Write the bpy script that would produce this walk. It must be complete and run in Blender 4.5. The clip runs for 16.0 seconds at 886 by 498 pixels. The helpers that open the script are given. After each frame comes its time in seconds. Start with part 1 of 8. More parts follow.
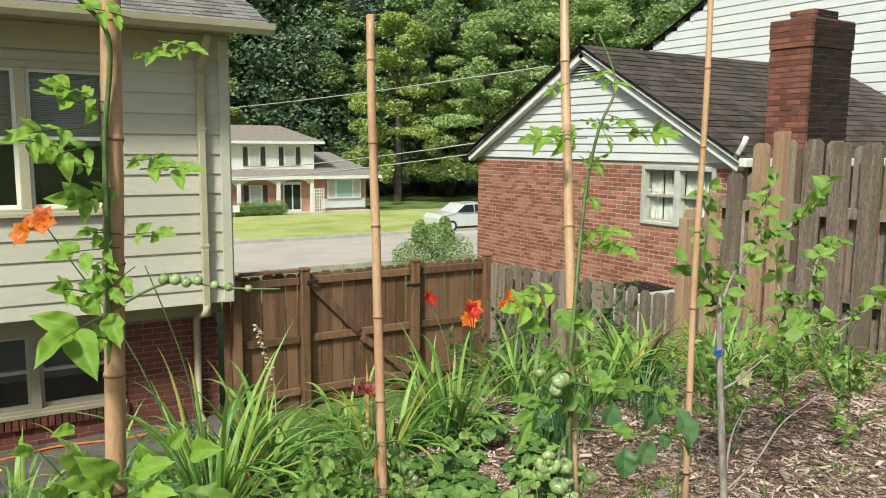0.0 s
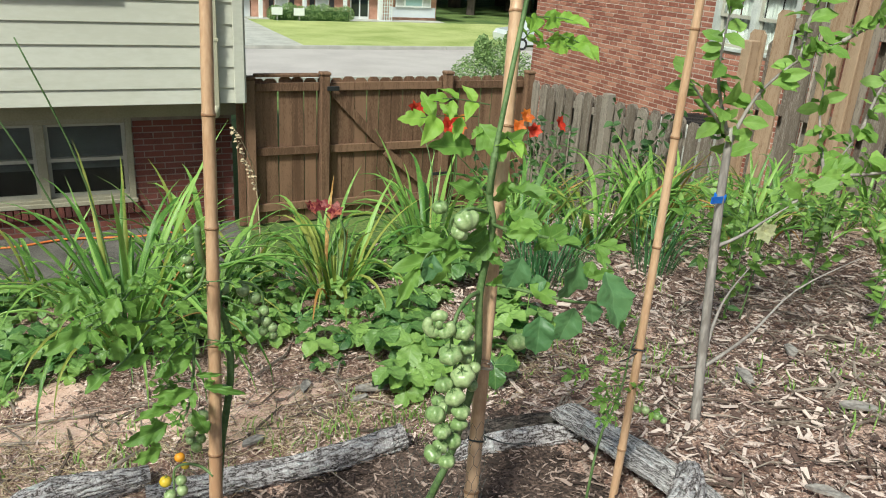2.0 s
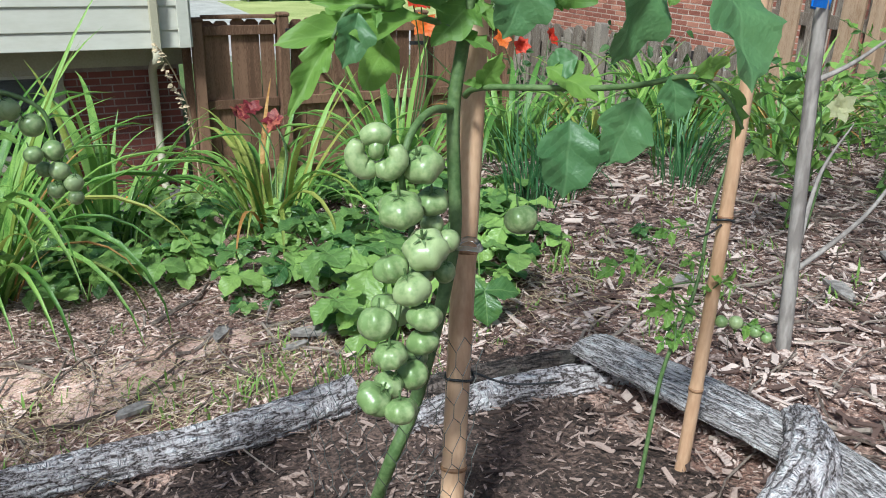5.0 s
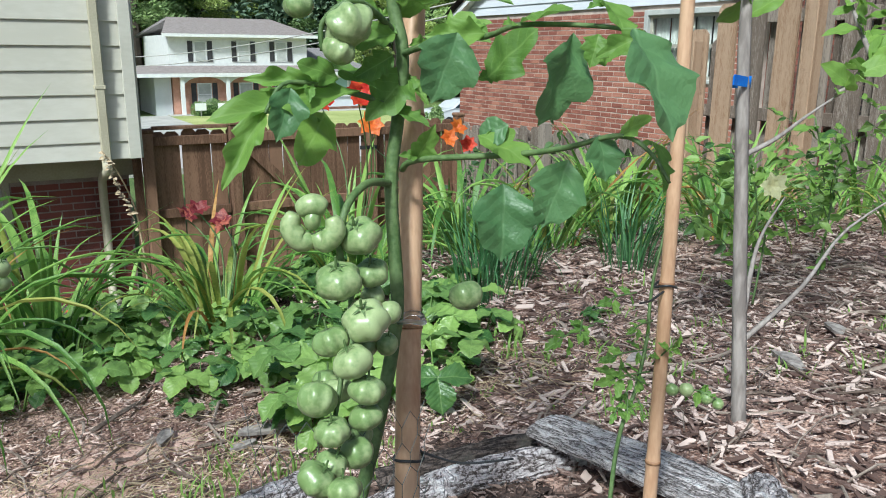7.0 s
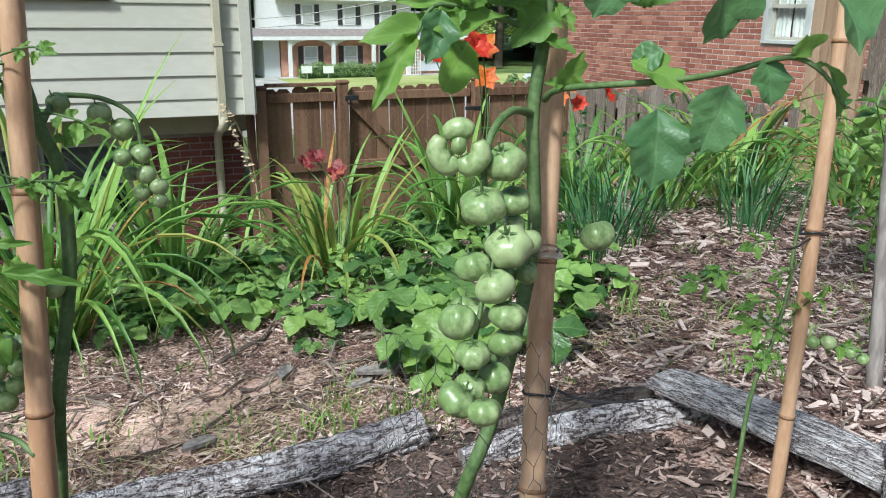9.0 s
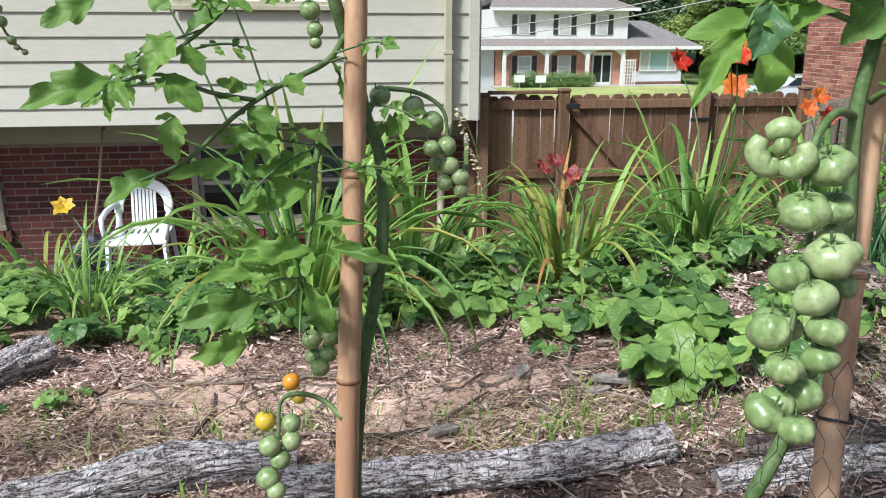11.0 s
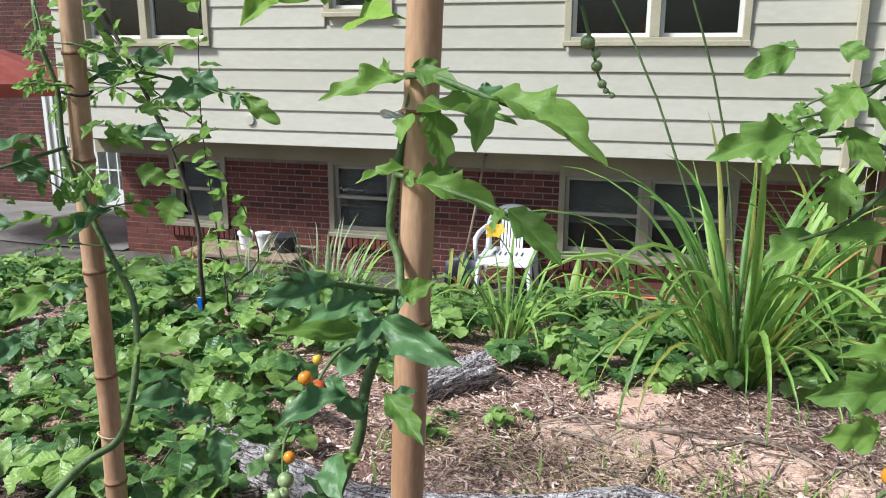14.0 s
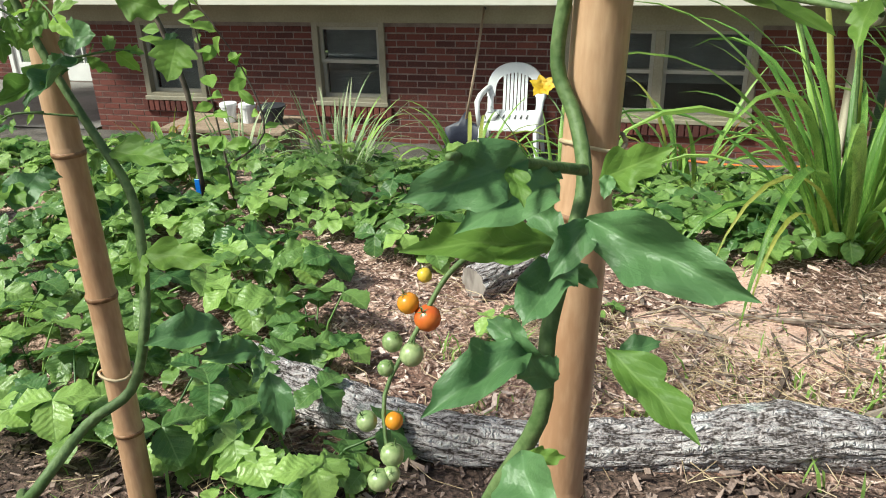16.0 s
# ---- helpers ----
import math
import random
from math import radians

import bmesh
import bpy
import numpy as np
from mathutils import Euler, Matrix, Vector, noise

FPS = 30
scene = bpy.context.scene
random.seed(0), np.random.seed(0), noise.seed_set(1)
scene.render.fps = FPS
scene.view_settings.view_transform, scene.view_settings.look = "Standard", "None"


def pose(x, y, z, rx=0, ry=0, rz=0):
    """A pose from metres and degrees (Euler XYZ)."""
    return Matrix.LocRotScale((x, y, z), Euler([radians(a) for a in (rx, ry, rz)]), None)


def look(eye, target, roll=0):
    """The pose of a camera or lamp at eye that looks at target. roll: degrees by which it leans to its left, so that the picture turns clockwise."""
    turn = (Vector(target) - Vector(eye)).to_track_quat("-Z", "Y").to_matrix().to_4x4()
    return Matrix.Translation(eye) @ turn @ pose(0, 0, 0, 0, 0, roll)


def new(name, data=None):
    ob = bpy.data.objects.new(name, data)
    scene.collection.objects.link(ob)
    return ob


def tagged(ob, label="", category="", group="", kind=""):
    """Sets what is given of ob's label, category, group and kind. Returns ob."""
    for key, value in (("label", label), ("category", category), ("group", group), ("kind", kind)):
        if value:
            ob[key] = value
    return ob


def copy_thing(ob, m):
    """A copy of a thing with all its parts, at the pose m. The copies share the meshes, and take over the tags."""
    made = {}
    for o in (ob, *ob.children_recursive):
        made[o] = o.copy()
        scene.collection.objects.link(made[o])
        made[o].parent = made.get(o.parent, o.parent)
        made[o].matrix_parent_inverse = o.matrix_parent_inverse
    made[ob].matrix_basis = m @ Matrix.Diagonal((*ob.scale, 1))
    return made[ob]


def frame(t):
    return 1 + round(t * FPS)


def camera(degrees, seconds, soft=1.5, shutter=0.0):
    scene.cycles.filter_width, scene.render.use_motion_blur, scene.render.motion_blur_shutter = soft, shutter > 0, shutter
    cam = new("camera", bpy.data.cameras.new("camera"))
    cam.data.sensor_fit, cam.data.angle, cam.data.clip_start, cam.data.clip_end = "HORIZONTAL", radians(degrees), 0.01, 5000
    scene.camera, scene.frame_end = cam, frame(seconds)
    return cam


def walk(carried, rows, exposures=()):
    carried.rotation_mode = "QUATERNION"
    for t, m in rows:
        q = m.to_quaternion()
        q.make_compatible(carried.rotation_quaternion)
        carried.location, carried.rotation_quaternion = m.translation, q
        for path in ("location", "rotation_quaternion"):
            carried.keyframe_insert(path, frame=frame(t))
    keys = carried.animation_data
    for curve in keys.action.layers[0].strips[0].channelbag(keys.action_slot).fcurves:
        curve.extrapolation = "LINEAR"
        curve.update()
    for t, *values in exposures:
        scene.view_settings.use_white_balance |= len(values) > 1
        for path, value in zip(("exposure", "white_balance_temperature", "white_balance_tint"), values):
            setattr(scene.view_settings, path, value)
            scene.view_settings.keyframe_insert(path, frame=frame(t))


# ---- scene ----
cam = camera(59.2, 16.0, soft=1.0)
PATH = [
    (0, (0.021, -0.023, 1.865), (1.044, 1.675, 1.600), 0.5),
    (0.5, (0.211, 0.086, 1.826), (1.308, 1.731, 1.525), 0.7),
    (1, (0.401, 0.170, 1.800), (1.483, 1.793, 1.360), 1.8),
    (1.5, (0.628, 0.211, 1.778), (1.561, 1.868, 1.158), 3.2),
    (2, (0.764, 0.304, 1.712), (1.596, 1.978, 1.0), 3.7),
    (2.5, (0.821, 0.456, 1.626), (1.644, 2.083, 0.804), 4.2),
    (3, (0.887, 0.556, 1.582), (1.751, 2.117, 0.679), 4.0),
    (3.2, (0.929, 0.596, 1.545), (1.811, 2.148, 0.644), 4.4),
    (5.3, (1.154, 0.948, 1.091), (2.016, 2.62, 0.412), 1.2),
    (5.5, (1.15, 0.957, 1.076), (2.033, 2.639, 0.449), 0.9),
    (6, (1.148, 0.955, 1.085), (2.086, 2.645, 0.569), -0.2),
    (6.5, (1.153, 0.943, 1.091), (2.123, 2.626, 0.616), 0.1),
    (7, (1.168, 0.904, 1.091), (2.156, 2.572, 0.599), 0.4),
    (7.5, (1.185, 0.901, 1.065), (2.19, 2.546, 0.531), 0.8),
    (8, (1.167, 0.913, 1.042), (2.125, 2.574, 0.475), 1.0),
    (8.5, (1.143, 0.91, 1.048), (2.002, 2.627, 0.486), 0.0),
    (8.7, (1.13, 0.916, 1.045), (1.95, 2.65, 0.476), 0.2),
    (10.8, (1.002, 0.943, 1.027), (1.336, 2.834, 0.47), 0.1),
    (11, (0.985, 0.953, 1.023), (1.262, 2.854, 0.468), 0.1),
    (11.5, (0.945, 0.969, 1.018), (1.087, 2.889, 0.477), -0.2),
    (12, (0.911, 0.978, 1.019), (0.938, 2.908, 0.497), -0.6),
    (12.5, (0.87, 0.966, 1.025), (0.766, 2.898, 0.52), -0.6),
    (13, (0.805, 0.981, 1.03), (0.537, 2.903, 0.544), -0.3),
    (13.5, (0.739, 0.989, 1.028), (0.291, 2.882, 0.564), -0.4),
    (14, (0.632, 0.992, 1.038), (0.098, 2.859, 0.559), 0.2),
    (14.5, (0.521, 0.993, 1.035), (-0.02, 2.844, 0.503), -0.9),
    (15, (0.461, 1.039, 1.013), (-0.058, 2.878, 0.423), -1.1),
    (15.5, (0.387, 1.185, 0.958), (-0.107, 3.005, 0.292), 0.6),
    (16, (0.325, 1.345, 0.921), (-0.138, 3.119, 0.122), -1.6),
]
EXPOSURES = [(0.0, 0.34, 6600, -4), (1.5, 0.36, 6500, -5), (2.2, 0.36, 5850, -6), (3.0, 0.38, 5350, -4), (5.5, 0.40, 5500, -1), (9.0, 0.40, 5550, 0), (11.5, 0.51, 5750, 6), (14.5, 0.55, 5750, 4), (16.0, 0.62, 6300, -4)]
walk(cam, [(t, look(eye, target, roll)) for t, eye, target, roll in PATH], EXPOSURES)
# world, sun and exposure
world = bpy.data.worlds.new("world")
scene.world = world
world.use_nodes = True
_sky = world.node_tree.nodes.new("ShaderNodeTexSky")
_sky.sky_type = "NISHITA"
_sky.sun_disc = False
_sky.sun_elevation, _sky.sun_rotation = radians(49), radians(-127.5)
_sky.air_density, _sky.dust_density, _sky.ozone_density = 1.0, 4.0, 1.0
_bg = world.node_tree.nodes["Background"]
_bg.inputs["Strength"].default_value = 0.078
world.node_tree.links.new(_sky.outputs[0], _bg.inputs["Color"])
sun_data = bpy.data.lights.new("sun", "SUN")
sun_data.energy, sun_data.angle, sun_data.color = 3.72, radians(8), (1.0, 0.95, 0.87)
sun = new("sun", sun_data)
sun.matrix_world = look((-8.6, -6.6, 12.4), (0, 0, 0))


# ---- materials ----
def material(name, c1, c2, scale=8.0, rough=0.7, bump=0.3, fine=80.0, fine_amount=0.35, stretch=(1, 1, 1), metal=0.0,
             vary=0.0, island=0.0, through_light=0.0, spec=0.5, c3=None, c3_at=0.62, veins=0.0):
    """Two-scale procedural surface: broad patches c1..c2 (c3: stains), fine grain and relief."""
    m = bpy.data.materials.new(name)
    m.use_nodes = True
    nt = m.node_tree
    n, l = nt.nodes, nt.links
    bsdf = n["Principled BSDF"]
    tc = n.new("ShaderNodeTexCoord")
    mp = n.new("ShaderNodeMapping")
    mp.inputs["Scale"].default_value = stretch
    l.new(tc.outputs["Object"], mp.inputs["Vector"])
    a = n.new("ShaderNodeTexNoise")
    a.inputs["Scale"].default_value, a.inputs["Detail"].default_value = scale, 4
    b = n.new("ShaderNodeTexNoise")
    b.inputs["Scale"].default_value, b.inputs["Detail"].default_value = fine, 5
    l.new(mp.outputs[0], a.inputs["Vector"])
    l.new(mp.outputs[0], b.inputs["Vector"])
    r = n.new("ShaderNodeValToRGB")
    r.color_ramp.elements[0].position, r.color_ramp.elements[1].position = 0.32, 0.68
    r.color_ramp.elements[0].color, r.color_ramp.elements[1].color = (*c1, 1), (*c2, 1)
    if c3:
        e = r.color_ramp.elements.new(c3_at)
        e.color = (*c3, 1)
    add = n.new("ShaderNodeMath")
    add.operation = "ADD"
    l.new(a.outputs[0], add.inputs[0])
    k = n.new("ShaderNodeMapRange")
    k.inputs[1].default_value, k.inputs[2].default_value = 0.3, 0.7
    k.inputs[3].default_value, k.inputs[4].default_value = -fine_amount / 2, fine_amount / 2
    l.new(b.outputs[0], k.inputs[0])
    l.new(k.outputs[0], add.inputs[1])
    last = add.outputs[0]
    for amount, node, sock in ((vary, "ShaderNodeObjectInfo", "Random"), (island, "ShaderNodeNewGeometry", "Random Per Island")):
        if amount:
            g = n.new(node)
            q = n.new("ShaderNodeMapRange")
            q.inputs[3].default_value, q.inputs[4].default_value = -amount / 2, amount / 2
            l.new(g.outputs[sock], q.inputs[0])
            s = n.new("ShaderNodeMath")
            s.operation = "ADD"
            l.new(last, s.inputs[0])
            l.new(q.outputs[0], s.inputs[1])
            last = s.outputs[0]
    l.new(last, r.inputs[0])
    l.new(r.outputs[0], bsdf.inputs["Base Color"])
    bsdf.inputs["Roughness"].default_value = rough
    bsdf.inputs["Metallic"].default_value = metal
    bsdf.inputs["Specular IOR Level"].default_value = spec
    if bump:
        bp = n.new("ShaderNodeBump")
        bp.inputs["Strength"].default_value, bp.inputs["Distance"].default_value = bump, 0.01
        high = add.outputs[0]
        if veins:
            wv = n.new("ShaderNodeSeparateXYZ")
            l.new(tc.outputs["Object"], wv.inputs[0])
            steps = []
            for op, x0, x1 in (("ABSOLUTE", wv.outputs["X"], None), ("MULTIPLY", None, 0.75), ("SUBTRACT", wv.outputs["Y"], None), ("MULTIPLY", None, 52.0), ("SINE", None, None), ("MULTIPLY", None, veins), ("ADD", None, high)):
                q = n.new("ShaderNodeMath")
                q.operation = op
                if op == "SUBTRACT":
                    l.new(x0, q.inputs[0])
                    l.new(steps[-1].outputs[0], q.inputs[1])
                elif x0 is not None:
                    l.new(x0, q.inputs[0])
                else:
                    l.new(steps[-1].outputs[0], q.inputs[0])
                    if op == "ADD":
                        l.new(x1, q.inputs[1])
                    elif x1 is not None:
                        q.inputs[1].default_value = x1
                steps.append(q)
            high = steps[-1].outputs[0]
        l.new(high, bp.inputs["Height"])
        l.new(bp.outputs[0], bsdf.inputs["Normal"])
    if through_light:
        tr = n.new("ShaderNodeBsdfTranslucent")
        l.new(r.outputs[0], tr.inputs["Color"])
        mix = n.new("ShaderNodeMixShader")
        mix.inputs[0].default_value = through_light
        l.new(bsdf.outputs[0], mix.inputs[1])
        l.new(tr.outputs[0], mix.inputs[2])
        l.new(mix.outputs[0], n["Material Output"].inputs["Surface"])
    return m


def chain(nt, op, a, b=None, c=None):
    """A maths node; a, b, c are sockets or numbers."""
    q = nt.nodes.new("ShaderNodeMath")
    q.operation = op
    for i, x in enumerate((a, b, c)):
        if x is None:
            continue
        if isinstance(x, (int, float)):
            q.inputs[i].default_value = x
        else:
            nt.links.new(x, q.inputs[i])
    return q.outputs[0]


def ramp_node(nt, fac, stops):
    r = nt.nodes.new("ShaderNodeValToRGB")
    e = r.color_ramp.elements
    while len(e) < len(stops):
        e.new(0.5)
    for el, (p, c) in zip(e, stops):
        el.position, el.color = p, (*c, 1)
    nt.links.new(fac, r.inputs[0])
    return r.outputs[0]


def noise_node(nt, vec, scale, detail=4, rough=0.5):
    n = nt.nodes.new("ShaderNodeTexNoise")
    n.inputs["Scale"].default_value, n.inputs["Detail"].default_value, n.inputs["Roughness"].default_value = scale, detail, rough
    nt.links.new(vec, n.inputs["Vector"])
    return n.outputs[0]


def leaf_material(name, dark, light, vein, rough=0.45, spec=0.45, vary=0.7, glow=0.35, rows=7, relief=0.5, vein_amount=0.55):
    """A leaf blade: pale midrib and side veins, puckered between them, colour varied leaf by leaf. u is across from the midrib, v along."""
    m = bpy.data.materials.new(name)
    m.use_nodes = True
    nt = m.node_tree
    n, l = nt.nodes, nt.links
    bsdf = n["Principled BSDF"]
    tc = n.new("ShaderNodeTexCoord")
    sep = n.new("ShaderNodeSeparateXYZ")
    l.new(tc.outputs["UV"], sep.inputs[0])
    au = chain(nt, "ABSOLUTE", sep.outputs[0])
    bend = chain(nt, "MULTIPLY", noise_node(nt, tc.outputs["UV"], 5, 2), 0.10)
    along = chain(nt, "SUBTRACT", chain(nt, "ADD", sep.outputs[1], bend), chain(nt, "MULTIPLY", au, 0.85))
    fr = chain(nt, "FRACT", chain(nt, "MULTIPLY", along, float(rows)))
    d = chain(nt, "ABSOLUTE", chain(nt, "SUBTRACT", fr, 0.5))
    side = chain(nt, "MULTIPLY", chain(nt, "SUBTRACT", d, 0.42, None), 12.5)
    side = chain(nt, "MINIMUM", chain(nt, "MAXIMUM", side, 0.0), 1.0)
    mid = chain(nt, "MINIMUM", chain(nt, "MAXIMUM", chain(nt, "SUBTRACT", 1.5, chain(nt, "MULTIPLY", au, 55.0)), 0.0), 1.0)
    veins = chain(nt, "MAXIMUM", chain(nt, "MULTIPLY", side, 0.6), mid)
    info = n.new("ShaderNodeObjectInfo")
    blotch = noise_node(nt, tc.outputs["UV"], 3.5, 3)
    fac = chain(nt, "ADD", chain(nt, "MULTIPLY", info.outputs["Random"], vary), chain(nt, "MULTIPLY", blotch, 1.0 - vary * 0.5))
    fac = chain(nt, "SUBTRACT", fac, (1.0 - vary * 0.5) * 0.5 - (1 - vary) * 0.5)
    base = ramp_node(nt, fac, ((0.0, dark), (0.55, tuple((a + b) / 2 for a, b in zip(dark, light))), (1.0, light)))
    mix = n.new("ShaderNodeMix")
    mix.data_type = "RGBA"
    l.new(chain(nt, "MULTIPLY", veins, vein_amount), mix.inputs["Factor"])
    l.new(base, mix.inputs["A"])
    mix.inputs["B"].default_value = (*vein, 1)
    l.new(mix.outputs["Result"], bsdf.inputs["Base Color"])
    bsdf.inputs["Roughness"].default_value = rough
    bsdf.inputs["Specular IOR Level"].default_value = spec
    bp = n.new("ShaderNodeBump")
    bp.inputs["Strength"].default_value, bp.inputs["Distance"].default_value = relief, 0.03
    pucker = noise_node(nt, tc.outputs["UV"], 22, 3)
    l.new(chain(nt, "SUBTRACT", chain(nt, "ADD", chain(nt, "MULTIPLY", pucker, 0.5), chain(nt, "MULTIPLY", chain(nt, "SUBTRACT", 0.5, d), 0.7)), chain(nt, "MULTIPLY", mid, 0.5)), bp.inputs["Height"])
    l.new(bp.outputs[0], bsdf.inputs["Normal"])
    tr = n.new("ShaderNodeBsdfTranslucent")
    l.new(mix.outputs["Result"], tr.inputs["Color"])
    ms = n.new("ShaderNodeMixShader")
    ms.inputs[0].default_value = glow
    l.new(bsdf.outputs[0], ms.inputs[1])
    l.new(tr.outputs[0], ms.inputs[2])
    l.new(ms.outputs[0], n["Material Output"].inputs["Surface"])
    return m


def bark_material(name, crack, mid, pale, lichen):
    """Furrowed bark: pale plates between dark cracks that run along the log. u runs along, v around, in metres."""
    m = bpy.data.materials.new(name)
    m.use_nodes = True
    nt = m.node_tree
    n, l = nt.nodes, nt.links
    bsdf = n["Principled BSDF"]
    tc = n.new("ShaderNodeTexCoord")
    mp = n.new("ShaderNodeMapping")
    mp.inputs["Scale"].default_value = (11, 46, 1)
    l.new(tc.outputs["UV"], mp.inputs["Vector"])
    long = chain(nt, "ABSOLUTE", chain(nt, "SUBTRACT", noise_node(nt, mp.outputs[0], 1.0, 5, 0.6), 0.5))
    mp2 = n.new("ShaderNodeMapping")
    mp2.inputs["Scale"].default_value = (45, 28, 1)
    l.new(tc.outputs["UV"], mp2.inputs["Vector"])
    cross = chain(nt, "ABSOLUTE", chain(nt, "SUBTRACT", noise_node(nt, mp2.outputs[0], 1.0, 3, 0.6), 0.5))
    h = chain(nt, "MINIMUM", chain(nt, "MULTIPLY", long, 7.0), chain(nt, "ADD", chain(nt, "MULTIPLY", cross, 9.0), 0.25))
    grain = noise_node(nt, tc.outputs["UV"], 160, 4, 0.65)
    tone = chain(nt, "ADD", chain(nt, "MULTIPLY", h, 0.62), chain(nt, "MULTIPLY", chain(nt, "SUBTRACT", grain, 0.5), 0.75))
    col = ramp_node(nt, tone, ((0.02, crack), (0.16, mid), (0.42, pale), (0.95, tuple(min(0.8, c * 1.3) for c in pale))))
    patch_n = noise_node(nt, tc.outputs["UV"], 9, 4, 0.6)
    mask = chain(nt, "MINIMUM", chain(nt, "MAXIMUM", chain(nt, "MULTIPLY", chain(nt, "SUBTRACT", patch_n, 0.60), 9.0), 0.0), 0.75)
    mix = n.new("ShaderNodeMix")
    mix.data_type = "RGBA"
    l.new(mask, mix.inputs["Factor"])
    l.new(col, mix.inputs["A"])
    mix.inputs["B"].default_value = (*lichen, 1)
    l.new(mix.outputs["Result"], bsdf.inputs["Base Color"])
    bsdf.inputs["Roughness"].default_value = 0.95
    bp = n.new("ShaderNodeBump")
    bp.inputs["Strength"].default_value, bp.inputs["Distance"].default_value = 1.0, 0.012
    l.new(chain(nt, "ADD", chain(nt, "MINIMUM", h, 1.2), chain(nt, "MULTIPLY", grain, 0.4)), bp.inputs["Height"])
    l.new(bp.outputs[0], bsdf.inputs["Normal"])
    return m


def glass_material(name, tint, rough=0.03):
    m = bpy.data.materials.new(name)
    m.use_nodes = True
    b = m.node_tree.nodes["Principled BSDF"]
    b.inputs["Base Color"].default_value = (*tint, 1)
    b.inputs["Roughness"].default_value = rough
    b.inputs["Transmission Weight"].default_value = 1.0
    b.inputs["IOR"].default_value = 1.45
    return m


M_SIDING = material("cream_siding", (0.525, 0.50, 0.42), (0.595, 0.57, 0.495), 1.2, 0.55, 0.08, 30, 0.3, (0.3, 1, 1), vary=0.25)
M_TRIM = material("tan_trim", (0.42, 0.38, 0.27), (0.50, 0.46, 0.34), 3, 0.6, 0.1, 60)
# Dimmed copy of tan_trim: shade under the overhang is put into its colour.
M_DIMTRIM = material("dim_tan_trim", (0.27, 0.24, 0.17), (0.35, 0.315, 0.235), 3, 0.6, 0.1, 60)
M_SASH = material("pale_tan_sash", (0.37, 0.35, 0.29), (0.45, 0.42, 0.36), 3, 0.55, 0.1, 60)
M_SOFFIT = material("olive_soffit", (0.30, 0.27, 0.18), (0.37, 0.33, 0.23), 2, 0.7, 0.1, 50)
M_BRICK = material("dark_red_brick", (0.075, 0.022, 0.018), (0.165, 0.046, 0.034), 3, 0.85, 0.5, 90, 0.5, vary=0.55, island=0.55)
M_MORTAR = material("grey_mortar", (0.20, 0.15, 0.13), (0.30, 0.24, 0.21), 9, 0.95, 0.6, 150)
M_CMORTAR = material("dark_brown_mortar", (0.11, 0.065, 0.05), (0.19, 0.12, 0.095), 9, 0.95, 0.6, 150)
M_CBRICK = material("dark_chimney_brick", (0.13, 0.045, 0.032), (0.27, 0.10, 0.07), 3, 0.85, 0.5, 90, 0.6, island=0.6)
M_NBRICK = material("orange_brick", (0.25, 0.085, 0.058), (0.43, 0.19, 0.13), 3, 0.85, 0.5, 90, 0.5, vary=0.7, island=0.7, c3=(0.33, 0.13, 0.09), c3_at=0.5)
M_NMORTAR = material("pale_mortar", (0.47, 0.375, 0.32), (0.60, 0.50, 0.43), 9, 0.95, 0.6, 150)
M_BLACKBRICK = material("near_black_brick", (0.006, 0.004, 0.004), (0.034, 0.014, 0.011), 2.5, 0.9, 0.5, 60, 0.6, vary=0.3, island=0.4)
M_WHITE = material("white_siding", (0.64, 0.655, 0.69), (0.70, 0.715, 0.745), 2, 0.5, 0.05, 40, 0.2, vary=0.2)
M_WHITEPAINT = material("white_paint", (0.74, 0.74, 0.73), (0.82, 0.82, 0.80), 5, 0.45, 0.05, 60, 0.2)
M_PLASTIC = material("white_plastic", (0.74, 0.75, 0.76), (0.83, 0.84, 0.85), 6, 0.38, 0.03, 90, 0.25)
M_SHINGLE = material("brown_shingle", (0.038, 0.029, 0.027), (0.091, 0.070, 0.063), 5, 0.95, 0.7, 160, 0.6, vary=0.5, island=0.6)
M_SHINGLE_GREY = material("grey_shingle", (0.16, 0.145, 0.145), (0.27, 0.25, 0.25), 5, 0.95, 0.7, 160, 0.6, vary=0.4, island=0.5)
M_SHINGLE_FAR = material("tan_grey_shingle", (0.21, 0.175, 0.165), (0.31, 0.27, 0.255), 5, 0.95, 0.7, 160, 0.6)
M_FARBRICK = material("peach_brick", (0.46, 0.23, 0.16), (0.64, 0.37, 0.275), 3, 0.85, 0.5, 40, 0.5)
M_FENCE = material("brown_stained_wood", (0.117, 0.059, 0.032), (0.243, 0.135, 0.081), 3, 0.85, 0.5, 40, 0.7, (9, 9, 0.6), vary=0.45)
M_FENCE_GREY = material("weathered_grey_wood", (0.151, 0.115, 0.090), (0.317, 0.266, 0.223), 3, 0.9, 0.6, 40, 0.7, (9, 9, 0.6), vary=0.5)
M_FENCE_TAN = material("newer_tan_wood", (0.288, 0.176, 0.104), (0.416, 0.288, 0.192), 3, 0.85, 0.5, 40, 0.6, (9, 9, 0.6), vary=0.4)
M_BAMBOO = material("tan_bamboo", (0.40, 0.225, 0.128), (0.57, 0.37, 0.235), 5, 0.38, 0.08, 60, 0.22, (3, 3, 0.6), vary=0.35)
M_NODE = material("bamboo_node", (0.20, 0.095, 0.045), (0.34, 0.19, 0.10), 30, 0.6, 0.2, 120)
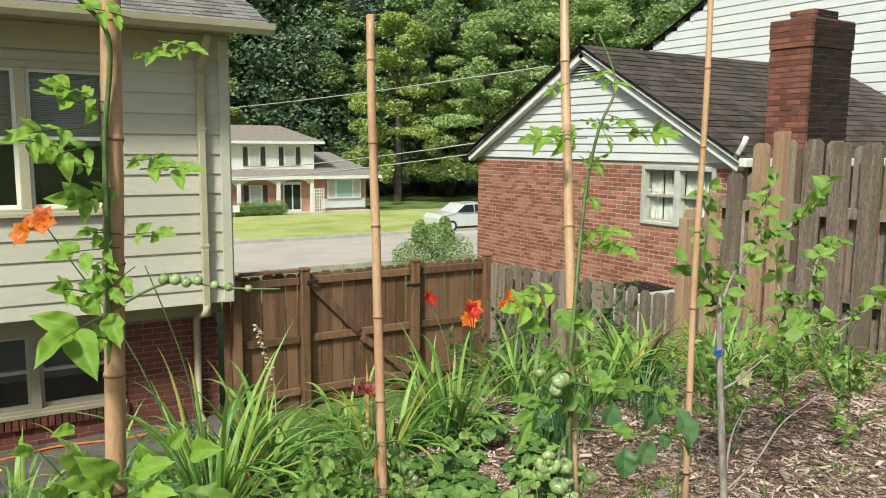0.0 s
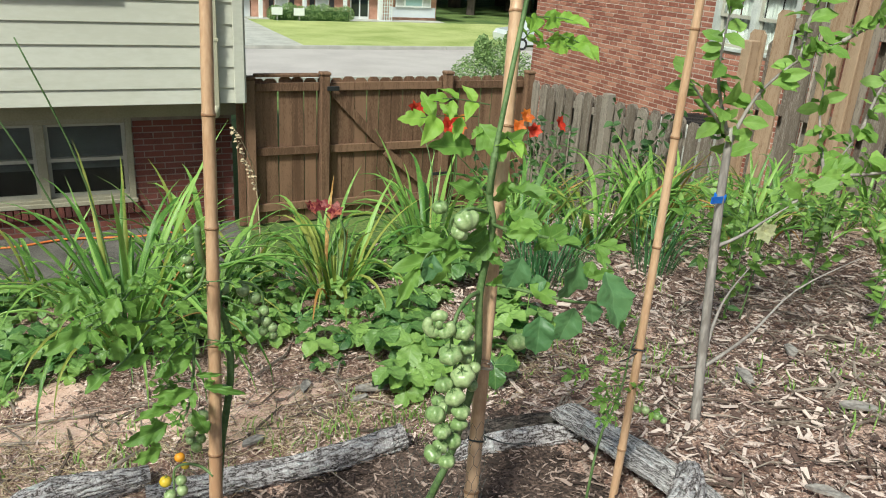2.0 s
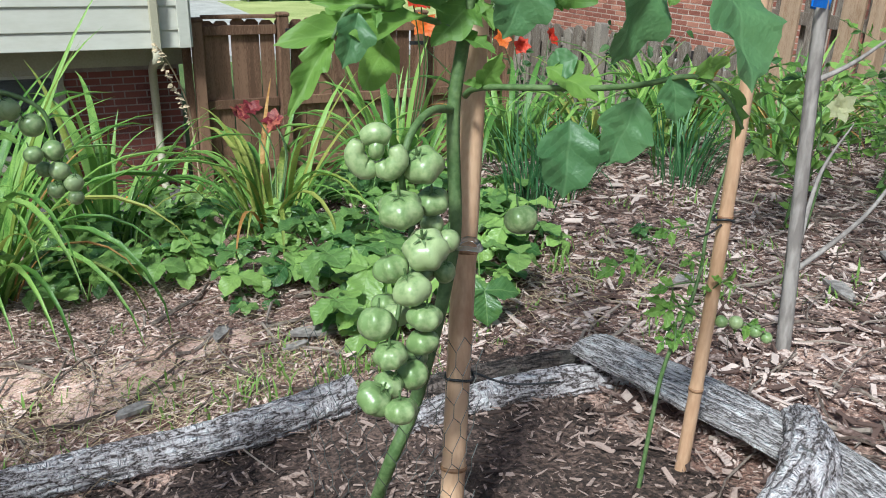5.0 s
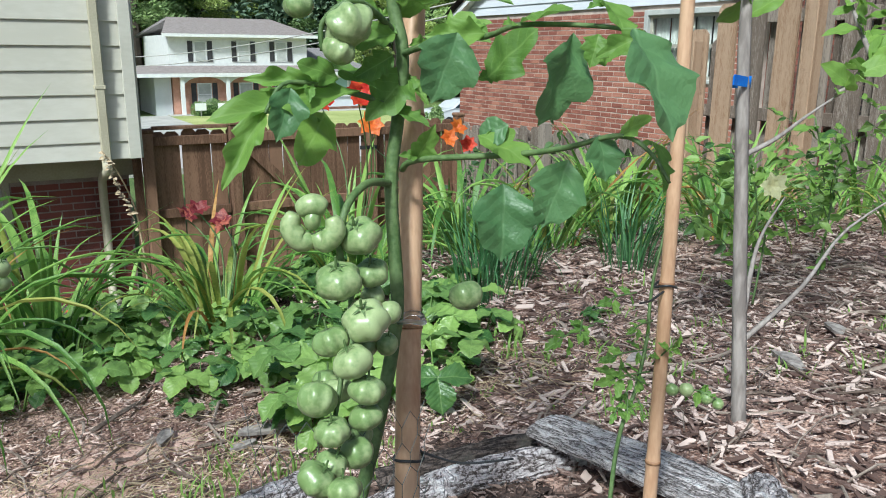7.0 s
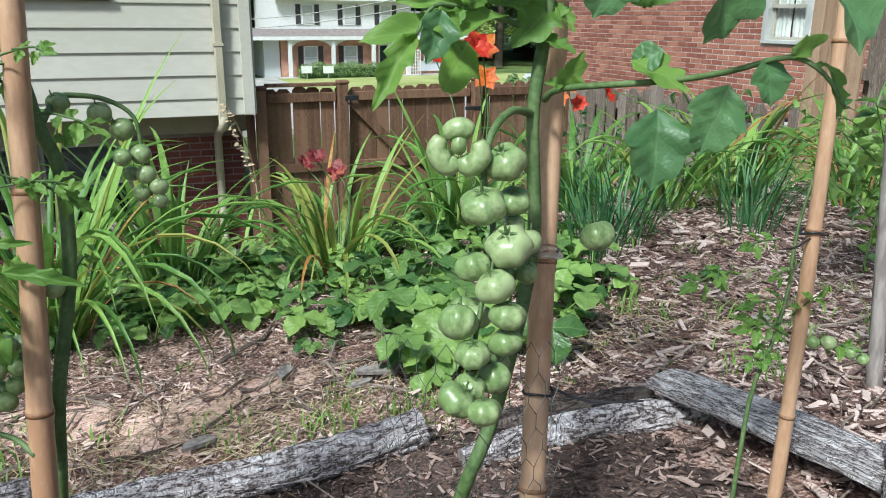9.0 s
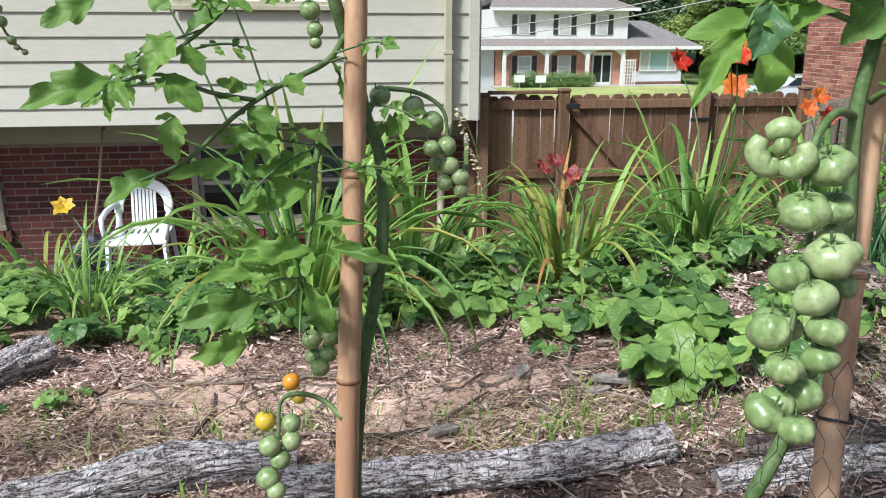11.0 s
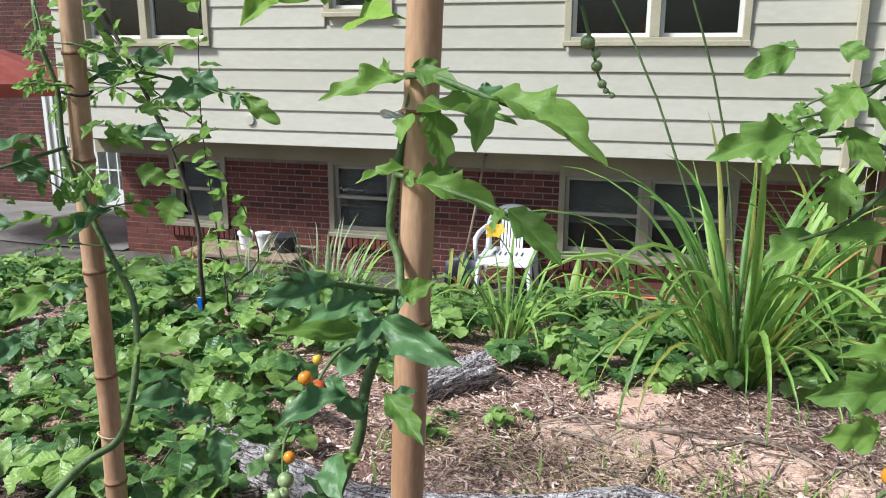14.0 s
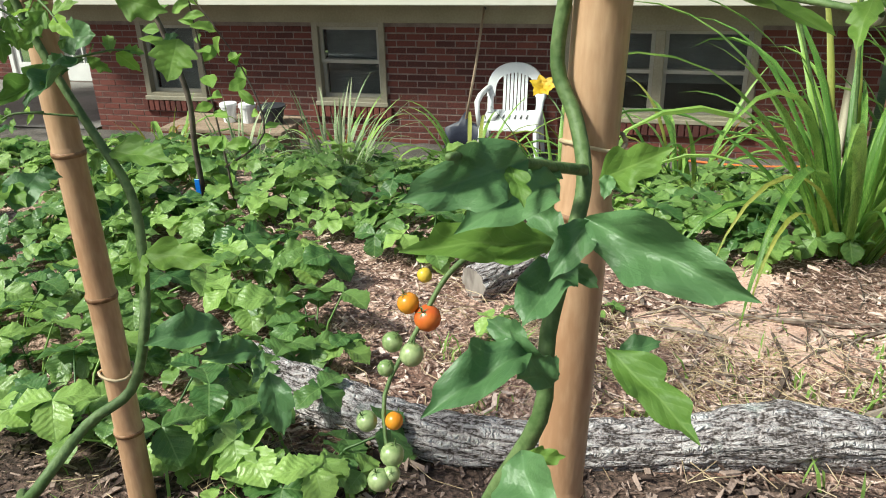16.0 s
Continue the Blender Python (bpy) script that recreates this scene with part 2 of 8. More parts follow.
M_SOIL = material("red_brown_soil", (0.22, 0.12, 0.092), (0.60, 0.40, 0.325), 3.2, 0.95, 1.0, 90, 0.75, c3=(0.33, 0.215, 0.17), c3_at=0.5)
M_PALECHIP = material("pale_fine_chip", (0.18, 0.105, 0.082), (0.76, 0.58, 0.51), 5, 0.9, 0.5, 120, 0.35, island=1.0, c3=(0.43, 0.30, 0.255), c3_at=0.5)
M_DARKSOIL = material("dark_planting_soil", (0.040, 0.024, 0.018), (0.15, 0.095, 0.075), 6, 0.95, 1.0, 90, 0.75)
M_DARKCHIP = material("dark_mulch_chip", (0.050, 0.030, 0.024), (0.36, 0.26, 0.22), 5, 0.9, 0.5, 120, 0.35, island=0.9, c3=(0.14, 0.088, 0.068), c3_at=0.5)
M_SAND = material("pinkish_sand", (0.56, 0.35, 0.275), (0.76, 0.54, 0.45), 12, 0.95, 0.5, 200, 0.5)
M_CHIP = material("wood_chip", (0.105, 0.062, 0.050), (0.62, 0.485, 0.43), 5, 0.9, 0.5, 120, 0.35, island=1.0, c3=(0.30, 0.205, 0.175), c3_at=0.52)
M_BARK = bark_material("grey_bark", (0.072, 0.055, 0.050), (0.46, 0.40, 0.405), (0.74, 0.68, 0.69), (0.58, 0.60, 0.58))
M_BOARD = bark_material("weathered_slab_bark", (0.11, 0.088, 0.082), (0.56, 0.50, 0.495), (0.79, 0.73, 0.725), (0.62, 0.60, 0.58))
M_ROTTEN = bark_material("dark_rotten_bark", (0.02, 0.014, 0.012), (0.085, 0.062, 0.052), (0.20, 0.155, 0.135), (0.15, 0.13, 0.11))
M_CUT = material("pale_cut_wood", (0.38, 0.25, 0.13), (0.55, 0.39, 0.23), 20, 0.9, 0.3, 90)
M_TWIG = material("grey_twig", (0.10, 0.07, 0.055), (0.30, 0.24, 0.20), 12, 0.9, 0.3, 90, island=0.6)
M_STRAW = material("dry_straw", (0.33, 0.24, 0.14), (0.55, 0.44, 0.29), 12, 0.9, 0.1, 90, island=0.6)
M_LAWN = material("lawn_ground", (0.055, 0.10, 0.022), (0.15, 0.20, 0.05), 0.6, 0.95, 0.5, 30, 0.5)
M_ROAD = material("pale_asphalt", (0.39, 0.345, 0.33), (0.49, 0.44, 0.42), 0.5, 0.9, 0.3, 60)
M_CONCRETE = material("concrete", (0.36, 0.34, 0.31), (0.50, 0.48, 0.44), 1.5, 0.9, 0.3, 60)
M_GLASS = material("dark_window_glass", (0.012, 0.017, 0.018), (0.022, 0.03, 0.032), 1, 0.05, 0.0, 3, 0.1, spec=0.6)
M_PANE = glass_material("clear_glass", (0.93, 0.97, 0.96))
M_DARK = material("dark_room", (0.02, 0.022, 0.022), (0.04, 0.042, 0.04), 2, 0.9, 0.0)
# Dimmed copy of grey_blind, with the shade put into its colour.
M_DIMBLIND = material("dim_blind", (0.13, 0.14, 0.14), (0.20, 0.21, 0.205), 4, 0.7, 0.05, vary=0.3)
M_BLIND = material("grey_blind", (0.42, 0.43, 0.41), (0.55, 0.56, 0.53), 4, 0.6, 0.05, vary=0.3)
M_BLACK = material("black_plastic", (0.012, 0.012, 0.013), (0.03, 0.03, 0.032), 12, 0.45, 0.1)
M_SHUTTER = material("dark_shutter", (0.03, 0.028, 0.03), (0.055, 0.05, 0.055), 8, 0.6, 0.1)


# ---- building helpers ----
def link(name, verts, faces, mat=None, parent=None, label="", smooth=False):
    me = bpy.data.meshes.new(name)
    me.from_pydata([tuple(v) for v in verts], [], faces)
    for mm in (mat if isinstance(mat, (list, tuple)) else [mat]):
        if mm:
            me.materials.append(mm)
    if smooth:
        me.polygons.foreach_set("use_smooth", [True] * len(me.polygons))
    me.update()
    ob = new(name, me)
    if parent:
        ob.parent = parent
    if label:
        ob["label"] = label
    return ob


def part(name, bm, mat, parent, label="", smooth=False):
    me = bpy.data.meshes.new(name)
    bm.to_mesh(me)
    bm.free()
    me.materials.append(mat)
    if smooth:
        me.polygons.foreach_set("use_smooth", [True] * len(me.polygons))
    ob = new(name, me)
    ob.parent = parent
    if label:
        ob["label"] = label
    return ob


def empty(name, at=(0, 0, 0), label="", category="", group="", kind=""):
    e = new(name)
    e.empty_display_size = 0.1
    e.location = at
    return tagged(e, label, category, group, kind)


class Geo:
    """Collects vertices and faces of one mesh."""

    def __init__(self):
        self.v, self.f = [], []

    def box(self, x0, x1, y0, y1, z0, z1, m=None, c=0.0):
        """A box, with its edges cut off by c where given."""
        if c:
            return self.cbox(x0, x1, y0, y1, z0, z1, c, m)
        o = len(self.v)
        p = [Vector((x, y, z)) for x in (x0, x1) for y in (y0, y1) for z in (z0, z1)]
        self.v += [m @ q for q in p] if m else p
        self.f += [[o + i for i in q] for q in ((0, 1, 3, 2), (4, 6, 7, 5), (0, 4, 5, 1), (2, 3, 7, 6), (0, 2, 6, 4), (1, 5, 7, 3))]
        return self

    def cbox(self, x0, x1, y0, y1, z0, z1, c, m=None):
        o = len(self.v)
        p = []
        for (ix, x, sx), (iy, y, sy), (iz, z, sz) in [((i, (x0, x1)[i], 1 - 2 * i), (j, (y0, y1)[j], 1 - 2 * j), (k, (z0, z1)[k], 1 - 2 * k))
                                                     for i in (0, 1) for j in (0, 1) for k in (0, 1)]:
            p += [Vector((x, y + sy * c, z + sz * c)), Vector((x + sx * c, y, z + sz * c)), Vector((x + sx * c, y + sy * c, z))]
        self.v += [m @ q for q in p] if m else p
        ix = lambda i, j, k, a: o + 3 * (4 * i + 2 * j + k) + a
        for s in (0, 1):
            q = [[ix(s, 0, 0, 0), ix(s, 0, 1, 0), ix(s, 1, 1, 0), ix(s, 1, 0, 0)], [ix(0, s, 0, 1), ix(1, s, 0, 1), ix(1, s, 1, 1), ix(0, s, 1, 1)],
                 [ix(0, 0, s, 2), ix(0, 1, s, 2), ix(1, 1, s, 2), ix(1, 0, s, 2)]]
            self.f += [w if s == 0 else w[::-1] for w in q]
        for i in (0, 1):
            for j in (0, 1):
                self.f += [[ix(i, j, 0, 0), ix(i, j, 1, 0), ix(i, j, 1, 1), ix(i, j, 0, 1)],
                           [ix(i, 0, j, 0), ix(i, 1, j, 0), ix(i, 1, j, 2), ix(i, 0, j, 2)],
                           [ix(0, i, j, 1), ix(1, i, j, 1), ix(1, i, j, 2), ix(0, i, j, 2)]]
        for i in (0, 1):
            for j in (0, 1):
                for k in (0, 1):
                    self.f.append([ix(i, j, k, 0), ix(i, j, k, 1), ix(i, j, k, 2)])
        return self

    def tube(self, pts, radii, seg=8, cap=True):
        """A round tube along points."""
        o = len(self.v)
        pts = [Vector(p) for p in pts]
        n = len(pts)
        if not isinstance(radii, (list, tuple)):
            radii = [radii] * n
        ref = None
        for i, p in enumerate(pts):
            d = (pts[min(i + 1, n - 1)] - pts[max(i - 1, 0)]).normalized()
            if ref is None:
                ref = d.orthogonal().normalized()
            ref = (ref - d * ref.dot(d)).normalized()
            s = d.cross(ref)
            for k in range(seg):
                a = 2 * math.pi * k / seg
                self.v.append(p + (ref * math.cos(a) + s * math.sin(a)) * radii[i])
        for i in range(n - 1):
            for k in range(seg):
                a, b = o + i * seg + k, o + i * seg + (k + 1) % seg
                self.f.append([a, b, b + seg, a + seg])
        if cap:
            self.f.append([o + k for k in range(seg)][::-1])
            self.f.append([o + (n - 1) * seg + k for k in range(seg)])
        return self

    def ball(self, c, rx, ry, rz, seg=10, rings=7, m=None, ribs=0, rib=0.0, dent=0.0):
        o = len(self.v)
        c = Vector(c)
        for i in range(rings + 1):
            t = math.pi * i / rings
            for k in range(seg):
                a = 2 * math.pi * k / seg
                s = 1 + (rib * math.cos(ribs * a) * math.sin(t) if ribs else 0)
                z = math.cos(t) * (1 - dent * math.exp(-(t * 2.2) ** 2))
                v = Vector((rx * s * math.sin(t) * math.cos(a), ry * s * math.sin(t) * math.sin(a), rz * z))
                self.v.append(c + (m @ v if m else v))
        for i in range(rings):
            for k in range(seg):
                a, b = o + i * seg + k, o + i * seg + (k + 1) % seg
                self.f.append([a, a + seg, b + seg, b])
        return self

    def quad(self, *p):
        o = len(self.v)
        self.v += [Vector(q) for q in p]
        self.f.append(list(range(o, o + len(p))))
        return self

    def out(self, name, mat, parent=None, label="", smooth=False):
        return link(name, self.v, self.f, mat, parent, label, smooth)


def box_part(name, parent, mat, x0, x1, y0, y1, z0, z1, c=0.0, label=""):
    return Geo().box(x0, x1, y0, y1, z0, z1, None, c).out(name, mat, parent, label)


def smooth_step(a, b, x):
    t = min(1, max(0, (x - a) / (b - a)))
    return t * t * (3 - 2 * t)


def ground_z(x, y):
    """Height of the sloping ground."""
    rise = 0.05 + 0.08 * smooth_step(0.4, 1.4, x)
    z = 0.02 + rise * max(0.0, 2.5 - max(y, -1.0)) + 0.12 * max(0, min(x, 3.0) - 1.2) * (1 - smooth_step(4.5, 7.5, y)) * 0.9
    z -= 1.37 * smooth_step(3.3, 8.2, y)
    if y > 9:
        z -= 1.55 * smooth_step(9, 27, y)
    return z + 0.015 * noise.noise(Vector((x * 1.7, y * 1.7, 0.3)))


# ---- ground ----
def ground_sheet(name, xs, ys, mat, dz=0.0, rough=0.0):
    v, f = [], []
    for y in ys:
        for x in xs:
            v.append((x, y, ground_z(x, y) + dz + rough * noise.noise(Vector((x * 9, y * 9, 1.0)))))
    w = len(xs)
    for j in range(len(ys) - 1):
        for i in range(w - 1):
            a = j * w + i
            f.append([a, a + 1, a + w + 1, a + w])
    return link(name, v, f, mat, smooth=True)


def spread(*runs):
    """Grid lines: (from, to, step) runs."""
    out = []
    for a, b, s in runs:
        k = max(1, round((b - a) / s))
        out += [a + (b - a) * i / k for i in range(k)]
    return out + [runs[-1][1]]


ground = ground_sheet("ground", spread((-900, -60, 120), (-60, -8, 4), (-8, 6, 0.12), (6, 60, 3), (60, 900, 120)),
                      spread((-900, -30, 120), (-30, -2, 3), (-2, 9, 0.12), (9, 60, 1.5), (60, 1500, 180)), M_LAWN, 0, 0.008)
tagged(ground, "sloping ground with lawn reaching into the distance", "ground", kind="structure")
bed = ground_sheet("garden_bed", spread((-13, -4.5, 0.15), (-4.5, 5.9, 0.055)), spread((-1.5, 5.5, 0.055)), M_SOIL, 0.012, 0.016)
tagged(bed, "reddish brown soil of the sloping garden bed under mulch", "soil", kind="structure")
strip = ground_sheet("gravel_strip", spread((-13, 2.36, 0.12)), spread((5.5, 9.0, 0.1)), material("dark_gravel_soil", (0.065, 0.058, 0.050), (0.18, 0.16, 0.145), 4, 0.95, 1.0, 90, 0.7), 0.012, 0.016)
tagged(strip, "dark grey gravelly ground along the house wall", "gravel", kind="structure")
road = ground_sheet("road", spread((-60, 60, 3)), spread((27.5, 36, 1.0)), M_ROAD, 0.06)
tagged(road, "pale grey asphalt street", "road", kind="structure")

patio = ground_sheet("patio", spread((-13, -5.8, 0.6)), spread((8.95, 11.88, 0.3)), material("dull_paving", (0.13, 0.12, 0.115), (0.24, 0.225, 0.21), 1.5, 0.9, 0.3, 60), 0.03)
tagged(patio, "grey concrete patio before the glazed door", "patio", kind="structure")

# ---- own house ----
SX0, SX1, SY, BY = -6.05, 2.42, 8.49, 9.02   # siding ends, siding face, brick face
SZ0, SZ1 = 0.137, 2.93                       # siding bottom and top


def siding_wall(name, length, height, course, mat, opens, label, category, first=0.0):
    """Lap siding in its own plane: x along, z up, face towards -y. opens: x0, x1, z0, z1."""
    w = empty(name, label=label, category=category, kind="structure")
    cut = (course - first) if first else 0.0
    n = math.ceil((height + cut) / course)
    for i in range(n):
        z0, z1 = max(0.0, i * course - cut), min(height, (i + 1) * course - cut)
        spans = [(0.0, length)]
        for a, b, c, d in opens:
            if c < z1 - 0.01 and d > z0 + 0.01:
                spans = [s for x0, x1 in spans for s in ((x0, min(x1, a)), (max(x0, b), x1)) if s[1] - s[0] > 0.01]
        for x0, x1 in spans:
            g = Geo()
            for x in (x0, x1):
                g.v += [Vector((x, -0.022, z0 - 0.010)), Vector((x, -0.0205, z0 - 0.014)), Vector((x, -0.004, z1)), Vector((x, 0.02, z1)), Vector((x, 0.02, z0 - 0.014))]
            g.f += [[0, 5, 6, 1], [0, 2, 7, 5], [2, 3, 8, 7], [3, 4, 9, 8], [4, 1, 6, 9], [0, 1, 4, 3, 2], [5, 7, 8, 9, 6]]
            g.out("siding_board", mat, w)
    return w


COURSE = 0.209
UW = [(-0.35, 1.26, 1.17, 2.62), (-5.65, -4.06, 1.17, 2.62), (-2.75, -2.02, 1.45, 2.62)]
wall_siding = siding_wall("wall_siding", SX1 - SX0, SZ1 - SZ0, COURSE, M_SIDING,
                          [(a - SX0, b - SX0, c - SZ0, d - SZ0) for a, b, c, d in UW], "cream painted lap siding wall of the house", "wall", 0.156)
wall_siding.location = (SX0, SY, SZ0)
core = Geo()
xs = sorted({SX0, SX1, *[v for u in UW for v in u[:2]]})
zs = sorted({SZ0, SZ1 + 0.05, *[v for u in UW for v in u[2:]]})
for i in range(len(xs) - 1):
    for j in range(len(zs) - 1):
        mx, mz = (xs[i] + xs[i + 1]) / 2, (zs[j] + zs[j + 1]) / 2
        if not any(a < mx < b and c < mz < d for a, b, c, d in UW):
            core.box(xs[i], xs[i + 1], SY + 0.022, SY + 0.16, zs[j], zs[j + 1])
tagged(core.out("wall_upper", M_SIDING), "framed upper wall behind the siding", "wall", kind="structure")
side = Geo().box(SX1 - 0.15, SX1, SY + 0.165, 17.0, SZ0, SZ1 + 0.05).box(SX0, SX0 + 0.15, SY + 0.165, 17.0, SZ0, SZ1 + 0.05)
tagged(side.out("wall_side", M_SIDING), "cream side wall of the house", "wall", kind="structure")
tagged(Geo().box(SX0, SX1, 16.85, 17.0, -1.6, SZ0).box(SX0, SX1, 17.005, 17.15, SZ0, SZ1).out("wall_back", M_SIDING), "far wall of the house", "wall", kind="structure")
tagged(Geo().box(SX0 + 0.01, SX1 - 0.01, SY + 0.165, 16.84, 0.09, 0.134).out("floor_overhang", M_SOFFIT), "tan painted underside of the overhanging floor", "floor", kind="structure")
tagged(Geo().box(SX0, SX1, 8.0, 16.8, SZ1 + 0.055, SZ1 + 0.09).out("ceiling", M_SOFFIT), "tan soffit under the eave", "ceiling", kind="structure")
corner = empty("corner_trim", label="cream painted corner boards of the house", category="trim", kind="structure")
box_part("board", corner, M_SIDING, SX1 - 0.10, SX1 + 0.005, SY - 0.045, SY - 0.023, SZ0 - 0.015, SZ1, 0.004)
box_part("board", corner, M_SIDING, SX1 + 0.002, SX1 + 0.024, SY - 0.02, SY + 0.10, SZ0 - 0.015, SZ1, 0.004)
frieze = Geo().box(SX0, SX1, SY - 0.04, SY - 0.024, SZ1 - 0.20, SZ1 + 0.05).out("frieze_trim", M_TRIM)
tagged(frieze, "tan frieze board under the eave", "trim", kind="structure")
skirt = Geo().box(SX0, SX1, BY - 0.06, BY - 0.012, -0.10, 0.088).out("skirt_trim", M_SOFFIT)
tagged(skirt, "tan painted board above the basement brick", "trim", kind="structure")


def roof(name, corners, rows, mat, label, tab=0.3, thick=0.012, seed=1):
    """Shingled slope between eave a-b and ridge d-c."""
    rnd = random.Random(seed)
    r = empty(name, label=label, category="roof", kind="structure")
    a, b, c, d = [Vector(p) for p in corners]
    nrm = (b - a).cross(d - a).normalized()
    Geo().quad(a, b, c, d).quad(*[p - nrm * 0.08 for p in (d, c, b, a)]).out("deck", mat, r)
    g = Geo()
    for i in range(rows):
        t0, t1 = i / rows, (i + 1) / rows
        l0, r0, l1, r1 = a.lerp(d, t0), b.lerp(c, t0), a.lerp(d, t1), b.lerp(c, t1)
        k = max(1, round((r0 - l0).length / tab))
        for j in range(k):
            u0, u1 = (j + 0.5 * (i % 2)) / k, (j + 0.5 * (i % 2) + 0.96) / k
            u1 = min(u1, 1)
            if u0 >= 1:
                continue
            h = thick * rnd.uniform(0.7, 1.3)
            p0, p1, q1, q0 = l0.lerp(r0, u0), l0.lerp(r0, u1), l1.lerp(r1, u1), l1.lerp(r1, u0)
            o = len(g.v)
            g.v += [p0 + nrm * h, p1 + nrm * h, q1 + nrm * 0.003, q0 + nrm * 0.003, p0, p1]
            g.f += [[o, o + 1, o + 2, o + 3], [o + 4, o + 5, o + 1, o], [o + 4, o, o + 3], [o + 5, o + 2, o + 1]]
    s = g.out("shingles", mat, r)
    s["kind"] = "stuff"
    return r


roof("roof", ((-6.6, 7.95, 3.06), (2.75, 7.95, 3.06), (2.75, 12.6, 5.1), (-6.6, 12.6, 5.1)), 36, M_SHINGLE_GREY, "grey brown shingled roof of the house", 0.3, 0.012, seed=2)
roof("roof_back", ((2.75, 17.3, 3.06), (-6.6, 17.3, 3.06), (-6.6, 12.6, 5.1), (2.75, 12.6, 5.1)), 12, M_SHINGLE_GREY, "grey brown shingled rear slope of the roof", 0.5, 0.012, seed=3)
gable = Geo()
for x in (SX1 - 0.14, SX0 + 0.02):
    o = len(gable.v)
    gable.v += [Vector((x + dx, y, z)) for dx in (0, 0.1) for y, z in ((SY, SZ1 + 0.1), (16.9, SZ1 + 0.1), (12.6, 4.95))]
    gable.f += [[o, o + 2, o + 1], [o + 3, o + 4, o + 5], [o, o + 1, o + 4, o + 3], [o + 1, o + 2, o + 5, o + 4], [o + 2, o, o + 3, o + 5]]
tagged(gable.out("wall_gable", M_SIDING), "cream gable wall under the roof", "wall", kind="structure")
gutter = Geo()
prof = [(0, 0.11), (0, 0), (-0.07, 0), (-0.10, 0.05), (-0.11, 0.11), (-0.102, 0.11), (-0.092, 0.055), (-0.065, 0.01), (-0.008, 0.01), (-0.008, 0.11)]
for x in (-6.6, 2.75):
    gutter.v += [Vector((x, 7.94 + y, 2.955 + z)) for y, z in prof]
k = len(prof)
gutter.f += [[i, (i + 1) % k, k + (i + 1) % k, k + i] for i in range(k)] + [list(range(k))[::-1], list(range(k, 2 * k))]
tagged(gutter.out("gutter", M_TRIM), "tan metal gutter along the eave", "gutter")
down = empty("downspout", (2.12, SY, 0), "tan painted metal downspout on the siding corner", "downspout")
Geo().tube([(0, -0.42, 2.95), (0, -0.40, 2.88), (0.0, -0.12, 2.68), (0, -0.07, 2.6)], 0.042, 8).out("elbow", M_TRIM, down, smooth=True)
box_part("pipe", down, M_TRIM, -0.038, 0.038, -0.10, -0.04, 0.10, 2.64, 0.008)
box_part("strap", down, M_TRIM, -0.046, 0.046, -0.106, -0.024, 2.0, 2.03, 0.002)
box_part("strap", down, M_TRIM, -0.046, 0.046, -0.106, -0.024, 0.75, 0.78, 0.002)
Geo().tube([(0, -0.07, 0.12), (0, -0.05, 0.02), (0, 0.25, -0.05), (0, 0.42, -0.14), (0, 0.45, -1.25), (0.02, 0.30, -1.33)], 0.042, 8).out("lower_pipe", M_TRIM, down, smooth=True)


def brick_wall(name, x0, x1, z0, z1, opens, mat, mortar, label, n_parts, near, seed=5, L=0.203, H=0.0677, category="wall", thick=0.2):
    """A brick wall in its own plane (x along, z up, face to -y): real bricks in front of a mortar bed."""
    rnd = random.Random(seed)
    w = empty(name, label=label, category=category, kind="structure")
    g = Geo()
    xs = sorted({x0, x1, *[v for u in opens for v in u[:2]]})
    zs = sorted({z0, z1, *[v for u in opens for v in u[2:]]})
    for i in range(len(xs) - 1):
        for j in range(len(zs) - 1):
            mx, mz = (xs[i] + xs[i + 1]) / 2, (zs[j] + zs[j + 1]) / 2
            if not any(a < mx < b and c < mz < d for a, b, c, d in opens):
                g.box(xs[i], xs[i + 1], 0.0, thick, zs[j], zs[j + 1])
    g.out("mortar", mortar, w)
    spots = []
    r, z = 0, z0
    while z + H <= z1 + 0.001:
        x = x0 - (L / 2 if r % 2 else 0)
        while x < x1:
            spans = [(max(x, x0), min(x + L - 0.012, x1))]
            for a, b, c, d in opens:
                if c < z + H - 0.012 and d > z + 0.002:
                    spans = [s for p, q in spans for s in ((p, min(q, a)), (max(p, b), q))]
            spots += [(p, q, z) for p, q in spans if q - p > 0.03]
            x += L
        r += 1
        z += H
    spots.sort(key=lambda s: abs((s[0] + s[1]) / 2 - near[0]) + 1.5 * abs(s[2] - near[1]))
    shared = {}
    rest = Geo()
    for i, (p, q, z) in enumerate(spots):
        d = rnd.uniform(-0.0015, 0.002)
        if i < n_parts:
            key = round(q - p, 2)
            if key not in shared:
                me = bpy.data.meshes.new("brick")
                gg = Geo().cbox(-(q - p) / 2, (q - p) / 2, -0.005, 0.03, 0.0, H - 0.014, 0.002)
                me.from_pydata([tuple(v) for v in gg.v], [], gg.f)
                me.materials.append(mat)
                shared[key] = me
            o = new("brick", shared[key])
            o.parent = w
            o.location = ((p + q) / 2, d, z + rnd.uniform(-0.0015, 0.0015))
        else:
            rest.box(p, q, -0.005 + d, 0.01, z, z + H - 0.014)
    if rest.v:
        s = rest.out("bricks", mat, w)
        s["kind"] = "stuff"
    return w


